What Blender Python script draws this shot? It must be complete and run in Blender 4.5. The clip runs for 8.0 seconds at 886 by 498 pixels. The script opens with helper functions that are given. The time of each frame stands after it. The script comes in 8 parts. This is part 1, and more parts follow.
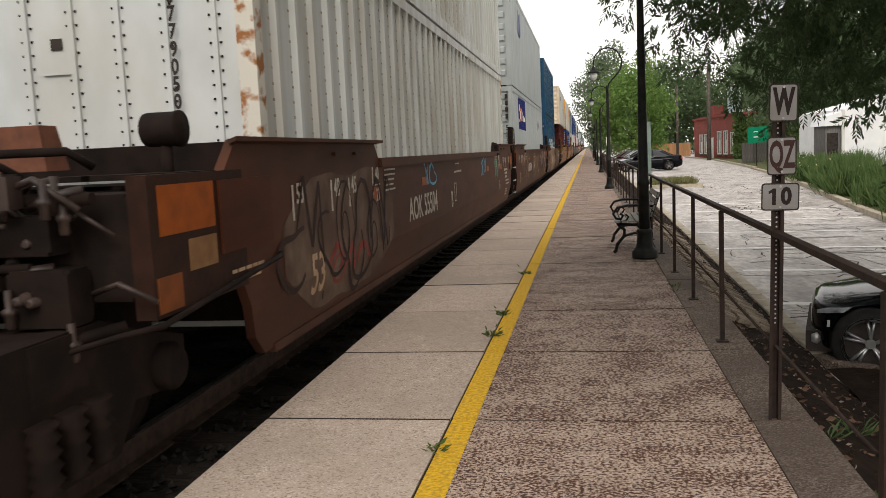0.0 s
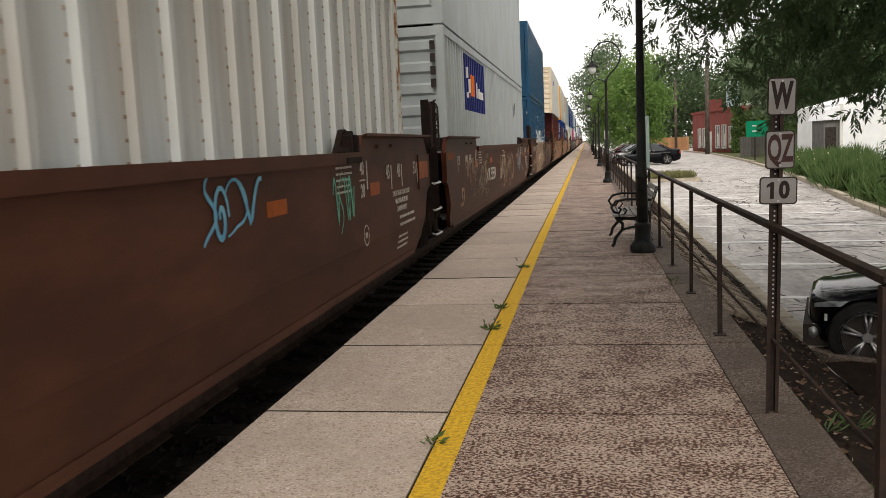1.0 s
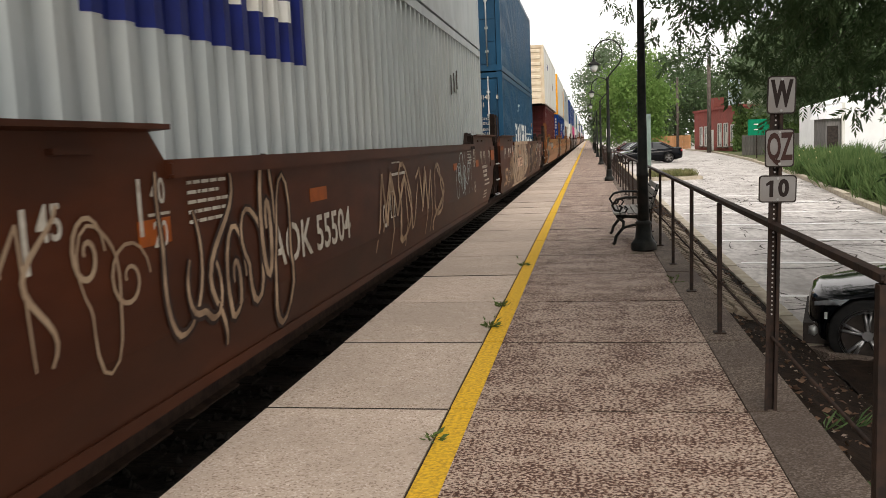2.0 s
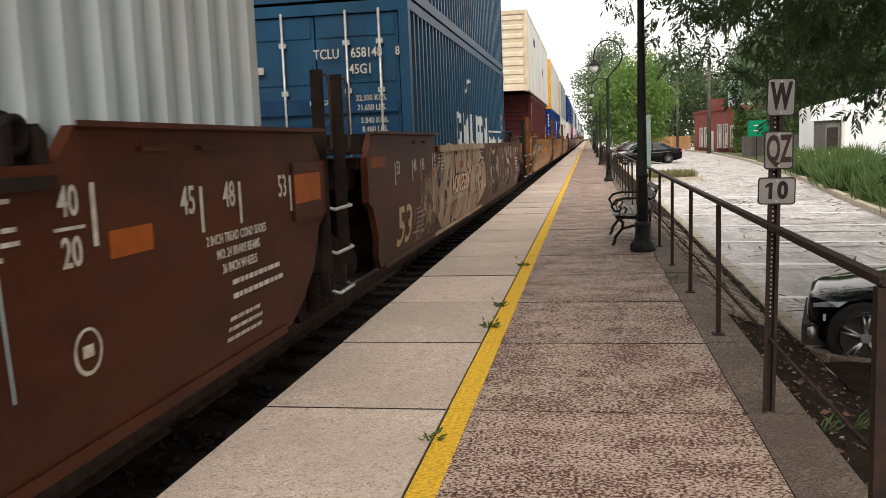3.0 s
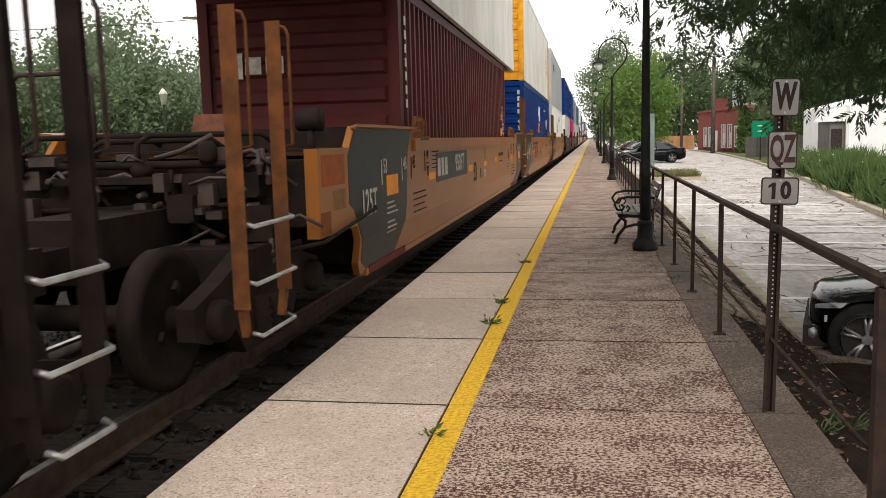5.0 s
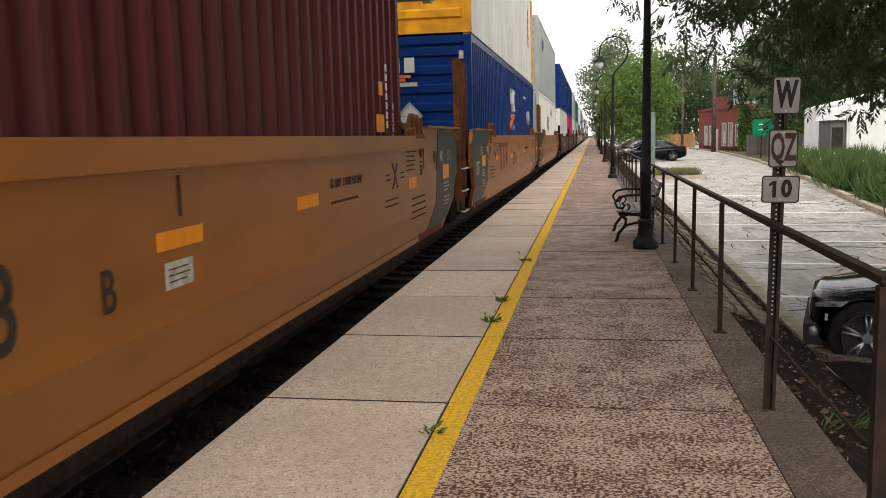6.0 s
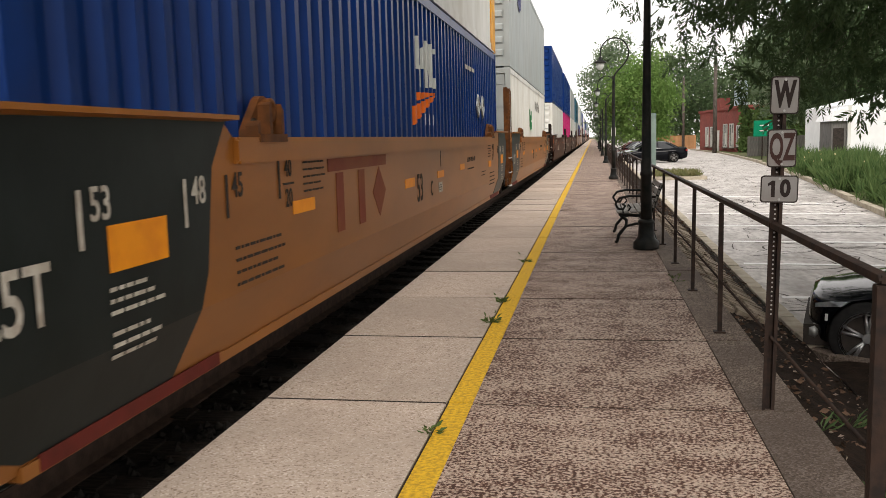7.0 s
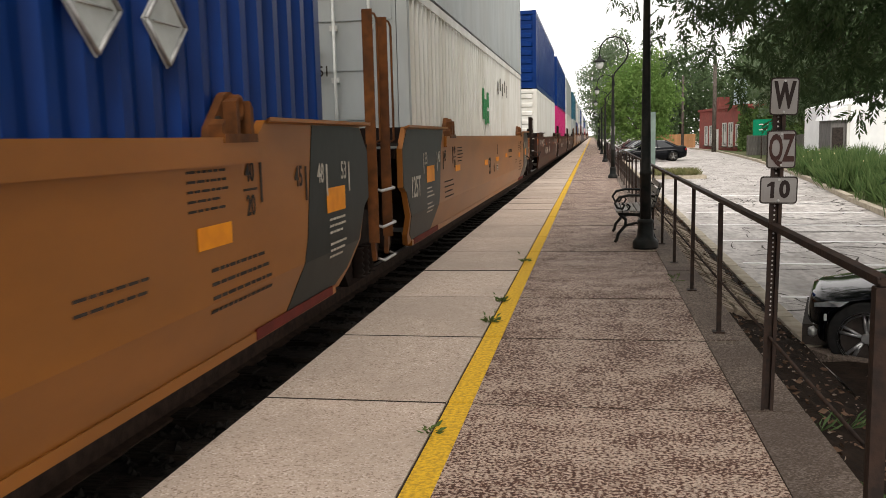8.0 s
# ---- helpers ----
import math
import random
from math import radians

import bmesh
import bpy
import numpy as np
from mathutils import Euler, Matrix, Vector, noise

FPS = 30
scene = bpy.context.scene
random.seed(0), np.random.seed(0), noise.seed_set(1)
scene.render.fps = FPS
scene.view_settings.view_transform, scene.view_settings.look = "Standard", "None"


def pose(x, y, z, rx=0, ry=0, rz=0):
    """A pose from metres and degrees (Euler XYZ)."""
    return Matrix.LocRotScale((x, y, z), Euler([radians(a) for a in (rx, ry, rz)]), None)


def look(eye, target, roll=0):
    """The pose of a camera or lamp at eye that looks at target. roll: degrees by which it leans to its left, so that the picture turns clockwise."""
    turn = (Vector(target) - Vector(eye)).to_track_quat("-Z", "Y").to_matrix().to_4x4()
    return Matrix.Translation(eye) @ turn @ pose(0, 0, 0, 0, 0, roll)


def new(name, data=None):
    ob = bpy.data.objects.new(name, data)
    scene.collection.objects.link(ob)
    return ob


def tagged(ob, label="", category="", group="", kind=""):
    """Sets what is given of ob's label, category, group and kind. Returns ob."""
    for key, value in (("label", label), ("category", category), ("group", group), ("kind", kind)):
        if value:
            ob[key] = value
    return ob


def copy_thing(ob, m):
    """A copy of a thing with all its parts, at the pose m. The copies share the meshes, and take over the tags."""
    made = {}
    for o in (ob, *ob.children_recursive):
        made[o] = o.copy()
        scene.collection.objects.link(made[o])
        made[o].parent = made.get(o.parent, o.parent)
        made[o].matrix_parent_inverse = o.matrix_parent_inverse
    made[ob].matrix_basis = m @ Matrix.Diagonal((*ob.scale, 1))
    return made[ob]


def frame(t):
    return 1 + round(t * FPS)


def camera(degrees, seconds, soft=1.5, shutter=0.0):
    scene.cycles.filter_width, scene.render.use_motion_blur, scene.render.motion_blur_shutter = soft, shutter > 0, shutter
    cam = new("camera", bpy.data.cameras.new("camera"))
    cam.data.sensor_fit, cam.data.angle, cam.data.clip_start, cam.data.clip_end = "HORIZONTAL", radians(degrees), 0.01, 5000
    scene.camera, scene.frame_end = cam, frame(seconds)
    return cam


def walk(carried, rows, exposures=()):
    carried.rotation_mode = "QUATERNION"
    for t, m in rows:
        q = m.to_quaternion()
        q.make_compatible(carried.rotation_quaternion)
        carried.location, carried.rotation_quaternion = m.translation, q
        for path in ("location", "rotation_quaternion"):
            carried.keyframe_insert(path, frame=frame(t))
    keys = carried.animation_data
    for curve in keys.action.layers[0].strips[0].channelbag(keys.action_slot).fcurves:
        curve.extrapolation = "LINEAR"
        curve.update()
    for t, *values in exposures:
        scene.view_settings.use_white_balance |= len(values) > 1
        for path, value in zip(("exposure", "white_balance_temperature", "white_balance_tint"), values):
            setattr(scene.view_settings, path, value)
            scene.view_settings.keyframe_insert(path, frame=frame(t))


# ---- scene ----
cam = camera(55.0, 8.0, soft=0.6, shutter=0.06)
PATH = [
    (0, (0.858, 0.044, 1.568), (0.517, 2.002, 1.344), -2.7),
    (0.5, (0.863, 0.039, 1.566), (0.523, 1.996, 1.335), -2.7),
    (1, (0.857, 0.038, 1.566), (0.52, 1.995, 1.327), -2.6),
    (1.5, (0.866, 0.031, 1.564), (0.526, 1.986, 1.321), -2.6),
    (3, (0.869, 0.022, 1.57), (0.53, 1.978, 1.325), -2.2),
    (3.5, (0.874, 0.021, 1.571), (0.533, 1.976, 1.324), -2.1),
    (4, (0.87, 0.022, 1.563), (0.528, 1.977, 1.315), -1.8),
    (4.5, (0.868, 0.015, 1.567), (0.525, 1.969, 1.317), -1.6),
    (6, (0.869, 0.018, 1.564), (0.524, 1.971, 1.307), -1.4),
    (6.5, (0.872, 0.003, 1.569), (0.526, 1.956, 1.311), -1.4),
    (7, (0.881, 0.009, 1.557), (0.533, 1.962, 1.304), -1.5),
    (7.5, (0.879, 0.006, 1.567), (0.532, 1.959, 1.31), -1.4),
    (8, (0.878, 0.002, 1.569), (0.532, 1.955, 1.312), -1.4),
]
EXPOSURE = [(t, e, 6850, 12) for t, e in ((0, 0.36), (0.5, 0.42), (1, 0.45), (1.5, 0.57), (3, 0.73), (3.5, 0.69), (4, 0.65), (4.5, 0.7), (6, 0.53), (6.5, 0.61), (7, 0.65), (7.5, 0.61), (8, 0.6))]
walk(cam, [(t, look(e, a, r)) for t, e, a, r in PATH], EXPOSURE)

# ---- world, sun, exposure ----
world = bpy.data.worlds.new("overcast_sky")
scene.world = world
world.use_nodes = True
wn, wl = world.node_tree.nodes, world.node_tree.links
sky = wn.new("ShaderNodeTexSky")
sky.sky_type = "NISHITA"
sky.sun_disc = False
sky.sun_elevation, sky.sun_rotation = radians(42), radians(172)
sky.dust_density = 1.0
fade = wn.new("ShaderNodeHueSaturation")
fade.inputs["Saturation"].default_value = 0.12
wl.new(sky.outputs[0], fade.inputs["Color"])
veil = wn.new("ShaderNodeMix")
veil.data_type = "RGBA"
veil.inputs["Factor"].default_value = 0.8
veil.inputs["B"].default_value = (9.3, 9.35, 9.4, 1)
wl.new(fade.outputs[0], veil.inputs["A"])
wl.new(veil.outputs["Result"], wn["Background"].inputs["Color"])
wn["Background"].inputs["Strength"].default_value = 0.108
sun = new("sun", bpy.data.lights.new("sun", "SUN"))
sun.data.energy, sun.data.angle, sun.data.color = 1.25, radians(25), (1.0, 0.96, 0.9)
sun.matrix_world = look((4, -30, 27), (0, 0, 0))

# ---- materials ----
MATS = {}


def mat(name, c1, c2=None, scale=6.0, rough=0.7, metal=0.0, bump=0.0, bscale=60.0, dirt=None, dscale=0.8, damt=0.5,
        stretch=(1, 1, 1), rand=0.0, detail=6.0, lo=0.38, hi=0.66, coat=0.0, spec=0.08):
    """Two tones in fine noise, dirt in broad noise, bump, and a change from piece to piece."""
    if name in MATS:
        return MATS[name]
    m = bpy.data.materials.new(name)
    m.use_nodes = True
    n, l = m.node_tree.nodes, m.node_tree.links
    b = n["Principled BSDF"]
    tc, mp = n.new("ShaderNodeTexCoord"), n.new("ShaderNodeMapping")
    mp.inputs["Scale"].default_value = stretch
    l.new(tc.outputs["Object"], mp.inputs["Vector"])

    def noisy(s, d, a, z):
        t, r = n.new("ShaderNodeTexNoise"), n.new("ShaderNodeMapRange")
        t.inputs["Scale"].default_value, t.inputs["Detail"].default_value = s, d
        l.new(mp.outputs[0], t.inputs["Vector"])
        r.inputs["From Min"].default_value, r.inputs["From Max"].default_value = a, z
        l.new(t.outputs["Fac"], r.inputs["Value"])
        return r.outputs[0]

    def blend(fac, a, c):
        x = n.new("ShaderNodeMix")
        x.data_type = "RGBA"
        l.new(fac, x.inputs["Factor"])
        for sock, v in ((x.inputs["A"], a), (x.inputs["B"], c)):
            if isinstance(v, tuple):
                sock.default_value = (*v, 1)
            else:
                l.new(v, sock)
        return x.outputs["Result"]

    c2 = c2 or tuple(0.8 * v for v in c1)
    col = blend(noisy(scale, detail, lo, hi), c1, c2)
    if dirt:
        f = noisy(dscale, 5, 0.42, 0.72)
        mul = n.new("ShaderNodeMath")
        mul.operation, mul.inputs[1].default_value = "MULTIPLY", damt
        l.new(f, mul.inputs[0])
        col = blend(mul.outputs[0], col, dirt)
    if rand:
        oi, hs, mr = n.new("ShaderNodeObjectInfo"), n.new("ShaderNodeHueSaturation"), n.new("ShaderNodeMapRange")
        mr.inputs["To Min"].default_value, mr.inputs["To Max"].default_value = 1 - rand, 1 + rand
        l.new(oi.outputs["Random"], mr.inputs["Value"])
        l.new(mr.outputs[0], hs.inputs["Value"])
        l.new(col, hs.inputs["Color"])
        col = hs.outputs[0]
    l.new(col, b.inputs["Base Color"])
    b.inputs["Roughness"].default_value, b.inputs["Metallic"].default_value = rough, metal
    b.inputs["Coat Weight"].default_value = coat
    b.inputs["Specular IOR Level"].default_value = spec
    if bump:
        bt, bn = n.new("ShaderNodeTexNoise"), n.new("ShaderNodeBump")
        bt.inputs["Scale"].default_value, bt.inputs["Detail"].default_value = bscale, 4
        l.new(mp.outputs[0], bt.inputs["Vector"])
        bn.inputs["Strength"].default_value, bn.inputs["Distance"].default_value = bump, 0.01
        l.new(bt.outputs["Fac"], bn.inputs["Height"])
        l.new(bn.outputs[0], b.inputs["Normal"])
    MATS[name] = m
    return m


def leafy(name, *args, **kw):
    """A leaf: as mat(), with some light let through."""
    m = mat(name, *args, **kw)
    n, l = m.node_tree.nodes, m.node_tree.links
    b = n["Principled BSDF"]
    tr, mx = n.new("ShaderNodeBsdfTranslucent"), n.new("ShaderNodeMixShader")
    mx.inputs[0].default_value = 0.4
    l.new(b.inputs["Base Color"].links[0].from_socket, tr.inputs["Color"])
    l.new(b.outputs[0], mx.inputs[1])
    l.new(tr.outputs[0], mx.inputs[2])
    l.new(mx.outputs[0], n["Material Output"].inputs["Surface"])
    return m


def pebble_mat(name, tones, cell, rough, bump, stain, stain_amt):
    """Exposed aggregate: coloured cells with dark joints, stained in broad patches."""
    m = bpy.data.materials.new(name)
    m.use_nodes = True
    n, l = m.node_tree.nodes, m.node_tree.links
    b = n["Principled BSDF"]
    tc = n.new("ShaderNodeNewGeometry")
    v = n.new("ShaderNodeTexVoronoi")
    v.inputs["Scale"].default_value = cell
    l.new(tc.outputs["Position"], v.inputs["Vector"])
    sep = n.new("ShaderNodeSeparateColor")
    l.new(v.outputs["Color"], sep.inputs[0])
    big = n.new("ShaderNodeTexNoise")
    big.inputs["Scale"].default_value, big.inputs["Detail"].default_value = 9, 5
    l.new(tc.outputs["Position"], big.inputs["Vector"])
    add = n.new("ShaderNodeMath")
    add.operation = "ADD"
    l.new(sep.outputs[0], add.inputs[0])
    soft = n.new("ShaderNodeMath")
    soft.operation, soft.inputs[1].default_value = "MULTIPLY", 0.55
    l.new(big.outputs["Fac"], soft.inputs[0])
    l.new(soft.outputs[0], add.inputs[1])
    half = n.new("ShaderNodeMath")
    half.operation, half.inputs[1].default_value = "MULTIPLY", 0.66
    l.new(add.outputs[0], half.inputs[0])
    ramp = n.new("ShaderNodeValToRGB")
    ramp.color_ramp.interpolation = "LINEAR"
    while len(ramp.color_ramp.elements) < len(tones):
        ramp.color_ramp.elements.new(0.5)
    for i, (p, c) in enumerate(tones):
        ramp.color_ramp.elements[i].position, ramp.color_ramp.elements[i].color = p, (*c, 1)
    l.new(half.outputs[0], ramp.inputs[0])
    st, mr = n.new("ShaderNodeTexNoise"), n.new("ShaderNodeMapRange")
    st.inputs["Scale"].default_value, st.inputs["Detail"].default_value = 0.9, 6
    l.new(tc.outputs["Position"], st.inputs["Vector"])
    mr.inputs["From Min"].default_value, mr.inputs["From Max"].default_value = 0.4, 0.62
    mr.inputs["To Max"].default_value = stain_amt
    l.new(st.outputs["Fac"], mr.inputs["Value"])
    x = n.new("ShaderNodeMix")
    x.data_type = "RGBA"
    l.new(mr.outputs[0], x.inputs["Factor"])
    l.new(ramp.outputs[0], x.inputs["A"])
    x.inputs["B"].default_value = (*stain, 1)
    oi, hs, m2 = n.new("ShaderNodeObjectInfo"), n.new("ShaderNodeHueSaturation"), n.new("ShaderNodeMapRange")
    m2.inputs["To Min"].default_value, m2.inputs["To Max"].default_value = 0.9, 1.08
    l.new(oi.outputs["Random"], m2.inputs["Value"])
    l.new(m2.outputs[0], hs.inputs["Value"])
    l.new(x.outputs["Result"], hs.inputs["Color"])
    l.new(hs.outputs[0], b.inputs["Base Color"])
    b.inputs["Roughness"].default_value = rough
    b.inputs["Specular IOR Level"].default_value = 0.3
    bn = n.new("ShaderNodeBump")
    bn.inputs["Strength"].default_value, bn.inputs["Distance"].default_value = bump, 0.006
    bn.invert = True
    l.new(v.outputs["Distance"], bn.inputs["Height"])
    l.new(bn.outputs[0], b.inputs["Normal"])
    MATS[name] = m
    return m


def fleck_mat(name):
    """Exposed aggregate worn in patches: dark brown flecks of two sizes in a pale pinkish ground, with fine grit."""
    m = bpy.data.materials.new(name)
    m.use_nodes = True
    n, l = m.node_tree.nodes, m.node_tree.links
    b = n["Principled BSDF"]
    geo, mp = n.new("ShaderNodeNewGeometry"), n.new("ShaderNodeMapping")
    mp.inputs["Scale"].default_value = (1.0, 1.1, 1.0)
    l.new(geo.outputs["Position"], mp.inputs["Vector"])

    def field(scale, detail, rough=0.55):
        t = n.new("ShaderNodeTexNoise")
        t.inputs["Scale"].default_value, t.inputs["Detail"].default_value, t.inputs["Roughness"].default_value = scale, detail, rough
        l.new(mp.outputs[0], t.inputs["Vector"])
        return t.outputs["Fac"]

    def calc(op, x, y):
        k = n.new("ShaderNodeMath")
        k.operation = op
        for i, v in enumerate((x, y)):
            if isinstance(v, float):
                k.inputs[i].default_value = v
            else:
                l.new(v, k.inputs[i])
        return k.outputs[0]

    fleck = calc("ADD", calc("MULTIPLY", field(50, 4.0, 0.6), 1.0), calc("MULTIPLY", field(2.1, 5.0), 0.3))
    fleck = calc("ADD", fleck, calc("MULTIPLY", field(9, 3.0), 0.16))
    ramp = n.new("ShaderNodeValToRGB")
    tones = ((0.0, (0.47, 0.382, 0.318)), (0.69, (0.4, 0.31, 0.25)), (0.735, (0.27, 0.18, 0.14)), (0.775, (0.072, 0.031, 0.02)), (1.0, (0.04, 0.018, 0.012)))
    while len(ramp.color_ramp.elements) < len(tones):
        ramp.color_ramp.elements.new(0.5)
    for i, (p, c) in enumerate(tones):
        ramp.color_ramp.elements[i].position, ramp.color_ramp.elements[i].color = p, (*c, 1)
    l.new(fleck, ramp.inputs[0])
    grit = n.new("ShaderNodeTexVoronoi")
    grit.inputs["Scale"].default_value = 120
    l.new(mp.outputs[0], grit.inputs["Vector"])
    sep = n.new("ShaderNodeSeparateColor")
    l.new(grit.outputs["Color"], sep.inputs[0])
    mr = n.new("ShaderNodeMapRange")
    mr.inputs["To Min"].default_value, mr.inputs["To Max"].default_value = 0.62, 1.35
    l.new(sep.outputs[0], mr.inputs["Value"])
    oi, m2 = n.new("ShaderNodeObjectInfo"), n.new("ShaderNodeMapRange")
    m2.inputs["To Min"].default_value, m2.inputs["To Max"].default_value = 0.93, 1.07
    l.new(oi.outputs["Random"], m2.inputs["Value"])
    hs = n.new("ShaderNodeHueSaturation")
    l.new(calc("MULTIPLY", mr.outputs[0], m2.outputs[0]), hs.inputs["Value"])
    l.new(ramp.outputs[0], hs.inputs["Color"])
    l.new(hs.outputs[0], b.inputs["Base Color"])
    b.inputs["Roughness"].default_value, b.inputs["Specular IOR Level"].default_value = 0.75, 0.25
    bn = n.new("ShaderNodeBump")
    bn.inputs["Strength"].default_value, bn.inputs["Distance"].default_value = 0.6, 0.006
    bn.invert = True
    l.new(fleck, bn.inputs["Height"])
    l.new(bn.outputs[0], b.inputs["Normal"])
    MATS[name] = m
    return m


AGG = fleck_mat("exposed_aggregate")
SLAB = pebble_mat("platform_concrete", [(0.2, (0.27, 0.2, 0.15)), (0.34, (0.46, 0.37, 0.3)), (0.72, (0.5, 0.405, 0.335)), (0.88, (0.66, 0.58, 0.51))], 90, 0.85, 0.3, (0.36, 0.29, 0.235), 0.5)
BAND = pebble_mat("kerb_concrete", [(0.25, (0.068, 0.048, 0.036)), (0.45, (0.122, 0.09, 0.069)), (0.62, (0.16, 0.122, 0.097)), (0.78, (0.25, 0.2, 0.17))], 110, 0.9, 0.4, (0.075, 0.055, 0.044), 0.75)
JOINTD = mat("joint_dirt", (0.03, 0.024, 0.02), (0.05, 0.04, 0.03), 20, 0.95)
YELLOW = mat("yellow_line_paint", (0.74, 0.45, 0.035), (0.62, 0.36, 0.03), 25, 0.75, bump=0.3, bscale=120, dirt=(0.12, 0.075, 0.035), dscale=42, damt=0.6, lo=0.45, hi=0.75)
# Dark soil, with the shade under the trees deepened into its colour.
SOIL = mat("shaded_bed_soil", (0.016, 0.0095, 0.006), (0.006, 0.004, 0.003), 22, 0.95, bump=1.0, bscale=40, dirt=(0.035, 0.022, 0.015), dscale=6, damt=0.5)
LOT = mat("worn_asphalt", (0.6, 0.565, 0.535), (0.38, 0.355, 0.335), 7.0, 0.9, bump=0.5, bscale=45, dirt=(0.27, 0.245, 0.225), dscale=1.3, damt=0.75, stretch=(1.3, 0.55, 1), detail=13.0, spec=0.35)
KERB = mat("kerb_paint", (0.5, 0.44, 0.35), (0.4, 0.35, 0.27), 8, 0.85, bump=0.3, dirt=(0.16, 0.13, 0.1), dscale=2.5)
GRASS_G = mat("grass_ground", (0.07, 0.1, 0.035), (0.12, 0.12, 0.06), 1.5, 0.95, bump=0.6, bscale=15, dirt=(0.14, 0.11, 0.08), dscale=0.2)
# Ballast, ties and rails: shade under the train is put into these colours.
SHADED_BALLAST = mat("ballast", (0.03, 0.026, 0.023), (0.009, 0.008, 0.007), 16, 0.95, bump=1.0, bscale=25, rand=0.2)
TIE = mat("shaded_tie_wood", (0.027, 0.021, 0.017), (0.01, 0.008, 0.0065), 10, 0.9, bump=0.6, bscale=30, stretch=(1, 6, 6), rand=0.25)
RAIL = mat("shaded_rail_steel", (0.06, 0.038, 0.028), (0.035, 0.024, 0.019), 12, 0.8, 0.0, 0.3)
RAILTOP = mat("rail_head", (0.55, 0.53, 0.5), (0.4, 0.38, 0.36), 12, 0.3, 1.0)
BLACK = mat("black_iron_paint", (0.012, 0.014, 0.014), (0.02, 0.021, 0.02), 14, 0.45, 0.0, 0.15, dirt=(0.06, 0.05, 0.04), dscale=5, damt=0.4)
RUSTP = mat("brown_pipe_paint", (0.026, 0.02, 0.018), (0.045, 0.03, 0.024), 18, 0.6, 0.0, 0.2, dirt=(0.05, 0.028, 0.02), dscale=9, damt=0.45)
BROWN = mat("brown_car_paint", (0.07, 0.0205, 0.0088), (0.046, 0.0135, 0.0065), 2.5, 0.5, 0, 0.12, 8, dirt=(0.026, 0.015, 0.011), dscale=0.7, damt=0.7, stretch=(1, 0.5, 1.6), spec=0.07)
DUSTY = mat("faded_brown_car_paint", (0.088, 0.036, 0.0215), (0.058, 0.025, 0.016), 2.5, 0.55, 0, 0.12, 8, dirt=(0.04, 0.022, 0.016), dscale=0.7, damt=0.6, stretch=(1, 0.5, 1.6), spec=0.06)
DKBROWN = mat("grimy_underframe", (0.02, 0.0125, 0.0098), (0.009, 0.007, 0.0062), 5, 0.8, 0, 0.3, 25)
TAN = mat("tan_car_paint", (0.29, 0.103, 0.0165), (0.225, 0.08, 0.0135), 2.0, 0.36, 0, 0.1, 8, dirt=(0.2, 0.085, 0.03), dscale=0.6, damt=0.6, stretch=(1, 0.5, 1.5), spec=0.16)
GREENP = mat("dark_green_panel", (0.012, 0.016, 0.015), (0.008, 0.011, 0.01), 3, 0.4, 0, 0.1, 8, spec=0.12)
WHITE = mat("white_lettering", (0.48, 0.45, 0.39), (0.33, 0.29, 0.24), 15, 0.7)
INK = mat("black_lettering", (0.03, 0.025, 0.022), (0.05, 0.04, 0.035), 12, 0.7)
ORANGE = mat("orange_reflector", (0.3, 0.072, 0.01), (0.21, 0.052, 0.009), 8, 0.5)
AMBER = mat("amber_reflector", (0.75, 0.27, 0.015), (0.65, 0.22, 0.015), 8, 0.45)
STEEL = mat("galvanised_steel", (0.45, 0.45, 0.44), (0.32, 0.32, 0.31), 20, 0.45, 0.7)
SILVER = mat("silver_container", (0.57, 0.59, 0.57), (0.47, 0.48, 0.455), 2.5, 0.5, 0.0, 0.05, 10, dirt=(0.3, 0.23, 0.15), dscale=1.3, damt=0.5, stretch=(1, 2.5, 0.3), spec=0.25)
REEFW = mat("white_riveted_panel", (0.58, 0.605, 0.605), (0.5, 0.525, 0.52), 3, 0.5, 0.0, 0.05, 10, dirt=(0.45, 0.38, 0.28), dscale=1.3, damt=0.3, stretch=(1, 1, 0.5))
RUSTW = mat("rusty_white_post", (0.6, 0.57, 0.5), (0.3, 0.13, 0.05), 9, 0.7, 0, 0.3, 30, lo=0.5, hi=0.62)
GREY = mat("pale_grey_container", (0.38, 0.415, 0.415), (0.32, 0.35, 0.35), 2.5, 0.5, 0.0, 0.05, 10, dirt=(0.33, 0.32, 0.29), dscale=1.0, damt=0.35, stretch=(1, 1, 0.4))
WHITEC = mat("white_container", (0.7, 0.7, 0.665), (0.6, 0.595, 0.55), 2.5, 0.5, 0.0, 0.05, 10, dirt=(0.42, 0.36, 0.27), dscale=1.0, damt=0.35, stretch=(1, 1, 0.4))
CREAM = mat("cream_container", (0.66, 0.58, 0.45), (0.55, 0.45, 0.32), 2.5, 0.55, 0.0, 0.05, 10, dirt=(0.35, 0.2, 0.1), dscale=1.2, damt=0.4, stretch=(1, 1, 0.5))
NAVY = mat("steel_blue_container", (0.014, 0.064, 0.125), (0.0105, 0.048, 0.094), 2.5, 0.4, 0.0, 0.05, 10, dirt=(0.03, 0.045, 0.06), dscale=1.0, damt=0.5, stretch=(1, 1, 0.4), spec=0.09)
TEAL = mat("teal_container", (0.02, 0.11, 0.16), (0.02, 0.085, 0.12), 2.5, 0.5, dirt=(0.05, 0.07, 0.09), dscale=1.0, damt=0.5)
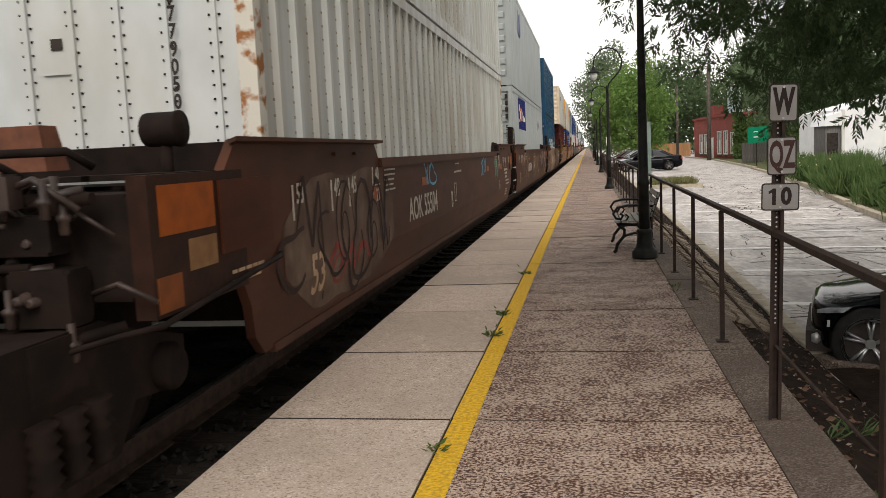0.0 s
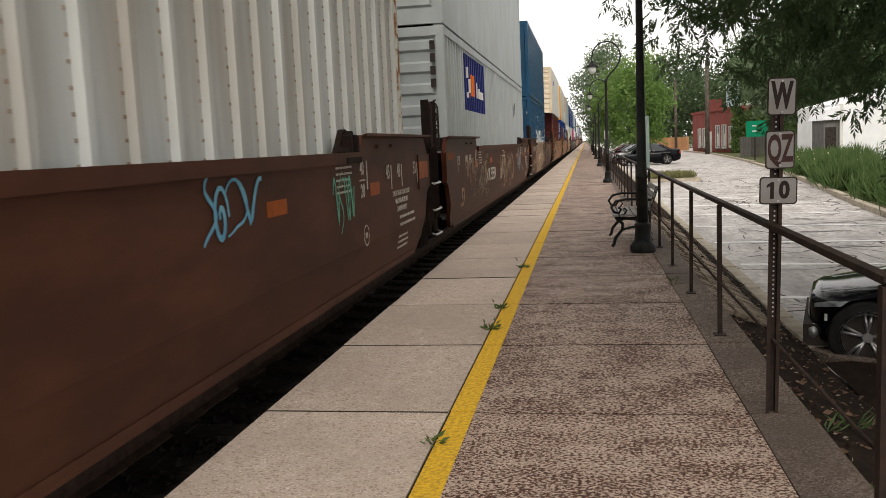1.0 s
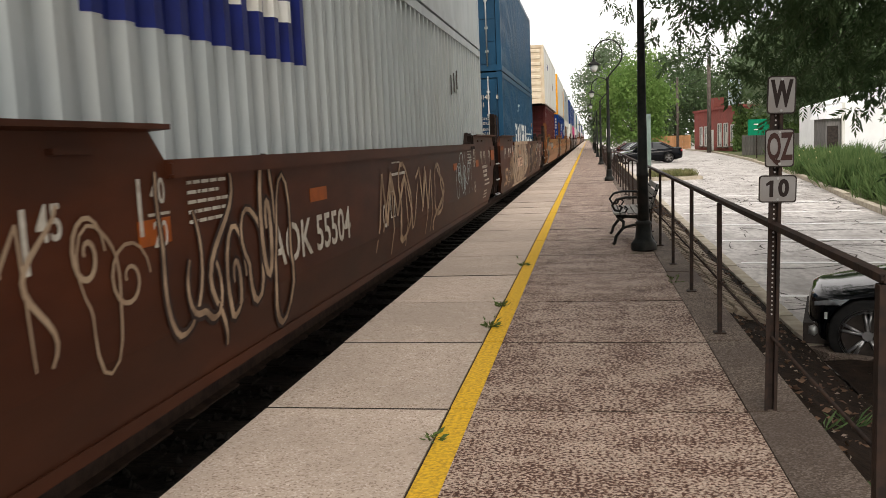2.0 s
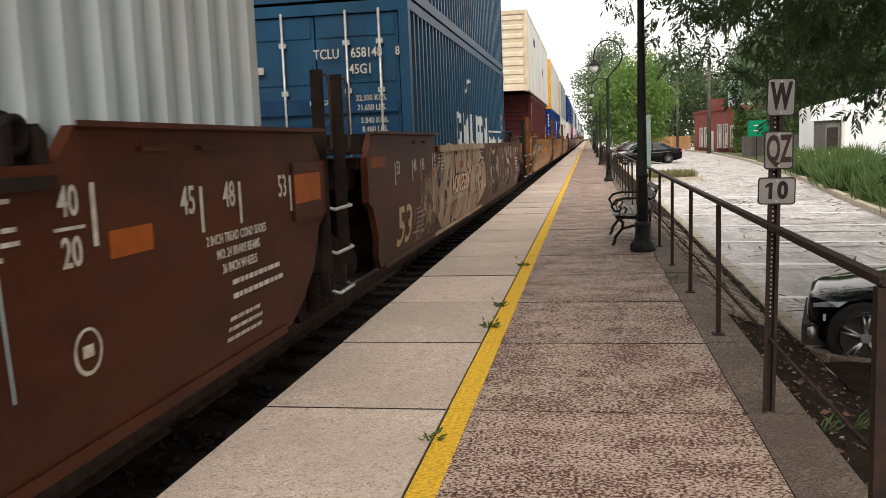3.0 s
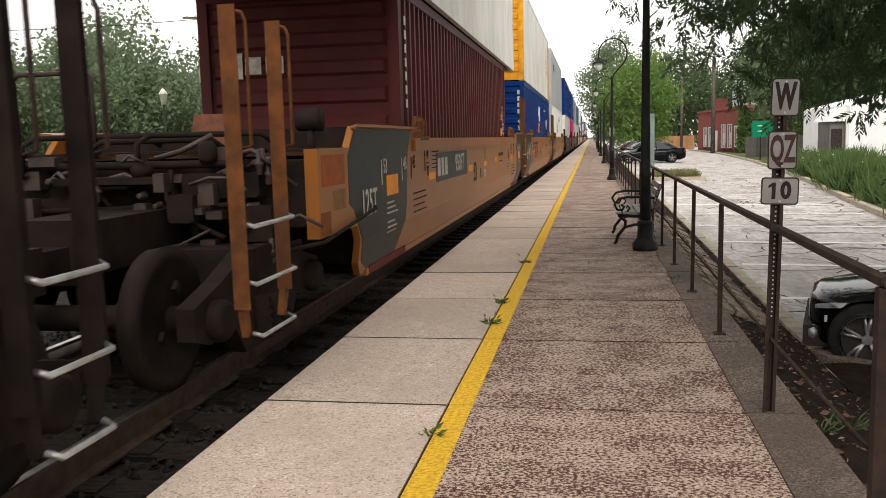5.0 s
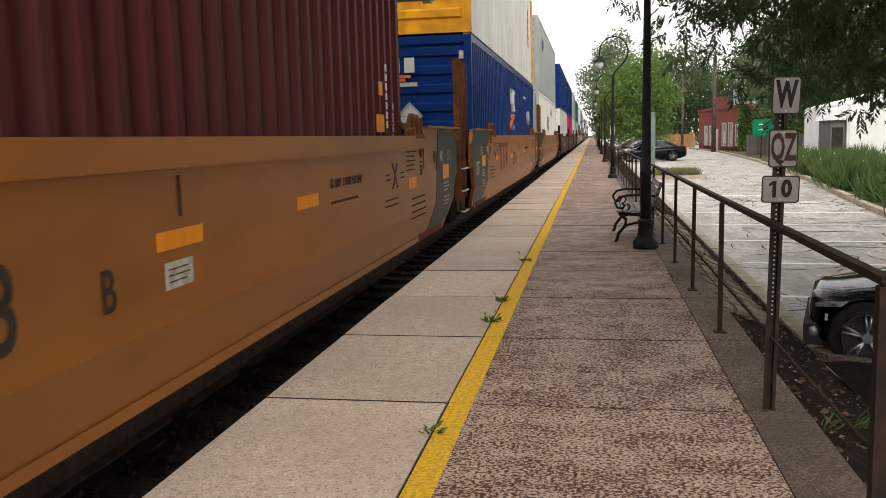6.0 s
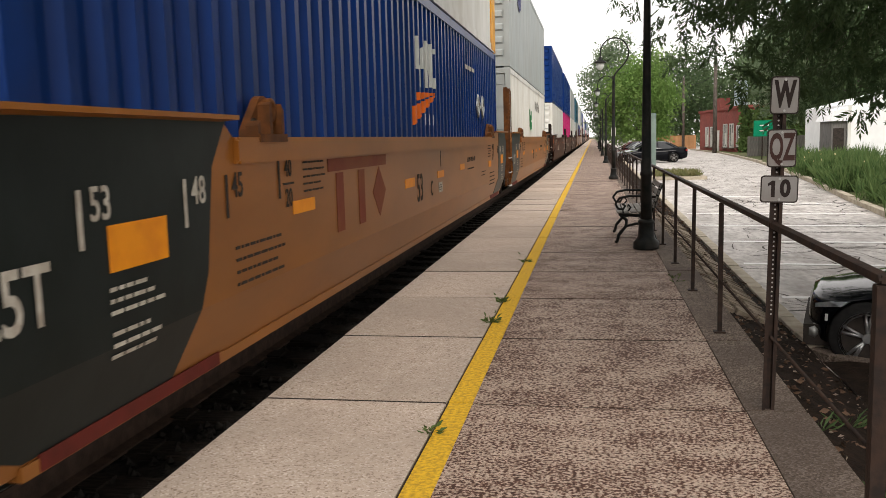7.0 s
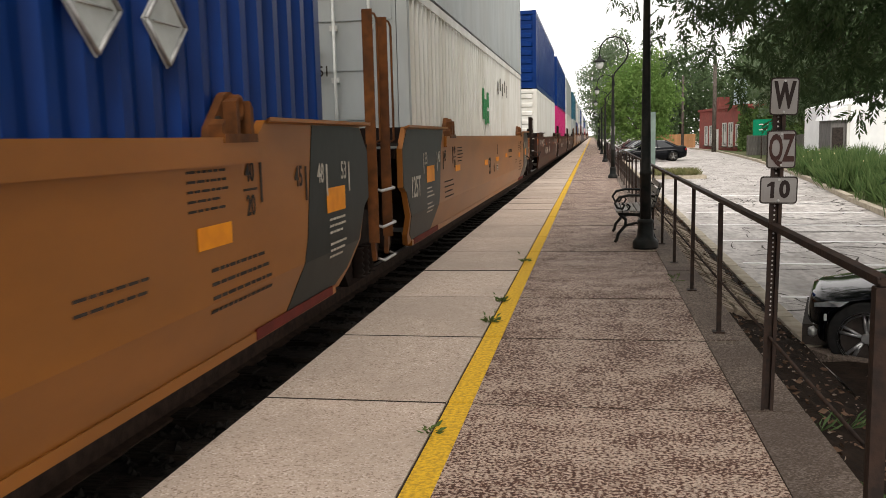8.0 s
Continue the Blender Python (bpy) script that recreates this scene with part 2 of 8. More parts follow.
BLUE = mat("royal_blue_container", (0.003, 0.03, 0.16), (0.003, 0.022, 0.115), 2.5, 0.33, 0.0, 0.05, 10, dirt=(0.008, 0.024, 0.08), dscale=1.0, damt=0.5, stretch=(1, 1, 0.4), spec=0.09)
MAROON = mat("maroon_container", (0.085, 0.018, 0.018), (0.065, 0.014, 0.014), 2.5, 0.55, 0.0, 0.05, 10, dirt=(0.06, 0.028, 0.022), dscale=1.0, damt=0.6, stretch=(1, 1, 0.4))
PINK = mat("magenta_container", (0.5, 0.03, 0.16), (0.42, 0.03, 0.13), 2.5, 0.5)
OCHRE = mat("yellow_container_end", (0.75, 0.36, 0.02), (0.6, 0.27, 0.02), 4, 0.5, dirt=(0.3, 0.12, 0.03), dscale=2)
LOGOW = mat("clean_white_logo", (0.55, 0.57, 0.55), (0.47, 0.49, 0.48), 3, 0.6)
RUSTTAN = mat("rusty_tan_steel", (0.15, 0.054, 0.016), (0.085, 0.034, 0.013), 9, 0.6, 0, 0.2, 20, dirt=(0.045, 0.022, 0.014), dscale=3, damt=0.7)
LOGOB = mat("dark_blue_logo", (0.012, 0.02, 0.13), (0.012, 0.018, 0.1), 5, 0.5)
LOGOO = mat("orange_logo", (0.75, 0.16, 0.02), (0.65, 0.13, 0.02), 5, 0.5)
LOGOG = mat("green_logo", (0.015, 0.2, 0.06), (0.015, 0.16, 0.05), 5, 0.5)
LOGOR = mat("red_brown_logo", (0.22, 0.045, 0.035), (0.17, 0.04, 0.03), 5, 0.6)
PLAC = mat("silver_placard", (0.6, 0.62, 0.6), (0.5, 0.52, 0.5), 8, 0.4, 0.3)
GRAFP = mat("graffiti_pale", (0.36, 0.265, 0.18), (0.27, 0.19, 0.126), 4, 0.7, dirt=(0.13, 0.06, 0.04), dscale=1.8, damt=0.5)
GRAFF = mat("graffiti_faded", (0.15, 0.102, 0.075), (0.085, 0.054, 0.04), 4, 0.7, dirt=(0.05, 0.025, 0.018), dscale=1.8, damt=0.6)
PALEST = mat("pale_pink_stencil", (0.6, 0.4, 0.29), (0.5, 0.33, 0.23), 12, 0.7)
STEN = mat("tan_stencil", (0.42, 0.29, 0.19), (0.32, 0.21, 0.13), 12, 0.7)
GRAFD = mat("graffiti_dark", (0.045, 0.028, 0.024), (0.03, 0.02, 0.018), 5, 0.7)
GRAFB = mat("graffiti_sky_blue", (0.16, 0.38, 0.5), (0.1, 0.28, 0.4), 5, 0.7)
GRAFG = mat("graffiti_mint", (0.13, 0.42, 0.3), (0.1, 0.3, 0.22), 5, 0.7)
GRAFW = mat("graffiti_cream", (0.38, 0.27, 0.18), (0.24, 0.165, 0.11), 5, 0.7, dirt=(0.1, 0.06, 0.04), dscale=5, damt=0.5)
LEAF = leafy("leaf_dark_green", (0.085, 0.135, 0.065), (0.135, 0.19, 0.095), 1.2, 0.6, rand=0.15)
ASHLEAF = leafy("ash_leaf_green", (0.05, 0.085, 0.036), (0.085, 0.128, 0.057), 1.2, 0.6, rand=0.15)
LEAF2 = leafy("leaf_bright_green", (0.13, 0.23, 0.06), (0.2, 0.3, 0.09), 0.6, 0.6)
LEAF3 = leafy("leaf_mid_green", (0.135, 0.195, 0.11), (0.2, 0.25, 0.155), 0.6, 0.65)
BARK = mat("bark", (0.13, 0.11, 0.095), (0.06, 0.05, 0.043), 14, 0.9, 0, 0.9, 22, stretch=(1, 1, 0.25))
SIGNW = mat("dull_white_sign", (0.27, 0.258, 0.25), (0.21, 0.2, 0.192), 6, 0.5, dirt=(0.25, 0.22, 0.2), dscale=6, damt=0.4)


# ---- building helpers ----
def box(bm, c, s, rz=0.0, taper=1.0):
    """A box with centre c and size s, turned by rz degrees, its top scaled by taper."""
    co, si = math.cos(radians(rz)), math.sin(radians(rz))
    vs = []
    for dz in (-0.5, 0.5):
        k = taper if dz > 0 else 1.0
        for dx, dy in ((-0.5, -0.5), (0.5, -0.5), (0.5, 0.5), (-0.5, 0.5)):
            x, y = dx * s[0] * k, dy * s[1] * k
            vs.append(bm.verts.new((c[0] + x * co - y * si, c[1] + x * si + y * co, c[2] + dz * s[2])))
    for f in ((3, 2, 1, 0), (4, 5, 6, 7), (0, 1, 5, 4), (1, 2, 6, 5), (2, 3, 7, 6), (3, 0, 4, 7)):
        bm.faces.new([vs[i] for i in f])
    return bm


def tube(bm, pts, r, n=8, r1=None, caps=True):
    """A round bar along points, with radius r (to r1 at its end)."""
    pts = [Vector(p) for p in pts]
    rings = []
    for i, p in enumerate(pts):
        d = (pts[min(i + 1, len(pts) - 1)] - pts[max(i - 1, 0)]).normalized()
        a = d.orthogonal().normalized() if abs(d.z) < 0.99 else Vector((1, 0, 0))
        if i and rings:
            a = (last - d * last.dot(d)).normalized()
        last = a
        b = d.cross(a)
        k = i / max(1, len(pts) - 1)
        rr = r if r1 is None else r + (r1 - r) * k
        rings.append([bm.verts.new(p + (a * math.cos(2 * math.pi * j / n) + b * math.sin(2 * math.pi * j / n)) * rr) for j in range(n)])
    for u, v in zip(rings, rings[1:]):
        for j in range(n):
            f = bm.faces.new((u[j], u[(j + 1) % n], v[(j + 1) % n], v[j]))
            f.smooth = True
    if caps:
        bm.faces.new(rings[0][::-1])
        bm.faces.new(rings[-1])
    return bm


def lathe(bm, c, prof, n=16, axis="z", caps=True):
    """Turned about an axis through c; prof: (radius, along)."""
    rings = []
    for r, h in prof:
        ring = []
        for j in range(n):
            a = 2 * math.pi * j / n
            u, v = r * math.cos(a), r * math.sin(a)
            p = {"z": (u, v, h), "x": (h, u, v), "y": (v, h, u)}[axis]
            ring.append(bm.verts.new((c[0] + p[0], c[1] + p[1], c[2] + p[2])))
        rings.append(ring)
    for u, v in zip(rings, rings[1:]):
        for j in range(n):
            f = bm.faces.new((u[j], u[(j + 1) % n], v[(j + 1) % n], v[j]))
            f.smooth = True
    if caps:
        bm.faces.new(rings[0][::-1])
        bm.faces.new(rings[-1])
    return bm


def slab(bm, outline, x0, x1):
    """An outline in (y, z) pulled out from x0 to x1."""
    a = [bm.verts.new((x0, y, z)) for y, z in outline]
    b = [bm.verts.new((x1, y, z)) for y, z in outline]
    bm.faces.new(a)
    bm.faces.new(b[::-1])
    n = len(outline)
    for i in range(n):
        bm.faces.new((a[i], b[i], b[(i + 1) % n], a[(i + 1) % n]))
    return bm


def part(name, bm, material, parent, label="", mats=()):
    if isinstance(bm, bpy.types.Mesh):
        me = bm
    else:
        me = bpy.data.meshes.new(name)
        bmesh.ops.recalc_face_normals(bm, faces=bm.faces)
        bm.to_mesh(me)
        bm.free()
    if not me.materials:
        for m in (material, *mats):
            me.materials.append(m)
    ob = new(name, me)
    ob.parent = parent
    if label:
        ob["label"] = label
    return ob


def thing(name, m, label, category, group="", kind=""):
    ob = new(name)
    ob.empty_display_size = 0.2
    ob.matrix_basis = m
    return tagged(ob, label, category, group, kind)


def solid(name, bm, material, label, category, kind="", m=None, group=""):
    ob = part(name, bm, material, None)
    if m is not None:
        ob.matrix_basis = m
    return tagged(ob, label, category, group, kind)


def pydata(name, verts, faces, material):
    me = bpy.data.meshes.new(name)
    me.from_pydata(verts, [], faces)
    me.materials.append(material)
    return me


def letters(name, text, size, m, material, parent, label="", sx=1.0, fat=0.012):
    """Built-in font as a thin mesh, standing in m's xy plane, centred."""
    cu = bpy.data.curves.new(name, "FONT")
    cu.body, cu.size, cu.align_x, cu.align_y, cu.extrude = text, size, "CENTER", "CENTER", 0.001
    cu.resolution_u = 3
    cu.offset = size * fat
    tmp = bpy.data.objects.new(name, cu)
    me = bpy.data.meshes.new_from_object(tmp)
    bpy.data.objects.remove(tmp)
    me.transform(m @ Matrix.Diagonal((sx, 1, 1, 1)))
    me.materials.clear()
    me.materials.append(material)
    return part(name, me, material, parent, label)


def on_side(x, y, z, turn=0):
    """Lettering plane on the platform side of the train: text runs along +y."""
    return Matrix.Translation((x, y, z)) @ Euler((radians(90), 0, radians(90))).to_matrix().to_4x4() @ pose(0, 0, 0, 0, 0, turn)


def on_end(x, y, z):
    """Lettering plane on an end that faces -y."""
    return Matrix.Translation((x, y, z)) @ Euler((radians(90), 0, 0)).to_matrix().to_4x4()


def plate(bm, x, y, z, w, h, t=0.003):
    return box(bm, (x, y, z), (t, w, h))


# ---- motion of the train ----
XC = -2.52


def run(t):
    return 11.7 * t + 0.05 * t * t


MOVING, ROLLING = [], []

# ---- ground, track, platform, lot ----
def lot_z(y):
    return -0.62 + 0.006 * (min(max(y, 8), 60) - 8)


def terrain():
    bm = bmesh.new()
    box(bm, (0, 900, -1.3), (4000, 4000, 0.8))
    solid("ground", bm, GRASS_G, "flat grassy ground reaching to the horizon", "ground", "structure")
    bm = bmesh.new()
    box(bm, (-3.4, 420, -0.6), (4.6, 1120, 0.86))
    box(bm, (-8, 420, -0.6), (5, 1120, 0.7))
    solid("track_bed", bm, SHADED_BALLAST, "stone ballast bed under the railway track, shade darkening its colour", "ballast", "structure")
    rng = np.random.default_rng(3)
    vs, fs = [], []
    base = [(0, 0, 1), (0, 0, -1), (1, 0, 0), (-1, 0, 0), (0, 1, 0), (0, -1, 0)]
    tri = [(0, 2, 4), (0, 4, 3), (0, 3, 5), (0, 5, 2), (1, 4, 2), (1, 3, 4), (1, 5, 3), (1, 2, 5)]
    for _ in range(9000):
        c = (rng.uniform(-4.2, -1.15), 1.5 + 26 * rng.random() ** 1.6, -0.155 + rng.uniform(-0.01, 0.02))
        r = rng.uniform(0.016, 0.038)
        k = len(vs)
        for b in base:
            j = rng.uniform(0.6, 1.3, 3)
            vs.append((c[0] + b[0] * r * j[0] + rng.uniform(-.006, .006), c[1] + b[1] * r * j[1] + rng.uniform(-.006, .006), c[2] + b[2] * r * 0.8 * j[2]))
        fs += [tuple(k + i for i in t) for t in tri]
    me = pydata("ballast_stones", vs, fs, SHADED_BALLAST)
    tagged(new("ballast_stones", me), "loose ballast stones between the ties, shade darkening their colour", "gravel", kind="stuff")


def track():
    tr = thing("railway_track", pose(XC, 0, 0), "railway track with worn steel rails on old wooden ties", "track", kind="structure")
    for sx in (-1, 1):
        bm = bmesh.new()
        prof = [(-0.07, -0.13), (0.07, -0.13), (0.07, -0.115), (0.012, -0.1), (0.012, 0.01), (0.036, 0.02), (0.036, 0.045), (-0.036, 0.045), (-0.036, 0.02), (-0.012, 0.01), (-0.012, -0.1), (-0.07, -0.115)]
        a = [bm.verts.new((sx * 0.755 + x, -140, z)) for x, z in prof]
        b = [bm.verts.new((sx * 0.755 + x, 900, z)) for x, z in prof]
        for i in range(len(prof)):
            bm.faces.new((a[i], a[(i + 1) % 12], b[(i + 1) % 12], b[i]))
        rail = part("rail", bm, RAIL, tr, "rusty steel rail")
        bm = bmesh.new()
        box(bm, (sx * 0.755, 380, 0.048), (0.05, 1040, 0.004))
        part("rail_head", bm, RAILTOP, rail, "shiny worn rail head")
    bm = bmesh.new()
    box(bm, (0, 0, -0.21), (2.6, 0.22, 0.16))
    for sx in (-1, 1):
        box(bm, (sx * 0.755, 0, -0.125), (0.34, 0.19, 0.02))
    bmesh.ops.bevel(bm, geom=bm.edges, offset=0.006, segments=1)
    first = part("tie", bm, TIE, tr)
    first.location = (0, -4, 0)
    for i in range(1, 280):
        o = new("tie", first.data)
        o.parent = tr
        o.location = (random.uniform(-0.04, 0.04), -4 + 0.52 * i, random.uniform(-0.012, 0.008))
        o.rotation_euler = (0, 0, random.uniform(-0.02, 0.02))
    bm = bmesh.new()
    for i in range(280, 1000):
        box(bm, (0, -4 + 0.52 * i, -0.21), (2.6, 0.22, 0.16))
    tagged(part("far_ties", bm, TIE, tr), kind="stuff")


JOINT, STEP = 4.88 - 1.7 * 6, 1.7


def platform():
    pf = thing("platform", pose(0, 0, 0), "station platform of concrete slabs, yellow line and exposed aggregate", "platform", kind="structure")
    bm = bmesh.new()
    box(bm, (0.455, 275, -0.311), (3.11, 580, 0.6))
    part("core", bm, JOINTD, pf, "dark dirt-filled bed under the slabs")

    def row(name, x0, x1, mtl, dz, count, h=0.06, gap=0.012):
        bm = bmesh.new()
        box(bm, ((x1 - x0) / 2, (STEP - gap) / 2, -h / 2), (x1 - x0, STEP - gap, h))
        bmesh.ops.bevel(bm, geom=[e for e in bm.edges if all(v.co.z > -0.01 for v in e.verts)], offset=0.006, segments=2)
        me = None
        for i in range(count):
            if me is None:
                o = part(name, bm, mtl, pf)
                me = o.data
            else:
                o = new(name, me)
                o.parent = pf
            o.location = (x0 + random.uniform(-0.003, 0.003), JOINT + STEP * i, dz + random.uniform(-0.003, 0.003))
            o.rotation_euler = (random.uniform(-0.001, 0.001), 0, 0)
    for x0, x1, mtl, z, lb in ((-1.125, 0.016, SLAB, 0.0, "far concrete slabs"), (0.026, 0.168, YELLOW, 0.002, "far yellow line"), (0.17, 1.7235, AGG, -0.004, "far exposed aggregate"), (1.725, 2.05, BAND, 0.006, "far border kerb")):
        bm = bmesh.new()
        ya = JOINT + STEP * 95
        while ya < 560:
            box(bm, ((x0 + x1) / 2, ya + 6.79, z - 0.03), (x1 - x0, 13.57, 0.06))
            ya += 13.6
        tagged(part("far_paving", bm, mtl, pf, lb), kind="stuff")
    row("edge_slab", -1.125, 0.01, SLAB, 0.0, 95, gap=0.026)
    row("yellow_line", 0.026, 0.168, YELLOW, 0.002, 95)
    row("aggregate_panel", 0.17, 1.7235, AGG, -0.004, 95, gap=0.03)
    for x0, x1, z, w in ((-1.122, 0.01, 0.0012, 0.011), (0.17, 1.722, -0.0035, 0.006)):
        bm = bmesh.new()
        box(bm, ((x0 + x1) / 2, 0, -0.02), (x1 - x0, w, 0.04))
        me = None
        for i in range(95):
            o = part("joint_filler", me or bm, JOINTD, pf, "dark dirt in the joint")
            me = o.data
            o.location = (0, JOINT + STEP * i - 0.013, z)
    row("border_kerb", 1.725, 2.05, BAND, 0.006, 95, 0.14, 0.02)


def lot():
    bm = bmesh.new()
    ys = [-30, 8, 20, 35, 60, 140, 400]
    g = [[bm.verts.new((x, y, lot_z(y))) for x in (2.95, 6, 10, 30)] for y in ys]
    for r, s in zip(g, g[1:]):
        for i in range(3):
            bm.faces.new((r[i], r[i + 1], s[i + 1], s[i]))
    ret = bmesh.ops.extrude_face_region(bm, geom=bm.faces[:])
    for v in ret["geom"]:
        if isinstance(v, bmesh.types.BMVert):
            v.co.z -= 0.25
    solid("parking_lot", bm, LOT, "pale worn asphalt parking lot with cracks and faded lines", "road", "structure")
    # planting bed that falls from the platform to the kerb
    bm = bmesh.new()
    n = 160
    rows = []
    for i in range(n + 1):
        y = -6 + 66 * (i / n) ** 1.3
        r = []
        for j in range(13):
            x = 2.0 + 0.9 * j / 12
            z = -0.13 + (lot_z(y) + 0.12 + 0.13) * (j / 12) ** 1.1 + 0.035 * noise.noise((x * 6, y * 6, 0)) + 0.02 * noise.noise((x * 19, y * 19, 4))
            r.append(bm.verts.new((x, y, z)))
        rows.append(r)
    for a, b in zip(rows, rows[1:]):
        for j in range(12):
            bm.faces.new((a[j], a[j + 1], b[j + 1], b[j])).smooth = True
    solid("planting_bed", bm, SOIL, "bare dark soil bed strewn with dead leaves, tree shade deepening its colour", "soil", "structure")
    bm = bmesh.new()
    rows = []
    for i in range(41):
        y = -6 + 13.9 * i / 40
        r = []
        for j in range(21):
            x = 2.9 + 4.6 * j / 20
            lim = 8.0 - 0.42 * (x - 2.9)
            yy = min(y, lim)
            r.append(bm.verts.new((x, yy, -0.49 + 0.02 * noise.noise((x * 5, yy * 5, 1)))))
        rows.append(r)
    for a, b in zip(rows, rows[1:]):
        for j in range(20):
            bm.faces.new((a[j], a[j + 1], b[j + 1], b[j])).smooth = True
    solid("planting_bed", bm, SOIL, "dark soil bed with leaf litter inside the kerb, tree shade deepening its colour", "soil", "structure")
    kb = thing("kerb", pose(0, 0, 0), "weathered concrete kerb with faded yellow paint", "kerb", kind="structure")
    pts = [(2.95, y) for y in np.arange(60, 9.4, -1.8)] + [(2.95, 8.9), (2.98, 8.5), (3.1, 8.2), (3.35, 8.0), (5.0, 7.3), (7.5, 6.2)]
    for (x0, y0), (x1, y1) in zip(pts, pts[1:]):
        d = math.hypot(x1 - x0, y1 - y0)
        bm = bmesh.new()
        box(bm, (0, 0, -0.07), (0.16, d - 0.006, 0.3))
        bmesh.ops.bevel(bm, geom=[e for e in bm.edges if all(v.co.z > 0 for v in e.verts)], offset=0.02, segments=2)
        o = part("kerb_stone", bm, KERB if x1 < 3.05 else BAND, kb)
        ym = (y0 + y1) / 2
        o.location = ((x0 + x1) / 2, ym, lot_z(ym) + (0.09 if x1 < 3.05 else 0.03))
        o.rotation_euler = (0, 0, math.atan2(y1 - y0, x1 - x0) - math.pi / 2)


terrain()
track()
platform()
lot()


# ---- the train ----
def side_outline(top, rise, FE, FF):
    """Outline of a well car's side in (y, z)."""
    return [(-8.35, 0.36), (8.35, 0.36), (8.55, 0.5), (8.85, 1.0), (9.0, 1.06), (9.0, 1.47), (8.75, rise), (FF, rise), (FF - 0.15, top), (-FE + 0.15, top), (-FE, rise), (-8.75, rise), (-9.0, 1.47), (-9.0, 1.06), (-8.85, 1.0), (-8.55, 0.5)]


def bend(me, brown, sx=1):
    """Lean the lower part of a side, below a crease, in towards the track."""
    k = 0.2 if brown else 0.31
    for v in me.vertices:
        if v.co.z < 0.72:
            v.co.x -= sx * (0.72 - v.co.z) * k
    return me


def container_guide(side, sx, cy, top, material):
    """A cast bracket on the top chord: sloped back, two cheeks, a pin boss and a dark pocket."""
    bm = bmesh.new()
    ol = [(cy - 0.22, top - 0.03), (cy + 0.24, top - 0.03), (cy + 0.24, top + 0.06)]
    ol += [(cy + 0.08 + 0.15 * math.cos(radians(k)), top + 0.09 + 0.17 * math.sin(radians(k))) for k in range(0, 125, 15)] + [(cy - 0.2, top + 0.05)]
    slab(bm, ol, sx * 1.3, sx * 1.35)
    slab(bm, [(cy - 0.22, top - 0.03), (cy + 0.24, top - 0.03), (cy + 0.24, top + 0.02), (cy - 0.22, top + 0.02)], sx * 1.35, sx * 1.445)
    for dy, h0, h1 in ((-0.2, 0.07, 0.1), (0.0, 0.2, 0.22), (0.2, 0.21, 0.17)):
        slab(bm, [(cy + dy - 0.02, top + 0.02), (cy + dy + 0.025, top + 0.02), (cy + dy + 0.025, top + h1), (cy + dy - 0.02, top + h0)], sx * 1.35, sx * 1.43)
    lathe(bm, (sx * 1.35, cy + 0.1, top + 0.17), [(0.075, 0), (0.075, sx * 0.05), (0.05, sx * 0.05), (0.045, 0.0)], 16, "x")
    guide = part("container_guide", bm, material, side, "rusty casting that guides the container")
    bm = bmesh.new()
    lathe(bm, (sx * 1.35, cy - 0.1, top + 0.07), [(0.05, 0), (0.05, sx * 0.012)], 12, "x")
    part("pocket", bm, JOINTD, guide, "dark pocket")


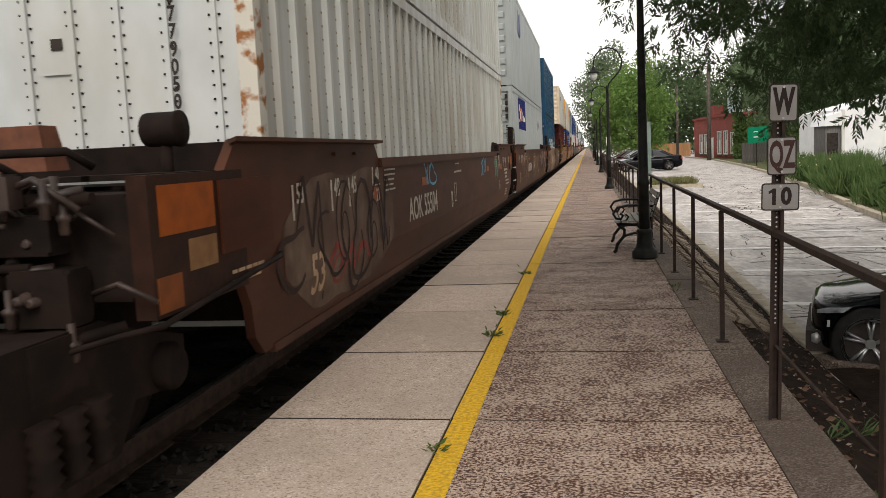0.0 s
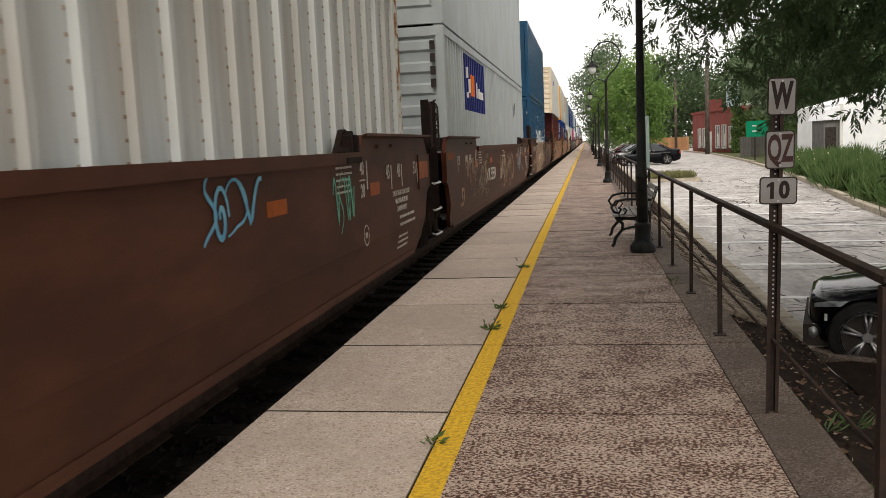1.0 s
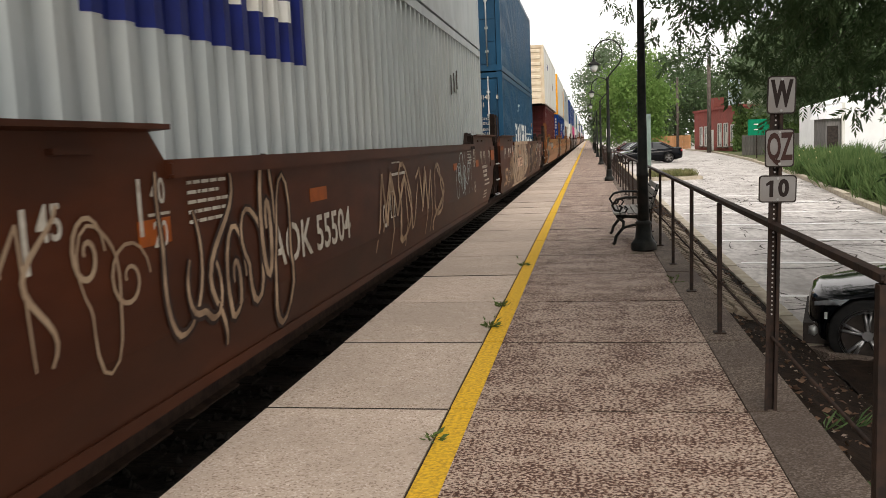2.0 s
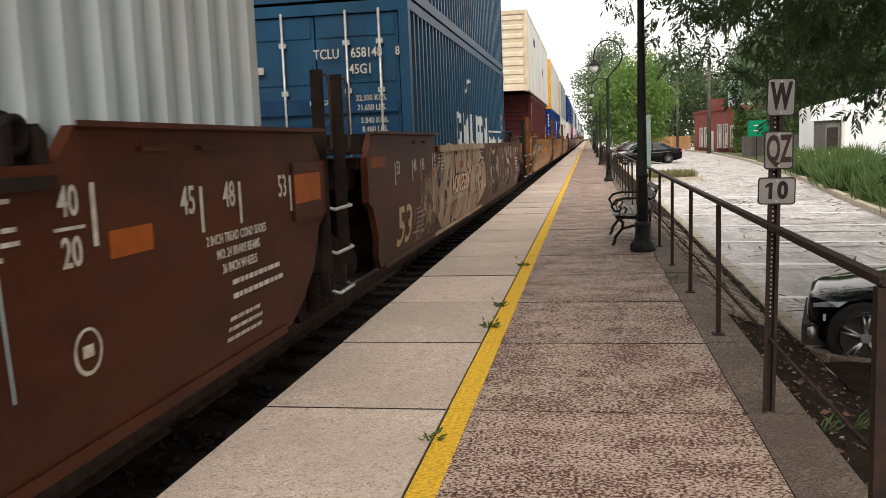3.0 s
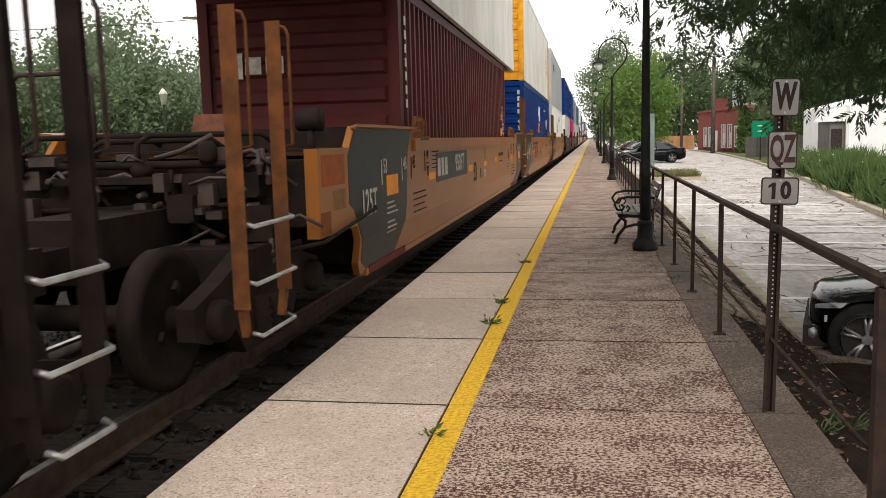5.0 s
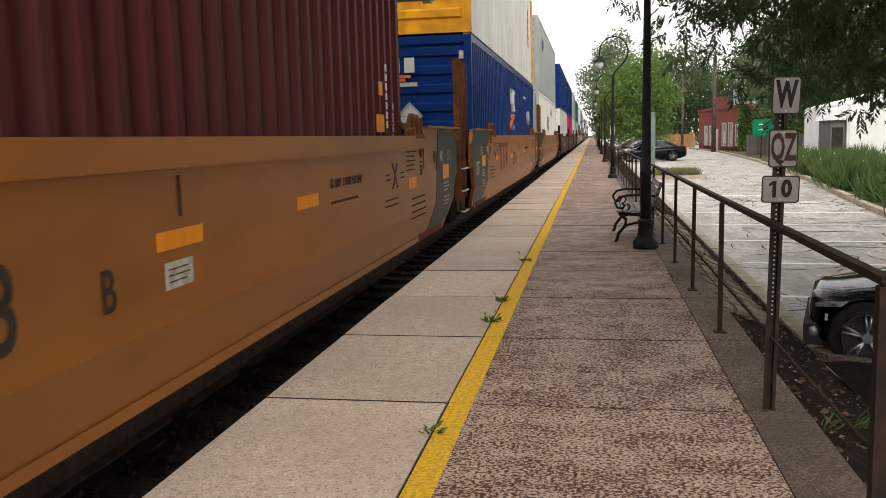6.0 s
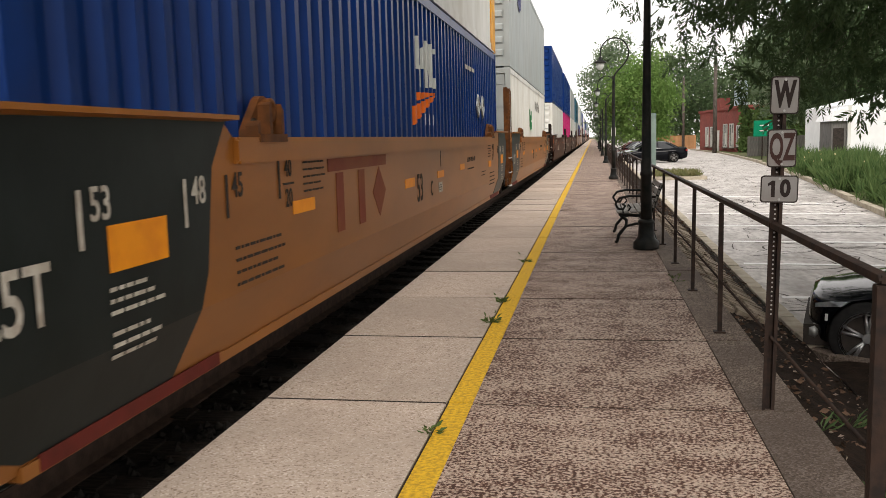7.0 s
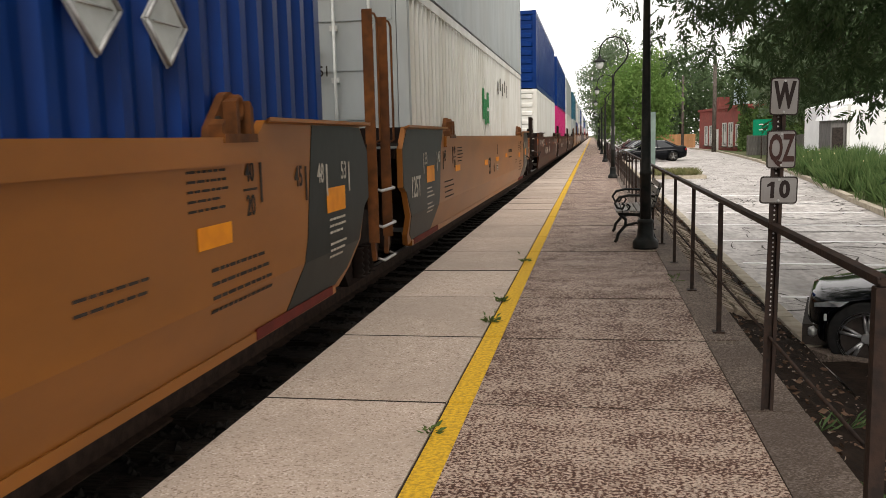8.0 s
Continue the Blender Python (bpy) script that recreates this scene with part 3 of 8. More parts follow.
def well_car(style):
    """One well unit, its length along y, the rail head at z = 0.05."""
    brown = style == "brown"
    paint = BROWN if brown else TAN
    top, rise = (1.55, 1.7) if brown else (1.605, 1.71)
    FE, FF = (5.55, 5.85) if brown else (6.5, 6.6)
    car = thing("well_car", pose(0, 0, 0), "reddish brown steel well car, grimy and tagged" if brown else "tan steel well car with dark green end panels", "rail car", "well cars of the train")
    for sx in (1, -1):
        bm = bmesh.new()
        slab(bm, side_outline(top, rise, FE, FF), sx * 1.34, sx * 1.40)
        bmesh.ops.bisect_plane(bm, geom=bm.verts[:] + bm.edges[:] + bm.faces[:], plane_co=(0, 0, 0.72), plane_no=(0, 0, 1))
        side = part("side_sill", bm, paint, car)
        bend(side.data, brown, sx)
        bm = bmesh.new()
        # top chord, bottom chord
        lip = 0.09 if brown else 0.15
        box(bm, (sx * 1.385, (FF - FE) / 2, top - lip / 2), (0.1, FE + FF - 0.3, lip))
        bmesh.ops.bevel(bm, geom=bm.edges, offset=0.02, segments=2)
        part("top_chord", bm, paint, side)
        bm = bmesh.new()
        box(bm, (sx * (1.3 if brown else 1.265), 0, 0.36), (0.09, 16.4, 0.06))
        part("bottom_chord", bm, paint, side)
        for sy in (-1, 1):
            bm = bmesh.new()
            fe = FF if sy > 0 else FE
            v = [bm.verts.new(p) for p in ((sx * 1.38, sy * 8.8, rise), (sx * 1.38, sy * (fe + 0.05), rise), (sx * 1.47, sy * (fe - 0.1), rise + 0.015), (sx * 1.47, sy * 8.9, rise + 0.015))]
            w = [bm.verts.new((q.co.x, q.co.y, q.co.z - 0.025)) for q in v]
            bm.faces.new(v)
            bm.faces.new(w[::-1])
            for i in range(4):
                bm.faces.new((v[i], w[i], w[(i + 1) % 4], v[(i + 1) % 4]))
            if brown:
                box(bm, (sx * 1.415, sy * (fe + 0.6), rise - 0.1), (0.03, 0.3, 0.025))
                box(bm, (sx * 1.415, sy * (fe + 1.2), rise - 0.1), (0.03, 0.3, 0.025))
            part("guide_flange", bm, paint, side)
            if not brown:
                bm = bmesh.new()
                ol = [(7.06 if sy > 0 else 7.04, 0.4), (8.2, 0.4), (8.45, 0.5), (8.85, 1.0), (8.99, 1.06), (8.99, 1.47), (8.75, rise - 0.03), (7.48 if sy > 0 else 6.45, rise - 0.012), (7.42 if sy > 0 else 6.65, 1.45), (7.3 if sy > 0 else 6.76, 0.9)]
                slab(bm, [(sy * y, z) for y, z in ol], sx * 1.4, sx * 1.405)
                bmesh.ops.bisect_plane(bm, geom=bm.verts[:] + bm.edges[:] + bm.faces[:], plane_co=(0, 0, 0.72), plane_no=(0, 0, 1))
                bend(part("end_panel", bm, GREENP, side, "dark green painted end panel").data, False, sx)
                bm = bmesh.new()
                box(bm, (sx * 1.309, sy * 7.3, 0.37), (0.012, 1.6, 0.07))
                part("red_strip", bm, mat("dull_red_strip", (0.13, 0.024, 0.018), (0.09, 0.02, 0.015), 5, 0.7), side, "faded red reflective strip")
                container_guide(side, sx, 6.12 if sy > 0 else -5.82, top, RUSTTAN)
            else:
                bm = bmesh.new()
                slab(bm, [(sy * y, z) for y, z in ((8.3, 1.08), (9.05, 1.08), (9.05, 1.48), (8.3, 1.48))], sx * 1.405, sx * 1.42)
                part("end_plate", bm, BROWN, side)
                if sy > 0:
                    container_guide(side, sx, 5.4, top - 0.06, DKBROWN)
    for sy in (-1, 1):
        for name, c, d in (("end_deck", (0, sy * 8.6, 1.42), (2.66, 0.9, 0.1)), ("bulkhead", (0, sy * 8.2, 1.0), (2.66, 0.08, 0.9)), ("draft_sill", (0, sy * 9.1, 1.15), (0.7, 1.3, 0.3)),
                           ("end_beam", (0, sy * 9.0, 1.3), (2.5, 0.14, 0.22)), ("cross_beam", (0, sy * 8.35, rise - 0.1), (2.66, 0.12, 0.2))):
            bm = bmesh.new()
            box(bm, c, d)
            bmesh.ops.bevel(bm, geom=bm.edges, offset=0.01, segments=1)
            part(name, bm, DKBROWN, car)
        me = None
        for k in range(5):
            bm = bmesh.new()
            box(bm, (0, 0, 0), (0.5, 0.5, 0.03))
            o = part("walkway_grating", me or bm, DKBROWN, car)
            me = o.data
            o.location = (-1.1 + 0.55 * k, sy * 9.1, 1.52)
    me = None
    for y in np.arange(-7.6, 7.7, 1.9):
        bm = bmesh.new()
        box(bm, (0, 0, 0), (2.3, 0.3, 0.12))
        o = part("floor_bearer", me or bm, DKBROWN, car)
        me = o.data
        o.location = (0, y, 0.46)
    for sy in (-1, 1):
        bm = bmesh.new()
        box(bm, (0.2, sy * 8.9, rise + 0.0), (0.36, 0.22, 0.26), 0, 0.75)
        part("deck_bracket", bm, mat("rust_bracket", (0.16, 0.065, 0.04), (0.1, 0.045, 0.03), 8, 0.8), car, "rusty bracket on the deck")
    return car


SHARED = {}


def end_reflector(car, sy):
    bm = bmesh.new()
    if sy > 0:
        slab(bm, [(8.3, 1.2), (8.85, 1.2), (8.85, 1.4), (8.3, 1.4)], 1.42, 1.424)
    else:
        slab(bm, [(-8.95, 1.37), (-8.35, 1.37), (-8.35, 1.47), (-8.95, 1.47)], 1.42, 1.424)
    part("reflector", bm, ORANGE if sy > 0 else mat("faded_orange", (0.2, 0.062, 0.02), (0.15, 0.05, 0.02), 8, 0.7), car, "orange reflective sheet")


def ladder(car, y0, y1, zt, paint):
    """Two posts with rungs and grab irons, on both sides."""
    for sx in (1, -1):
        key = ("ladder", y0, y1, zt, sx)
        if key not in SHARED:
            bm = bmesh.new()
            for yy in (y0, y1):
                slab(bm, [(yy - 0.05, 0.62), (yy + 0.05, 0.62), (yy + 0.05, zt), (yy - 0.05, zt)], sx * 1.34, sx * 1.4)
                slab(bm, [(yy - 0.05, 0.62), (yy - 0.042, 0.62), (yy - 0.042, zt), (yy - 0.05, zt)], sx * 1.4, sx * 1.44)
            ym, d = (y0 + y1) / 2, (y1 - y0) / 2
            slab(bm, [(y0 - 0.04, 0.64), (y0 + 0.04, 0.64), (ym - d * 0.8, 0.46), (ym - d * 0.95, 0.44)], sx * 1.35, sx * 1.39)
            slab(bm, [(y1 - 0.04, 0.64), (y1 + 0.04, 0.64), (ym + d * 0.85, 0.44), (ym + d * 0.7, 0.46)], sx * 1.35, sx * 1.39)
            rungs = []
            for z in (0.46, 0.78, 1.12):
                r = bmesh.new()
                rungs.append(r)
                k = 0.85 if z < 0.5 else 1.0
                tube(r, [(sx * 1.4, ym - d * k, z), (sx * 1.46, ym - d * k + 0.02, z - 0.02), (sx * 1.46, ym + d * k - 0.02, z - 0.02), (sx * 1.4, ym + d * k, z)], 0.014, 6)
            grabs = []
            for yy in (y0 + 0.07, y1 + 0.07):
                g = bmesh.new()
                grabs.append(g)
                tube(g, [(sx * 1.4, yy, 1.55), (sx * 1.45, yy, 1.57), (sx * 1.45, yy, zt - 0.08), (sx * 1.43, yy, zt - 0.03), (sx * 1.38, yy - 0.02, zt - 0.02)], 0.012, 6)
            lad = part("ladder", bm, paint, car)
            SHARED[key] = [lad.data, [part("rung", r, STEEL, lad, "bare steel rung").data for r in rungs], [part("grab_iron", g, RUSTP if paint is DKBROWN else paint, lad).data for g in grabs]]
        else:
            a, b, c = SHARED[key]
            lad = part("ladder", a, paint, car)
            for r in b:
                part("rung", r, STEEL, lad, "bare steel rung")
            for g in c:
                part("grab_iron", g, RUSTP if paint is DKBROWN else paint, lad)


def coupler_end(car, sy, brown):
    """The outer end of a set: longer end plates, draft box, coupler, hose and brake gear."""
    paint = BROWN if brown else TAN
    for sx in (1, -1):
        bm = bmesh.new()
        slab(bm, [(sy * y, z) for y, z in ((8.7, 0.86), (9.79, 0.86), (9.79, 1.53), (8.7, 1.53))], sx * 1.3, sx * 1.402)
        pl = part("end_plate", bm, mat("grimy_end_plate", (0.036, 0.016, 0.011), (0.022, 0.011, 0.008), 5, 0.6, 0, 0.2, 20) if brown else paint, car)
        for (ya, yb, za, zb, m, lb) in ((9.1, 9.7, 1.24, 1.48, ORANGE, "orange reflective sheet"), (9.1, 9.42, 1.04, 1.2, mat("faded_tan_sheet", (0.22, 0.12, 0.055), (0.16, 0.085, 0.04), 8, 0.7), "faded yellow placard"), (9.52, 9.76, 0.88, 1.05, mat("faded_orange", (0.2, 0.062, 0.02), (0.15, 0.05, 0.02), 8, 0.7), "faded orange sheet")):
            bm = bmesh.new()
            slab(bm, [(sy * y, z) for y, z in ((ya, za), (yb, za), (yb, zb), (ya, zb))], sx * 1.402, sx * 1.406)
            part("reflector", bm, m, pl, lb)
        bm = bmesh.new()
        tube(bm, [(sx * 1.42, sy * 8.2, 0.98), (sx * 1.44, sy * 8.25, 0.97), (sx * 1.44, sy * 9.8, 0.84), (sx * 1.3, sy * 9.95, 0.82), (0.5, sy * 10.2, 0.62)], 0.016, 6)
        part("uncoupling_lever", bm, DKBROWN, car)
    for name, c, d in (("draft_box", (0, sy * 9.38, 1.2), (2.6, 0.8, 0.5)), ("coupler_pocket", (0, sy * 10.3, 0.95), (0.6, 1.2, 0.34)), ("brake_cylinder", (-0.6, sy * 9.84, 1.0), (0.5, 0.12, 0.4)),
                       ("valve_block", (0.7, sy * 9.86, 1.28), (0.6, 0.16, 0.18)), ("valve_block", (0.95, sy * 9.9, 1.0), (0.3, 0.18, 0.26)), ("shelf_plate", (-0.2, sy * 9.9, 1.33), (0.9, 0.3, 0.05)), ("valve_block", (0.45, sy * 9.95, 1.12), (0.2, 0.3, 0.2))):
        bm = bmesh.new()
        box(bm, c, d)
        bmesh.ops.bevel(bm, geom=bm.edges, offset=0.018, segments=2)
        part(name, bm, DKBROWN, car)
    for pts, r in ((((-1.2, sy * 9.9, 1.44), (1.2, sy * 9.9, 1.44)), 0.03), (((-1.0, sy * 9.95, 1.1), (0.9, sy * 9.95, 1.14)), 0.022), (((0.3, sy * 9.9, 1.4), (0.3, sy * 9.98, 1.1), (0.75, sy * 10.02, 0.9)), 0.02),
                   (((-0.6, sy * 10.1, 0.78), (0.3, sy * 10.2, 0.7), (0.95, sy * 10.05, 0.78), (1.25, sy * 9.8, 0.84)), 0.028)):
        bm = bmesh.new()
        tube(bm, pts, r, 8)
        part("air_pipe", bm, DKBROWN, car)
    for c, prof in (((0.62, sy * 9.95, 1.45), [(0.05, 0), (0.07, 0.03), (0.07, 0.12), (0.04, 0.16)]), ((0.1, sy * 9.95, 1.36), [(0.08, 0), (0.09, 0.06), (0.05, 0.1)])):
        bm = bmesh.new()
        lathe(bm, c, prof, 10)
        part("air_valve", bm, DKBROWN, car)
    rng = np.random.default_rng(77)
    rig = bmesh.new()
    for k in range(84):
        x, z = rng.uniform(-1.2, 1.15), rng.uniform(0.62, 1.5)
        y = sy * rng.uniform(9.84, 10.06)
        if k % 3 == 0:
            box(rig, (x, y, z), (rng.uniform(0.06, 0.24), 0.1, rng.uniform(0.04, 0.16)))
        elif k % 3 == 1:
            a, l = rng.uniform(-0.5, 0.5), rng.uniform(0.15, 0.5)
            tube(rig, [(x, y, z), (x + l * 0.5, y + sy * 0.05, z + 0.05), (x + l, y, z + l * a)], rng.uniform(0.01, 0.024), 6)
        else:
            lathe(rig, (x, y, z), [(0.014, -0.09), (0.024, -0.08), (0.024, -0.03), (0.034, -0.02), (0.034, 0.0), (0.018, 0.01), (0.018, 0.09)], 10, "y" if k % 2 else "z")
    tagged(part("brake_rigging", rig, mat("brake_gear_brown", (0.05, 0.031, 0.025), (0.024, 0.016, 0.013), 9, 0.5, spec=0.35), car, "crowded brown brake gear and pipes"), kind="stuff")
    bm = bmesh.new()
    box(bm, (0, sy * 11.1, 0.86), (0.16, 0.5, 0.18))
    box(bm, (0.04, sy * 11.4, 0.86), (0.3, 0.16, 0.28))
    box(bm, (-0.1, sy * 11.55, 0.86), (0.09, 0.16, 0.28))
    part("coupler", bm, DKBROWN, car)
    bm = bmesh.new()
    tube(bm, [(0.35, sy * 10.5, 0.8), (0.4, sy * 10.8, 0.6), (0.4, sy * 11.2, 0.42), (0.35, sy * 11.6, 0.4)], 0.028, 8)
    part("air_hose", bm, INK, car)
    bm = bmesh.new()
    lathe(bm, (1.08, sy * 8.95, 1.77), [(0.02, -0.11), (0.09, -0.11), (0.095, -0.09), (0.095, 0.07), (0.1, 0.075), (0.1, 0.1), (0.02, 0.1)], 20, "x")
    tube(bm, [(1.08, sy * 8.95, 1.45), (1.08, sy * 8.95, 1.7)], 0.035, 8)
    part("brake_drum", bm, DKBROWN, car, "round brake housing on a short stand")
    for k, (x, z) in enumerate(((0.55, 1.6), (0.15, 1.56), (-0.4, 1.6))):
        bm = bmesh.new()
        tube(bm, [(x - 0.5, sy * 9.95, z - 0.25), (x - 0.48, sy * 9.95, z), (x - 0.4, sy * 9.9, z + 0.06), (x + 0.35, sy * 9.6, z + 0.06), (x + 0.42, sy * 9.5, z - 0.02)], 0.022, 8)
        part("brake_pipe", bm, DKBROWN, car)
    bm = bmesh.new()
    tube(bm, [(-0.3, sy * 9.9, 1.5), (-0.3, sy * 9.9, 2.1), (-0.34, sy * 9.9, 2.14), (-0.9, sy * 9.9, 2.14), (-0.94, sy * 9.9, 2.1), (-0.94, sy * 9.9, 1.5)], 0.018, 8)
    part("handrail", bm, RUSTP, car, "bent pipe handrail over the deck")


WHEEL_MESH = {}


def truck(car, y, rolls):
    """A truck under the car at y: side frames, springs, bolster and two wheelsets."""
    def piece(name, make, m, side=0):
        if (name, side) not in WHEEL_MESH:
            bm = bmesh.new()
            make(bm)
            o = part(name, bm, m, car)
            WHEEL_MESH[name, side] = o.data
        else:
            o = part(name, WHEEL_MESH[name, side], m, car)
        o.location = (0, y, 0)
        return o

    for sx in (-1, 1):
        def frames(bm):
            slab(bm, [(-1.15, 0.42), (-0.95, 0.36), (-0.6, 0.4), (-0.42, 0.18), (0.42, 0.18), (0.6, 0.4), (0.95, 0.36), (1.15, 0.42), (1.15, 0.62), (0.75, 0.72), (0.35, 0.86), (-0.35, 0.86), (-0.75, 0.72), (-1.15, 0.62)], sx * 0.97, sx * 1.09)
            for d in (-0.89, 0.89):
                lathe(bm, (sx * 1.0, d, 0.5), [(0.13, 0), (0.13, sx * 0.16), (0.1, sx * 0.19)], 14, "x")

        def spring(bm):
            lathe(bm, (sx * 1.12, 0, 0.0), [(0.08, 0.24)] + [(0.08 if i % 2 else 0.055, 0.26 + 0.03 * i) for i in range(10)], 10)
        piece("truck_frame", frames, DKBROWN, sx)
        for d in (-0.2, 0, 0.2):
            piece("spring", spring, DKBROWN, sx).location = (0, y + d, 0)

    piece("bolster", lambda bm: box(bm, (0, 0, 0.72), (2.2, 0.4, 0.26)), DKBROWN)
    for d in (-0.89, 0.89):
        def ws(bm):
            tube(bm, [(-1.05, 0, 0), (1.05, 0, 0)], 0.085, 12)
            for sx in (-1, 1):
                lathe(bm, (sx * 0.755, 0, 0), [(0.1, -0.06), (0.36, -0.05), (0.44, -0.065), (0.455, 0.05), (0.38, 0.065), (0.34, 0.03), (0.1, 0.05)], 28, "x")
                for k in range(3):
                    a = 2.094 * k
                    box(bm, (sx * 0.84, 0.2 * math.cos(a), 0.2 * math.sin(a)), (0.03, 0.06, 0.06))
        o = piece("wheelset", ws, DKBROWN)
        o.location = (0, y + d, 0.505)
        if rolls:
            ROLLING.append((o, y + d))
    return car


def corrugated(y0, y1, z0, z1, x, depth, period, sx):
    """A trapezoid-ribbed sheet in the plane x, ribs upright."""
    n = max(1, round((y1 - y0) / period))
    p = (y1 - y0) / n
    ys, xs = [], []
    for i in range(n):
        for f, d in ((0.0, 0), (0.3, 0), (0.45, 1), (0.85, 1)):
            ys.append(y0 + p * (i + f))
            xs.append(x - sx * depth * d)
    ys.append(y1)
    xs.append(x)
    vs = [(a, b, z0) for a, b in zip(xs, ys)] + [(a, b, z1) for a, b in zip(xs, ys)]
    k = len(ys)
    fs = [(i, i + 1, k + i + 1, k + i) if sx > 0 else (k + i, k + i + 1, i + 1, i) for i in range(k - 1)]
    return vs, fs


def container(body, length, width, height, style, end="ribs", label="", endmat=None, frame_mat=None, post_mat=None):
    """A container with its base at z = 0, its near end at -length/2."""
    c = thing("shipping_container", pose(0, 0, 0), label, "container", "containers on the train")
    hl, hw = length / 2, width / 2
    fm, em = frame_mat or body, endmat or body
    for sx in (1, -1):
        if style == "corr":
            vs, fs = corrugated(-hl + 0.12, hl - 0.12, 0.12, height - 0.1, sx * (hw - 0.008), 0.062, 0.278, sx)
        elif style == "post":
            vs, fs = [], []
            pitch = (length - 0.24) / 39
            ys = [(-hl + 0.12, 0.045)]
            for i in range(39):
                y = -hl + 0.12 + i * pitch
                ys += [(y + pitch - 0.16, 0.045), (y + pitch - 0.125, 0.045), (y + pitch - 0.11, 0), (y + pitch - 0.05, 0), (y + pitch - 0.035, 0.045)]
            ys.append((hl - 0.12, 0.045))
            for yy, d in ys:
                vs += [(sx * (hw - d), yy, 0.12), (sx * (hw - d), yy, height - 0.1)]
            fs = [(2 * j, 2 * j + 2, 2 * j + 3, 2 * j + 1) for j in range(len(ys) - 1)]
            if sx > 0:
                rv = bmesh.new()
                for i in range(39):
                    y = -hl + 0.12 + (i + 1) * pitch
                    for z in np.arange(0.3, height - 0.15, 0.11):
                        for d in (-0.143, -0.018):
                            box(rv, (hw - 0.045, y + d, z), (0.012, 0.018, 0.018))
                tagged(part("rivets", rv, mat("rusty_rivet", (0.4, 0.33, 0.26), (0.24, 0.17, 0.11), 3, 0.8), c), kind="stuff")
        else:
            vs, fs = corrugated(-hl + 0.12, hl - 0.12, 0.12, height - 0.1, sx * (hw - 0.01), 0.006, 1.22, sx)
        me = pydata("side_wall", vs, fs, body)
        part("side_wall", me, body, c)
        bm = bmesh.new()
        box(bm, (sx * (hw - 0.04), 0, height - 0.06), (0.08, length - 0.24, 0.12))
        box(bm, (sx * (hw - 0.04), 0, 0.07), (0.08, length - 0.24, 0.14))
        part("side_rail", bm, fm, c)
        for sy in (-1, 1):
            bm = bmesh.new()
            box(bm, (sx * (hw - 0.06), sy * (hl - 0.06), height / 2), (0.125, 0.125, height))
            bmesh.ops.bevel(bm, geom=bm.edges, offset=0.012, segments=1)
            for z in (0.06, height - 0.06):
                box(bm, (sx * (hw - 0.083), sy * (hl - 0.083), z), (0.176, 0.176, 0.126))
            box(bm, (sx * (hw - 0.083), sy * (hl - 0.083), -0.02), (0.12, 0.12, 0.04))
            part("corner_post", bm, post_mat or (fm if not endmat else endmat), c)
    bm = bmesh.new()
    box(bm, (0, 0, height - 0.05), (width - 0.1, length - 0.1, 0.04))
    part("roof", bm, body, c)
    bm = bmesh.new()
    box(bm, (0, 0, 0.12), (width - 0.1, length - 0.1, 0.06))
    part("floor", bm, DKBROWN, c)
    for sy in (-1, 1):
        bm = bmesh.new()
        box(bm, (0, sy * (hl - 0.05), 0.08), (width - 0.25, 0.1, 0.16))
        part("end_sill", bm, em, c)
        bm = bmesh.new()
        box(bm, (0, sy * (hl - 0.05), height - 0.07), (width - 0.25, 0.1, 0.14))
        part("end_header", bm, em, c)
        bm = bmesh.new()
        if end == "doors" and sy < 0:
            bm.free()
            for dx in (-1, 1):
                bm = bmesh.new()
                box(bm, (dx * (hw - 0.13) / 2, sy * (hl - 0.06), height / 2), (hw - 0.15, 0.05, height - 0.3))
                leaf = part("door", bm, em, c)
                for z in np.linspace(0.3, height - 0.3, 5):
                    bm = bmesh.new()
                    box(bm, (dx * (hw - 0.13) / 2, sy * (hl - 0.03), z), (hw - 0.24, 0.02, 0.24))
                    part("door_panel", bm, em, leaf)
            for xx in (-0.85, -0.42, 0.42, 0.85):
                bm = bmesh.new()
                tube(bm, [(xx, sy * (hl + 0.015), 0.12), (xx, sy * (hl + 0.015), height - 0.1)], 0.019, 8)
                for z in (0.5, 1.1, 1.8, 2.4):
                    box(bm, (xx, sy * hl, z), (0.09, 0.05, 0.06))
                part("lock_rod", bm, STEEL if body is not WHITEC else PLAC, c, "bare steel lock rod")
        elif end == "panels" and sy < 0:
            box(bm, (0, sy * (hl - 0.06), height / 2), (width - 0.22, 0.04, height - 0.28))
            for i in range(7):
                box(bm, (-hw + 0.28 + i * (width - 0.56) / 6, sy * (hl - 0.03), height / 2), (0.035, 0.03, height - 0.3))
            part("end_wall", bm, em, c)
            bm = bmesh.new()
            for i in range(7):
                for z in np.arange(0.25, height - 0.2, 0.09):
                    for d in (-0.035, 0.035):
                        box(bm, (-hw + 0.28 + i * (width - 0.56) / 6 + d, sy * (hl - 0.035), z), (0.014, 0.012, 0.014))
            tagged(part("rivets", bm, DKBROWN, c), kind="stuff")
        else:
            box(bm, (0, sy * (hl - 0.07), height / 2), (width - 0.24, 0.04, height - 0.28))
            part("end_wall", bm, em, c)
            w2, y0, y1 = (width - 0.3) / 2, sy * (hl - 0.055), sy * (hl - 0.012)
            me = None
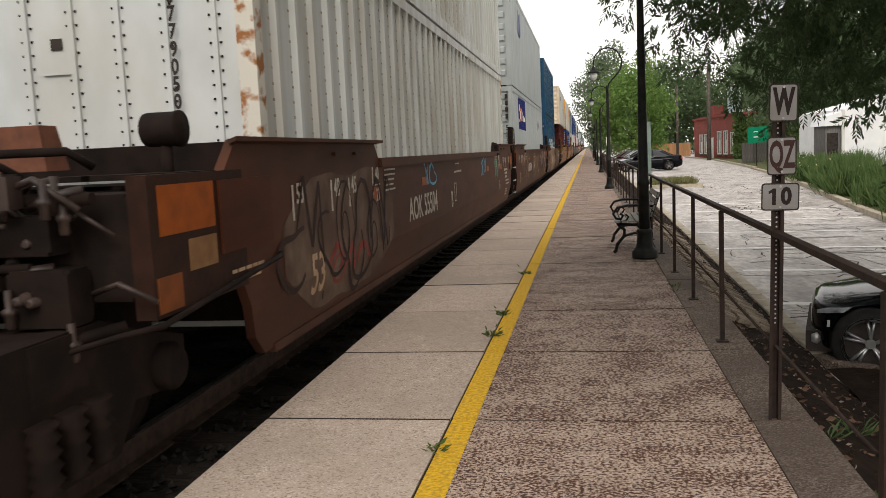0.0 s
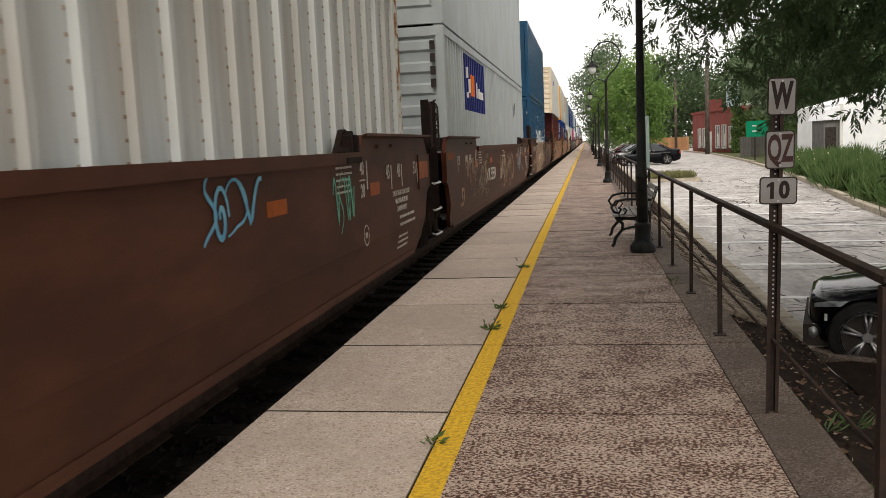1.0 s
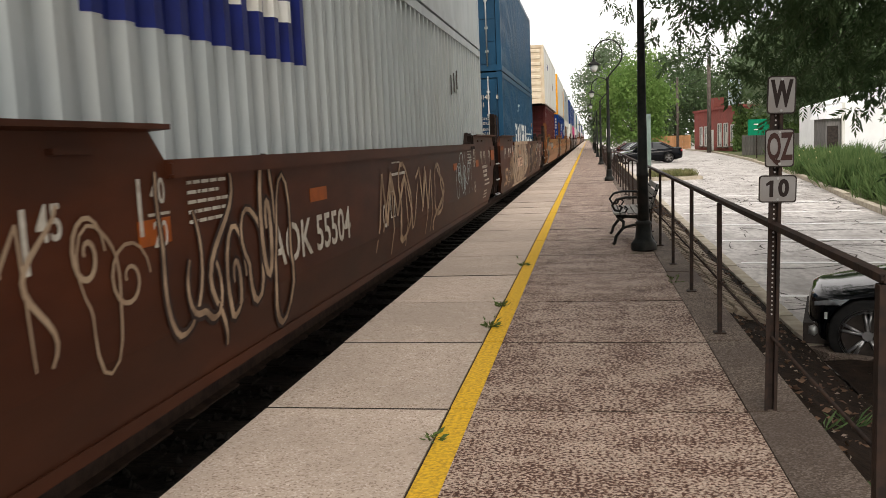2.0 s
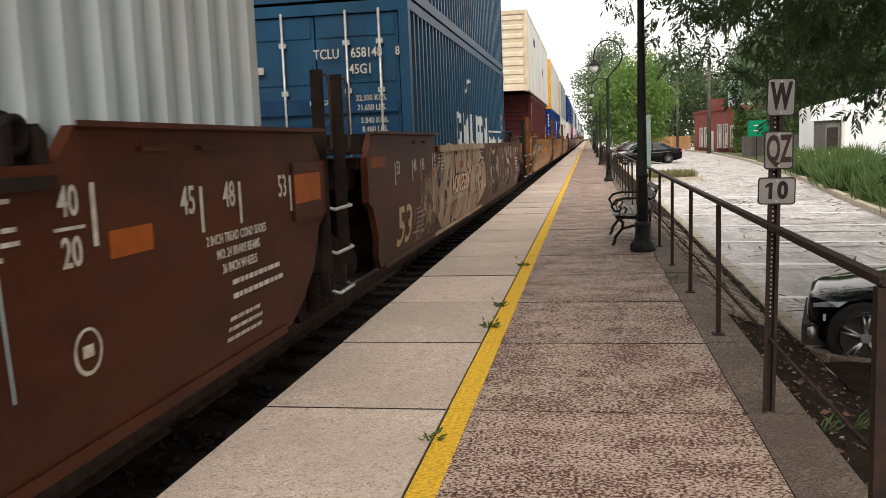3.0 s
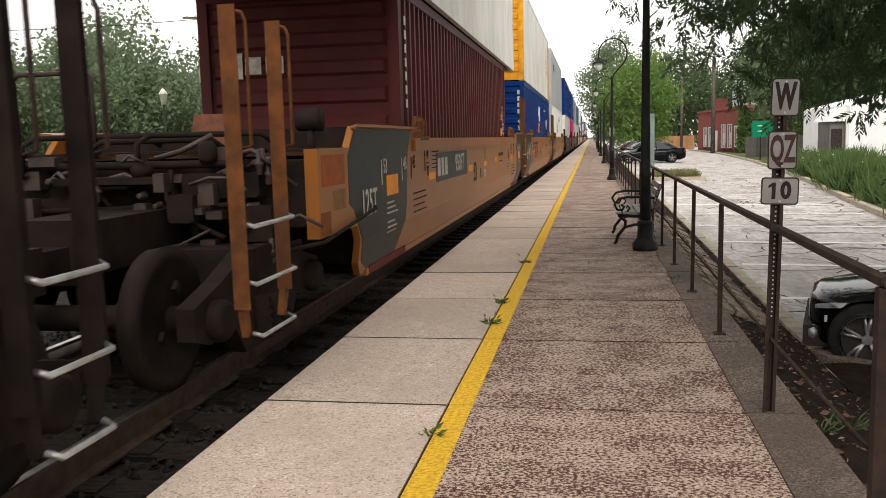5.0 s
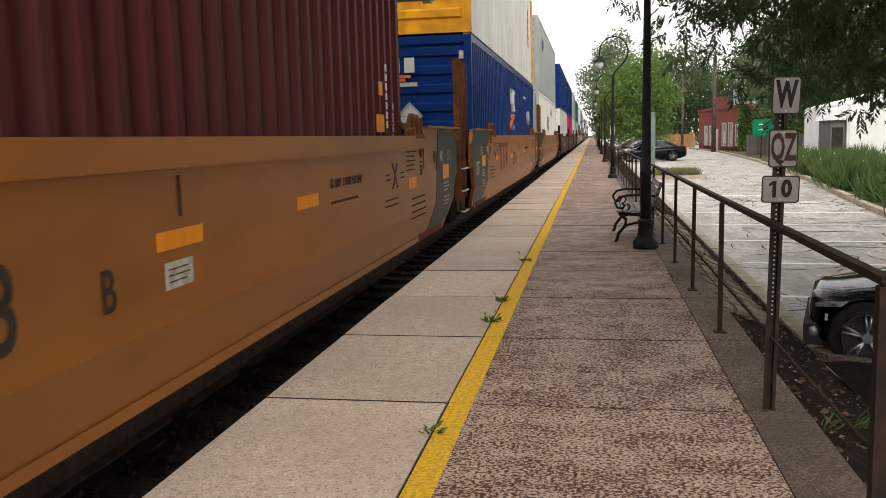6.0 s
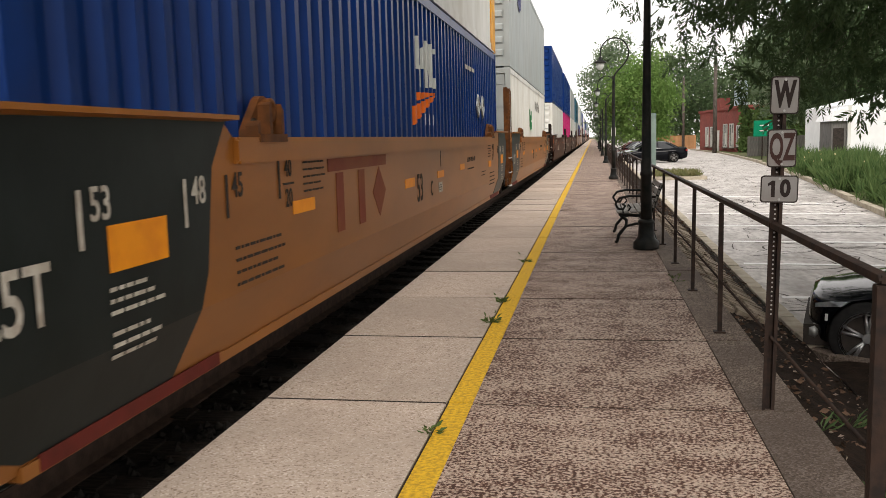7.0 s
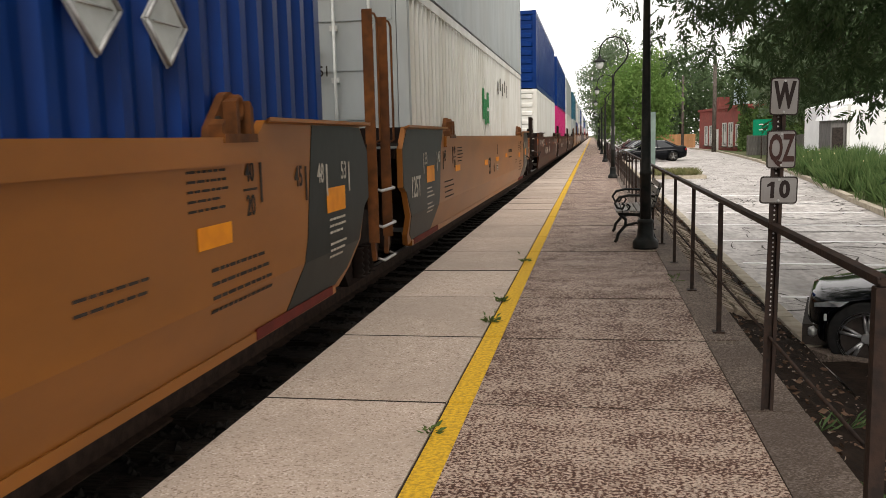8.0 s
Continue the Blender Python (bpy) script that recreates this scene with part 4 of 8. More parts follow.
            for i in range(8):
                bm = bmesh.new()
                q = [bm.verts.new(v) for v in ((-w2, y0, -0.1), (w2, y0, -0.1), (w2, y0, 0.1), (-w2, y0, 0.1), (-w2 + 0.04, y1, -0.06), (w2 - 0.04, y1, -0.06), (w2 - 0.04, y1, 0.06), (-w2 + 0.04, y1, 0.06))]
                for f in ((4, 5, 6, 7), (0, 1, 5, 4), (1, 2, 6, 5), (2, 3, 7, 6), (3, 0, 4, 7)):
                    bm.faces.new([q[k] for k in f])
                o = part("rib", me or bm, em, c)
                me = o.data
                o.location.z = 0.34 + i * (height - 0.62) / 7
    return c


def at_train(ob, s, z):
    """Place on the train, s metres along it, and remember for the motion."""
    ob.matrix_basis = pose(XC, s, z)
    MOVING.append((ob, s, z))
    return ob


FLOOR = 0.48
PROTO = {k: well_car(k) for k in ("brown", "tan")}
UNITS = [(-10.0, "brown"), (13.42, "brown"), (32.82, "brown"), (52.15, "brown"), (75.6, "tan"), (95.27, "tan"), (114.72, "tan")]
s = 114.72
for k in range(20):
    s += 23.45 if k % 3 == 0 else 19.45
    UNITS.append((s, "tan" if (k // 3) % 2 else "brown"))
CARS = []
used = set()
for s, st in UNITS:
    if st in used:
        car = copy_thing(PROTO[st], pose(0, 0, 0))
    else:
        used.add(st)
        car = PROTO[st]
    CARS.append(at_train(car, s, 0))
for i, (s, st) in enumerate(UNITS):
    near = 1 <= i <= 6
    first = i in (1, 4) or (i > 6 and (i - 7) % 3 == 0)
    last = i in (0, 3, 6) or (i > 6 and (i - 7) % 3 == 2)
    brown = st == "brown"
    if not last:
        ladder(CARS[i], *((9.05, 9.55, 2.16, DKBROWN) if brown else (9.25, 9.8, 2.75, RUSTTAN)))
    else:
        coupler_end(CARS[i], 1, brown)
        ladder(CARS[i], 10.3, 10.75, 2.2, DKBROWN if brown else TAN)
    if brown and not last:
        end_reflector(CARS[i], 1)
    if brown and not first:
        end_reflector(CARS[i], -1)
    if first:
        coupler_end(CARS[i], -1, brown)
        if not brown:
            ladder(CARS[i], -11.2, -10.5, 2.35, RUSTTAN)
    truck(CARS[i], -10.1 if first else -9.72, near)
    if last:
        truck(CARS[i], 9.9, near)


# ---- loads ----
def load(i, c, z=FLOOR, ds=0.0):
    return at_train(c, UNITS[i][0] + ds, z)


H = 2.9
load(0, container(SILVER, 16.15, 2.59, H, "post", "ribs", "silver ribbed container, dirty, on a brown well car"))
C0 = load(1, container(SILVER, 16.15, 2.59, H, "post", "panels", "dirty silver ribbed container with riveted white end", REEFW, post_mat=RUSTW))
C0U = load(1, container(SILVER, 16.15, 2.59, H, "post", "ribs", "dirty silver ribbed container stacked on another"), FLOOR + H + 0.04)
C1 = load(2, container(GREY, 16.15, 2.59, H, "corr", "ribs", "pale grey corrugated container with dark blue logo panels"))
C1U = load(2, container(GREY, 16.15, 2.59, H, "plate", "ribs", "pale grey smooth-sided container, stacked on top"), FLOOR + H + 0.04)
C2 = load(3, container(NAVY, 12.19, 2.44, H, "corr", "doors", "steel blue corrugated container with lock rods on doors"), ds=0.12)
C2U = load(3, container(NAVY, 12.19, 2.44, H, "corr", "doors", "steel blue corrugated container, stacked on top"), FLOOR + H + 0.04, 0.12)
C3 = load(4, container(MAROON, 12.19, 2.44, H, "corr", "corr", "dull maroon corrugated container on a tan well car"))
C3U = load(4, container(WHITEC, 16.15, 2.59, H, "plate", "ribs", "white container with stained cream end, overhanging the one below", CREAM), FLOOR + H + 0.04)
C4 = load(5, container(BLUE, 16.15, 2.59, H, "corr", "ribs", "royal blue corrugated container with orange and white logo"))
C4U = load(5, container(WHITEC, 16.15, 2.59, H, "plate", "ribs", "white smooth container with orange-yellow end frame", OCHRE), FLOOR + H + 0.04)
C5 = load(6, container(WHITEC, 16.15, 2.59, H, "corr", "doors", "white container with grey doors and green logo", GREY))
C5U = load(6, container(GREY, 16.15, 2.59, H, "plate", "ribs", "pale grey smooth container, stacked on top"), FLOOR + H + 0.04)
FAR = [(BLUE, WHITEC), (BLUE, PINK), (GREY, WHITEC), (TEAL, GREY), (WHITEC, BLUE), (GREY, WHITEC), (BLUE, MAROON), (WHITEC, GREY), (GREY, NAVY)]
names = {BLUE: "royal blue", PINK: "magenta", GREY: "pale grey", TEAL: "teal", WHITEC: "white", MAROON: "dull maroon", NAVY: "steel blue"}
kinds = {}
for i in range(7, len(UNITS)):
    up, lowr = FAR[(i - 7) % len(FAR)]
    for m, z in ((lowr, FLOOR), (up, FLOOR + H + 0.04)):
        if m not in kinds:
            kinds[m] = container(m, 16.15, 2.59, H, "corr" if m in (BLUE, PINK, TEAL, NAVY, MAROON) else "plate", "ribs", names[m] + " container far along the train")
            c = kinds[m]
        else:
            c = copy_thing(kinds[m], pose(0, 0, 0))
        load(i, c, z)


# ---- lettering, marks and paint on the train ----
def ribbon(bm, pts, w, x):
    """A flat painted stroke on the plane x through (y, z) points, narrowing at its ends."""
    n = len(pts)
    a, b = [], []
    for i, (y, z) in enumerate(pts):
        y0, z0 = pts[max(i - 1, 0)]
        y1, z1 = pts[min(i + 1, n - 1)]
        d = math.hypot(y1 - y0, z1 - z0) or 1
        ny, nz = -(z1 - z0) / d, (y1 - y0) / d
        k = w / 2 * (0.55 + 0.45 * math.sin(math.pi * min(1, (i + 0.5) / n)))
        a.append(bm.verts.new((x, y + ny * k, z + nz * k)))
        b.append(bm.verts.new((x, y - ny * k, z - nz * k)))
    for i in range(n - 1):
        bm.faces.new((a[i], a[i + 1], b[i + 1], b[i]))


def loop_pts(rng, cy, cz, ry, rz, n=22, wob=0.25, turn=1.0):
    ph = rng.random(3) * 6.28
    out = []
    for i in range(n + 1):
        a = 2 * math.pi * turn * i / n
        k = 1 + wob * math.sin(2 * a + ph[0]) + wob * 0.6 * math.sin(3 * a + ph[1])
        out.append((cy + ry * k * math.cos(a + ph[2]), cz + rz * k * math.sin(a + ph[2])))
    return out


def clampz(pts, lo=0.4, hi=1.52):
    return [(y, min(max(z, lo), hi)) for y, z in pts]


def wall_tag(car, y0, y1, z0, z1, material, seed, n, w, label, x=1.408, big=1.0, outline=None):
    """Sprayed strokes: loops, hooks and bars crowded between y0..y1 and z0..z1."""
    rng = np.random.default_rng(seed)
    bm, under = bmesh.new(), bmesh.new()
    for i in range(n):
        cy = y0 + (y1 - y0) * (i + rng.random()) / n
        cz = z0 + (z1 - z0) * rng.uniform(0.35, 0.65)
        kind = rng.integers(6)
        ry, rz = (y1 - y0) / n * rng.uniform(0.5, 1.0) * big, (z1 - z0) * rng.uniform(0.2, 0.45)
        if kind == 0:
            pts = loop_pts(rng, cy, cz, ry, rz)
        elif kind == 1:
            pts = loop_pts(rng, cy, cz, ry, rz, 20, 0.2, 0.7)
        elif kind == 2:
            pts = [(cy + ry * (0.6 * math.sin(k * 0.5 + seed) + 0.1 * k / 3 - 0.3), z0 + (z1 - z0) * k / 14) for k in range(15)]
        elif kind == 4:
            q = [(cy - ry, z0 + (z1 - z0) * rng.random()), (cy - ry * 0.3, z1), (cy + ry * 0.1, cz), (cy + ry * 0.8, z1 - 0.05), (cy + ry, z0)]
            pts = [(a[0] + (b[0] - a[0]) * t, a[1] + (b[1] - a[1]) * t) for a, b in zip(q, q[1:]) for t in (0, 0.33, 0.66, 0.99)]
        elif kind == 5:
            pts = [(cy + ry * (k / 8 - 1), z0 + (z1 - z0) * (0.15 + 0.75 * abs(math.sin(0.2 * k + ry * 9)))) for k in range(17)]
        else:
            pts = [(cy + ry * math.cos(k * 0.42) * (1 - k / 26), cz + rz * 1.2 * math.sin(k * 0.42) * (1 - k / 26)) for k in range(24)]
        ww = w * rng.uniform(0.6, 1.4)
        ribbon(bm, clampz(pts), ww, x + 0.0004 * i)
        if outline:
            ribbon(under, clampz(pts), ww * 1.35 + 0.035, x + 0.0004 * i - 0.0002)
    o = tagged(part("graffiti", bm, material, car, label), kind="stuff")
    bend(o.data, True)
    if outline:
        u = tagged(part("graffiti_outline", under, outline, car, "dark sprayed outline"), kind="stuff")
        bend(u.data, True)
    else:
        under.free()
    return o


def paint_field(car, y0, y1, z0, z1, material, seed, label, x=1.4045):
    rng = np.random.default_rng(seed)
    bm = bmesh.new()
    n = 60
    top, bot = [], []
    for i in range(n + 1):
        y = y0 + (y1 - y0) * i / n
        edge = min(1, 3.2 * min(i, n - i) / n + 0.35)
        zm = (z0 + z1) / 2
        t = zm + (z1 - zm) * min(1, edge * (0.92 + 0.16 * noise.noise((y * 1.3, seed, 0))))
        b = zm - (zm - z0) * min(1, edge * (0.92 + 0.2 * noise.noise((y * 1.5, seed, 5))))
        m1 = max(b + 0.01, min(0.72, t - 0.01))
        top.append((bm.verts.new((x, y, t)), bm.verts.new((x, y, m1)), bm.verts.new((x, y, b))))
    for a, b in zip(top, top[1:]):
        bm.faces.new((a[0], b[0], b[1], a[1]))
        bm.faces.new((a[1], b[1], b[2], a[2]))
    o = part("graffiti_ground", bm, material, car, label)
    bend(o.data, True)
    return o


def mark(car, text, y, z, size, material, label="", x=1.4055, sx=0.8, brown=True, lean=0):
    o = letters("stencil", text, size, on_side(x, y, z, lean), material, car, label, sx)
    if len(text) > 4:
        o["kind"] = "stuff"
    bend(o.data, brown)
    return o


def bars(car, y, z, w, rows, material, step=0.05, h=0.022, x=1.4055, seed=0, brown=True, name="fine_print"):
    """Small print that cannot be read: rows of short bars."""
    rng = np.random.default_rng(seed + 7)
    bm = bmesh.new()
    for r in range(rows):
        k = y - w / 2
        end = y + w / 2 - rng.random() * w * 0.3
        while k < end:
            l = rng.uniform(0.03, 0.1)
            plate(bm, x, k + l / 2, z - r * step, l, h * (0.62 if material is INK else 0.8))
            k += l + 0.02
    o = tagged(part(name, bm, material, car, "rows of small unreadable print"), kind="stuff")
    bend(o.data, brown)
    return o


def sheet(car, y, z, w, h, material, label, x=1.404, name="reflector"):
    bm = bmesh.new()
    plate(bm, x, y, z, w, h)
    return part(name, bm, material, car, label)


def tick(car, y, z, h, material, w=0.03, x=1.4055):
    bm = bmesh.new()
    plate(bm, x, y, z, w, h)
    return part("position_mark", bm, material, car)


def car_marks(i, letter):
    car, brown = CARS[i], UNITS[i][1] == "brown"
    ink = WHITE if brown else INK
    xg = 1.4105
    for t, y in (("53", -7.72), ("48", -6.83), ("45", -6.33)):
        m = WHITE if brown or y < -6.5 else INK
        mark(car, t, y, 1.33, 0.2, m, x=xg if m is WHITE and not brown else 1.4065)
        tick(car, y - 0.15, 1.28, 0.24, m, x=xg if m is WHITE and not brown else 1.4065)
    for t, y in ((("45", 6.75), ("48", 7.25), ("53", 8.1)) if brown else (("45", 7.15), ("48", 7.62), ("53", 8.22))):
        m = WHITE if brown or y > 7.3 else INK
        mark(car, t, y, 1.33, 0.2, m, x=xg if m is WHITE and not brown else 1.4065)
        tick(car, y + 0.15, 1.28, 0.24, m, x=xg if m is WHITE and not brown else 1.4065)
    for y, sg in ((-5.5, -1), (5.75 if brown else 6.3, 1)):
        mark(car, "40", y, 1.4, 0.17, ink)
        mark(car, "20", y, 1.2, 0.17, ink)
        bm = bmesh.new()
        plate(bm, 1.4055, y, 1.3, 0.2, 0.014)
        part("rule", bm, ink, car)
        tick(car, y + sg * 0.17, 1.34, 0.26, ink)
        bars(car, y - 0.55 if sg > 0 else y + 0.55, 1.43, 0.5, 5, ink, seed=i, brown=brown)
    if brown:
        sheet(car, -3.1, 1.24, 0.4, 0.1, ORANGE, "orange reflective sheet")
        sheet(car, 3.6, 1.22, 0.36, 0.1, ORANGE, "orange reflective sheet")
        sheet(car, 6.2, 1.2, 0.36, 0.12, ORANGE, "orange reflective sheet")
        sheet(car, -5.55, 1.22, 0.3, 0.12, ORANGE, "orange reflective sheet")
        mark(car, "AOK 55504", -3.2, 0.94, 0.37, WHITE if i != 3 else PALEST, "white stencilled car number", sx=1.0, x=1.4055 if i != 3 else 1.4095)
        mark(car, letter, -1.05, 0.88, 0.33, WHITE)
        bm = bmesh.new()
        for dy, dz, w, h in ((0, 0.13, 0.17, 0.012), (0, -0.13, 0.17, 0.012), (-0.085, 0, 0.012, 0.27), (0.085, 0, 0.012, 0.27)):
            plate(bm, 1.4055, -0.7 + dy, 0.98 + dz, w, h)
        part("plate_outline", bm, WHITE, car)
        bars(car, -0.4, 1.4, 0.5, 1, WHITE, seed=3)
        bars(car, -0.4, 1.28, 0.7, 1, WHITE, seed=4, h=0.035)
        for k, t in enumerate(("2 INCH TREAD COND SHOES", "NO. 24 BRAKE BEAMS", "36 INCH WHEELS")):
            mark(car, t, 7.35, 1.1 - 0.085 * k, 0.075, WHITE, sx=0.85)
        bars(car, 7.6, 0.84, 0.75, 2, WHITE, 0.08, 0.035, seed=5)
        bars(car, 7.5, 0.63, 0.6, 3, WHITE, 0.06, 0.03, seed=6)
        bm = bmesh.new()
        ribbon(bm, loop_pts(np.random.default_rng(1), 5.8, 0.8, 0.09, 0.09, 24, 0.0), 0.018, 1.4055)
        plate(bm, 1.4055, 5.8, 0.8, 0.07, 0.05)
        part("round_emblem", bm, WHITE, car)
    else:
        sheet(car, -7.43, 1.14, 0.5, 0.2, AMBER, "amber reflective sheet", 1.4085)
        sheet(car, -5.2, 1.13, 0.46, 0.09, AMBER, "amber reflective sheet")
        sheet(car, 8.0, 1.12, 0.48, 0.19, AMBER, "amber reflective sheet", 1.4085)
        sheet(car, 5.8, 1.08, 0.42, 0.12, AMBER, "amber reflective sheet")
        sheet(car, -1.67, 1.1, 0.5, 0.1, AMBER, "amber reflective sheet")
        sheet(car, 0.28, 1.115, 0.48, 0.09, AMBER, "amber reflective sheet")
        sheet(car, 2.2, 1.145, 0.46, 0.09, AMBER, "amber reflective sheet")
        tick(car, 0.29, 1.32, 0.2, INK)
        sheet(car, 0.245, 0.945, 0.28, 0.13, WHITE, "white data label", name="label_plate")
        bars(car, 0.245, 0.975, 0.22, 3, INK, 0.03, 0.01, x=1.4075, brown=False)
        mark(car, "53", -1.12, 1.0, 0.45, INK, "dark stencilled 53", brown=False)
        mark(car, letter, -0.38, 0.955, 0.26, INK, brown=False)
        mark(car, "125T", -8.36, 1.02, 0.33, WHITE, "white stencilled 125T", x=1.4125, brown=False)
        bars(car, 6.2, 0.9, 0.95, 4, INK, 0.075, 0.03, seed=8, brown=False)
        bars(car, -6.0, 0.98, 0.8, 4, INK, 0.07, 0.028, seed=9, brown=False)
        mark(car, "LD LIMIT 119700 PER UNIT", 3.2, 1.235, 0.1, INK, "dark stencilled load limit", brown=False)
        bars(car, 3.25, 1.09, 1.0, 1, INK, 0.1, 0.035, seed=10, brown=False)
        bars(car, 4.8, 0.97, 0.62, 2, INK, 0.06, 0.022, seed=12, brown=False)
        if i == 4:
            for d, m in ((-1, LOGOB), (1, LOGOR)):
                bm = bmesh.new()
                slab(bm, [(4.95 + d * 0.11 - 0.03, 1.07), (4.95 + d * 0.11 + 0.03, 1.07), (4.95 - d * 0.11 + 0.03, 1.33), (4.95 - d * 0.11 - 0.03, 1.33)], 1.403, 1.4055 + 0.0006 * d)
                part("emblem_bar", bm, m, car, "coloured slanted emblem bar")
            for dy in (-0.32, 0.32):
                bars(car, 4.95 + dy, 1.22, 0.18, 2, INK, 0.05, 0.022, seed=14, brown=False)
        for k, (y, z) in enumerate(((-7.5, 0.97), (-7.5, 0.78), (8.0, 0.97), (8.0, 0.78))):
            bars(car, y, z, 0.4, 3, WHITE, 0.05, 0.022, x=1.4125, seed=20 + k, brown=False)


def motif(parent, x, y, z, w, h, material, name="logo_block", label="plain logo block", end=False):
    bm = bmesh.new()
    if end:
        box(bm, (x, y, z), (w, 0.006, h))
    else:
        plate(bm, x, y, z, w, h, 0.006)
    return part(name, bm, material, parent, label)


def diamond(parent, x, y, z, r, end):
    bm = bmesh.new()
    u = [(r, 0), (0, r), (-r, 0), (0, -r)]
    if end:
        f = [bm.verts.new((x + a, y - 0.01, z + b)) for a, b in u]
        g = [bm.verts.new((x + a, y, z + b)) for a, b in u]
    else:
        f = [bm.verts.new((x + 0.01, y + a, z + b)) for a, b in u]
        g = [bm.verts.new((x, y + a, z + b)) for a, b in u]
    bm.faces.new(f)
    bm.faces.new(g[::-1])
    for i in range(4):
        bm.faces.new((f[i], g[i], g[(i + 1) % 4], f[(i + 1) % 4]))
    o = part("placard_holder", bm, PLAC, parent, "silver diamond placard holder")
    bm = bmesh.new()
    for i in range(4):
        (a, b), (c, d) = u[i], u[(i + 1) % 4]
        q = [(x + k * 0.92, y - 0.018, z + m * 0.92) if end else (x + 0.018, y + k * 0.92, z + m * 0.92) for k, m in ((a, b), (c, d))]
        tube(bm, q, 0.012, 6)
    tube(bm, [(x - r * 0.6, y - 0.016, z), (x + r * 0.6, y - 0.016, z)] if end else [(x + 0.016, y - r * 0.6, z), (x + 0.016, y + r * 0.6, z)], 0.007, 6)
    part("placard_frame", bm, STEEL, o)


def corr_patch(c, length, width, ya, yb, za, zb, material, name, label, top=None):
    """Paint that follows a corrugated side between ya and yb; top: a sloping upper edge (z at ya, z at yb)."""
    vs, fs = corrugated(-length / 2 + 0.12, length / 2 - 0.12, 0, 1, width / 2 - 0.008 + 0.003, 0.062, 0.278, 1)
    k = len(vs) // 2
    prof = [(v[1], v[0]) for v in vs[:k]]
    ys = np.array([p[0] for p in prof])
    xs = np.array([p[1] for p in prof])
    yy = sorted(set([ya, yb] + [float(y) for y in ys if ya < y < yb]))
    v, f = [], []
    for y in yy:
        x = float(np.interp(y, ys, xs))
        t = (y - ya) / (yb - ya)
        hi = zb if top is None else top[0] + (top[1] - top[0]) * t
        lo = za if not isinstance(za, tuple) else za[0] + (za[1] - za[0]) * t
        v += [(x, y, lo), (x, y, hi)]
    f = [(2 * i, 2 * i + 2, 2 * i + 3, 2 * i + 1) for i in range(len(yy) - 1)]
    return part(name, pydata(name, v, f, material), material, c, label)


for i, letter in ((1, "B"), (2, "C"), (3, "A"), (4, "B"), (5, "C"), (6, "A"), (7, "B"), (8, "C"), (9, "A"), (10, "B")):
    car_marks(i, letter)

# brown set; the paint of the first is paler
u0, u1, u2 = CARS[1], CARS[2], CARS[3]
for ob in u0.children_recursive:
    if ob.data.materials[0] == BROWN and not ob.name.startswith("end_plate"):
        ob.material_slots[0].link = "OBJECT"
        ob.material_slots[0].material = DUSTY
paint_field(u0, -8.1, -4.9, 0.42, 1.5, GRAFF, 2, "faded pale graffiti ground")
for k, (y, z, n) in enumerate(((-8.7, 1.44, 3), (-8.72, 1.26, 2), (-8.68, 0.96, 2))):
    bars(u0, y, z, 0.5, n, STEN, 0.055, 0.024, seed=60 + k)
wall_tag(u0, -7.9, -5.1, 0.5, 1.45, GRAFD, 3, 9, 0.045, "dark sprayed graffiti letters", big=1.3)
wall_tag(u0, -7.2, -6.0, 0.55, 0.9, LOGOR, 31, 3, 0.05, "faded orange sprayed digits")
wall_tag(u0, -3.25, -2.45, 1.12, 1.48, GRAFB, 4, 3, 0.03, "sky-blue sprayed tag")
wall_tag(u0, 2.45, 3.25, 1.1, 1.46, GRAFB, 5, 4, 0.035, "sky-blue sprayed tag")
wall_tag(u0, 4.85, 5.45, 0.9, 1.4, GRAFG, 6, 5, 0.028, "mint green sprayed tag")
mark(u0, "53", -7.4, 0.72, 0.42, STEN)
mark(u1, "53", -7.4, 0.72, 0.42, STEN, "large tan stencilled 53")
mark(u2, "53", -7.43, 0.68, 0.6, STEN, "large tan stencilled 53", sx=1.3)
wall_tag(u1, -6.9, -5.6, 0.8, 1.4, GRAFP, 7, 6, 0.025, "faint pale sprayed tag")
wall_tag(u1, -5.4, -3.9, 0.5, 1.5, GRAFW, 8, 7, 0.045, "cream sprayed tag", big=1.2, outline=GRAFD)
wall_tag(u1, 3.7, 5.2, 0.72, 1.42, mat("graffiti_pale_blue", (0.4, 0.46, 0.45), (0.3, 0.36, 0.36), 5, 0.7), 9, 9, 0.024, "pale blue scribbled tag", big=1.3)
wall_tag(u1, -1.5, 2.6, 0.45, 1.3, GRAFW, 10, 8, 0.06, "cream sprayed graffiti letters", big=1.2)
bars(u2, -6.55, 0.78, 0.5, 5, WHITE, 0.06, 0.014, seed=11)
def curve_pts(q, n=7):
    """A smooth line through a few (y, z) points."""
    q = [q[0]] + list(q) + [q[-1]]
    out = []
    for a, b, c, e in zip(q, q[1:], q[2:], q[3:]):
        for k in range(n):
            t = k / n
            out.append(tuple(0.5 * (2 * b[i] + (c[i] - a[i]) * t + (2 * a[i] - 5 * b[i] + 4 * c[i] - e[i]) * t * t + (3 * b[i] - a[i] - 3 * c[i] + e[i]) * t ** 3) for i in (0, 1)))
    return out + [q[-1]]


def strokes(car, lines, w, material, label, x=1.4075):
    bm = bmesh.new()
    for i, q in enumerate(lines):
        ribbon(bm, clampz(curve_pts(q), 0.38, 1.54), w * (0.8 + 0.5 * ((i * 37) % 10) / 10), x + 0.0003 * i)
    o = tagged(part("graffiti", bm, material, car, label), kind="stuff")
    bend(o.data, True)
    return o


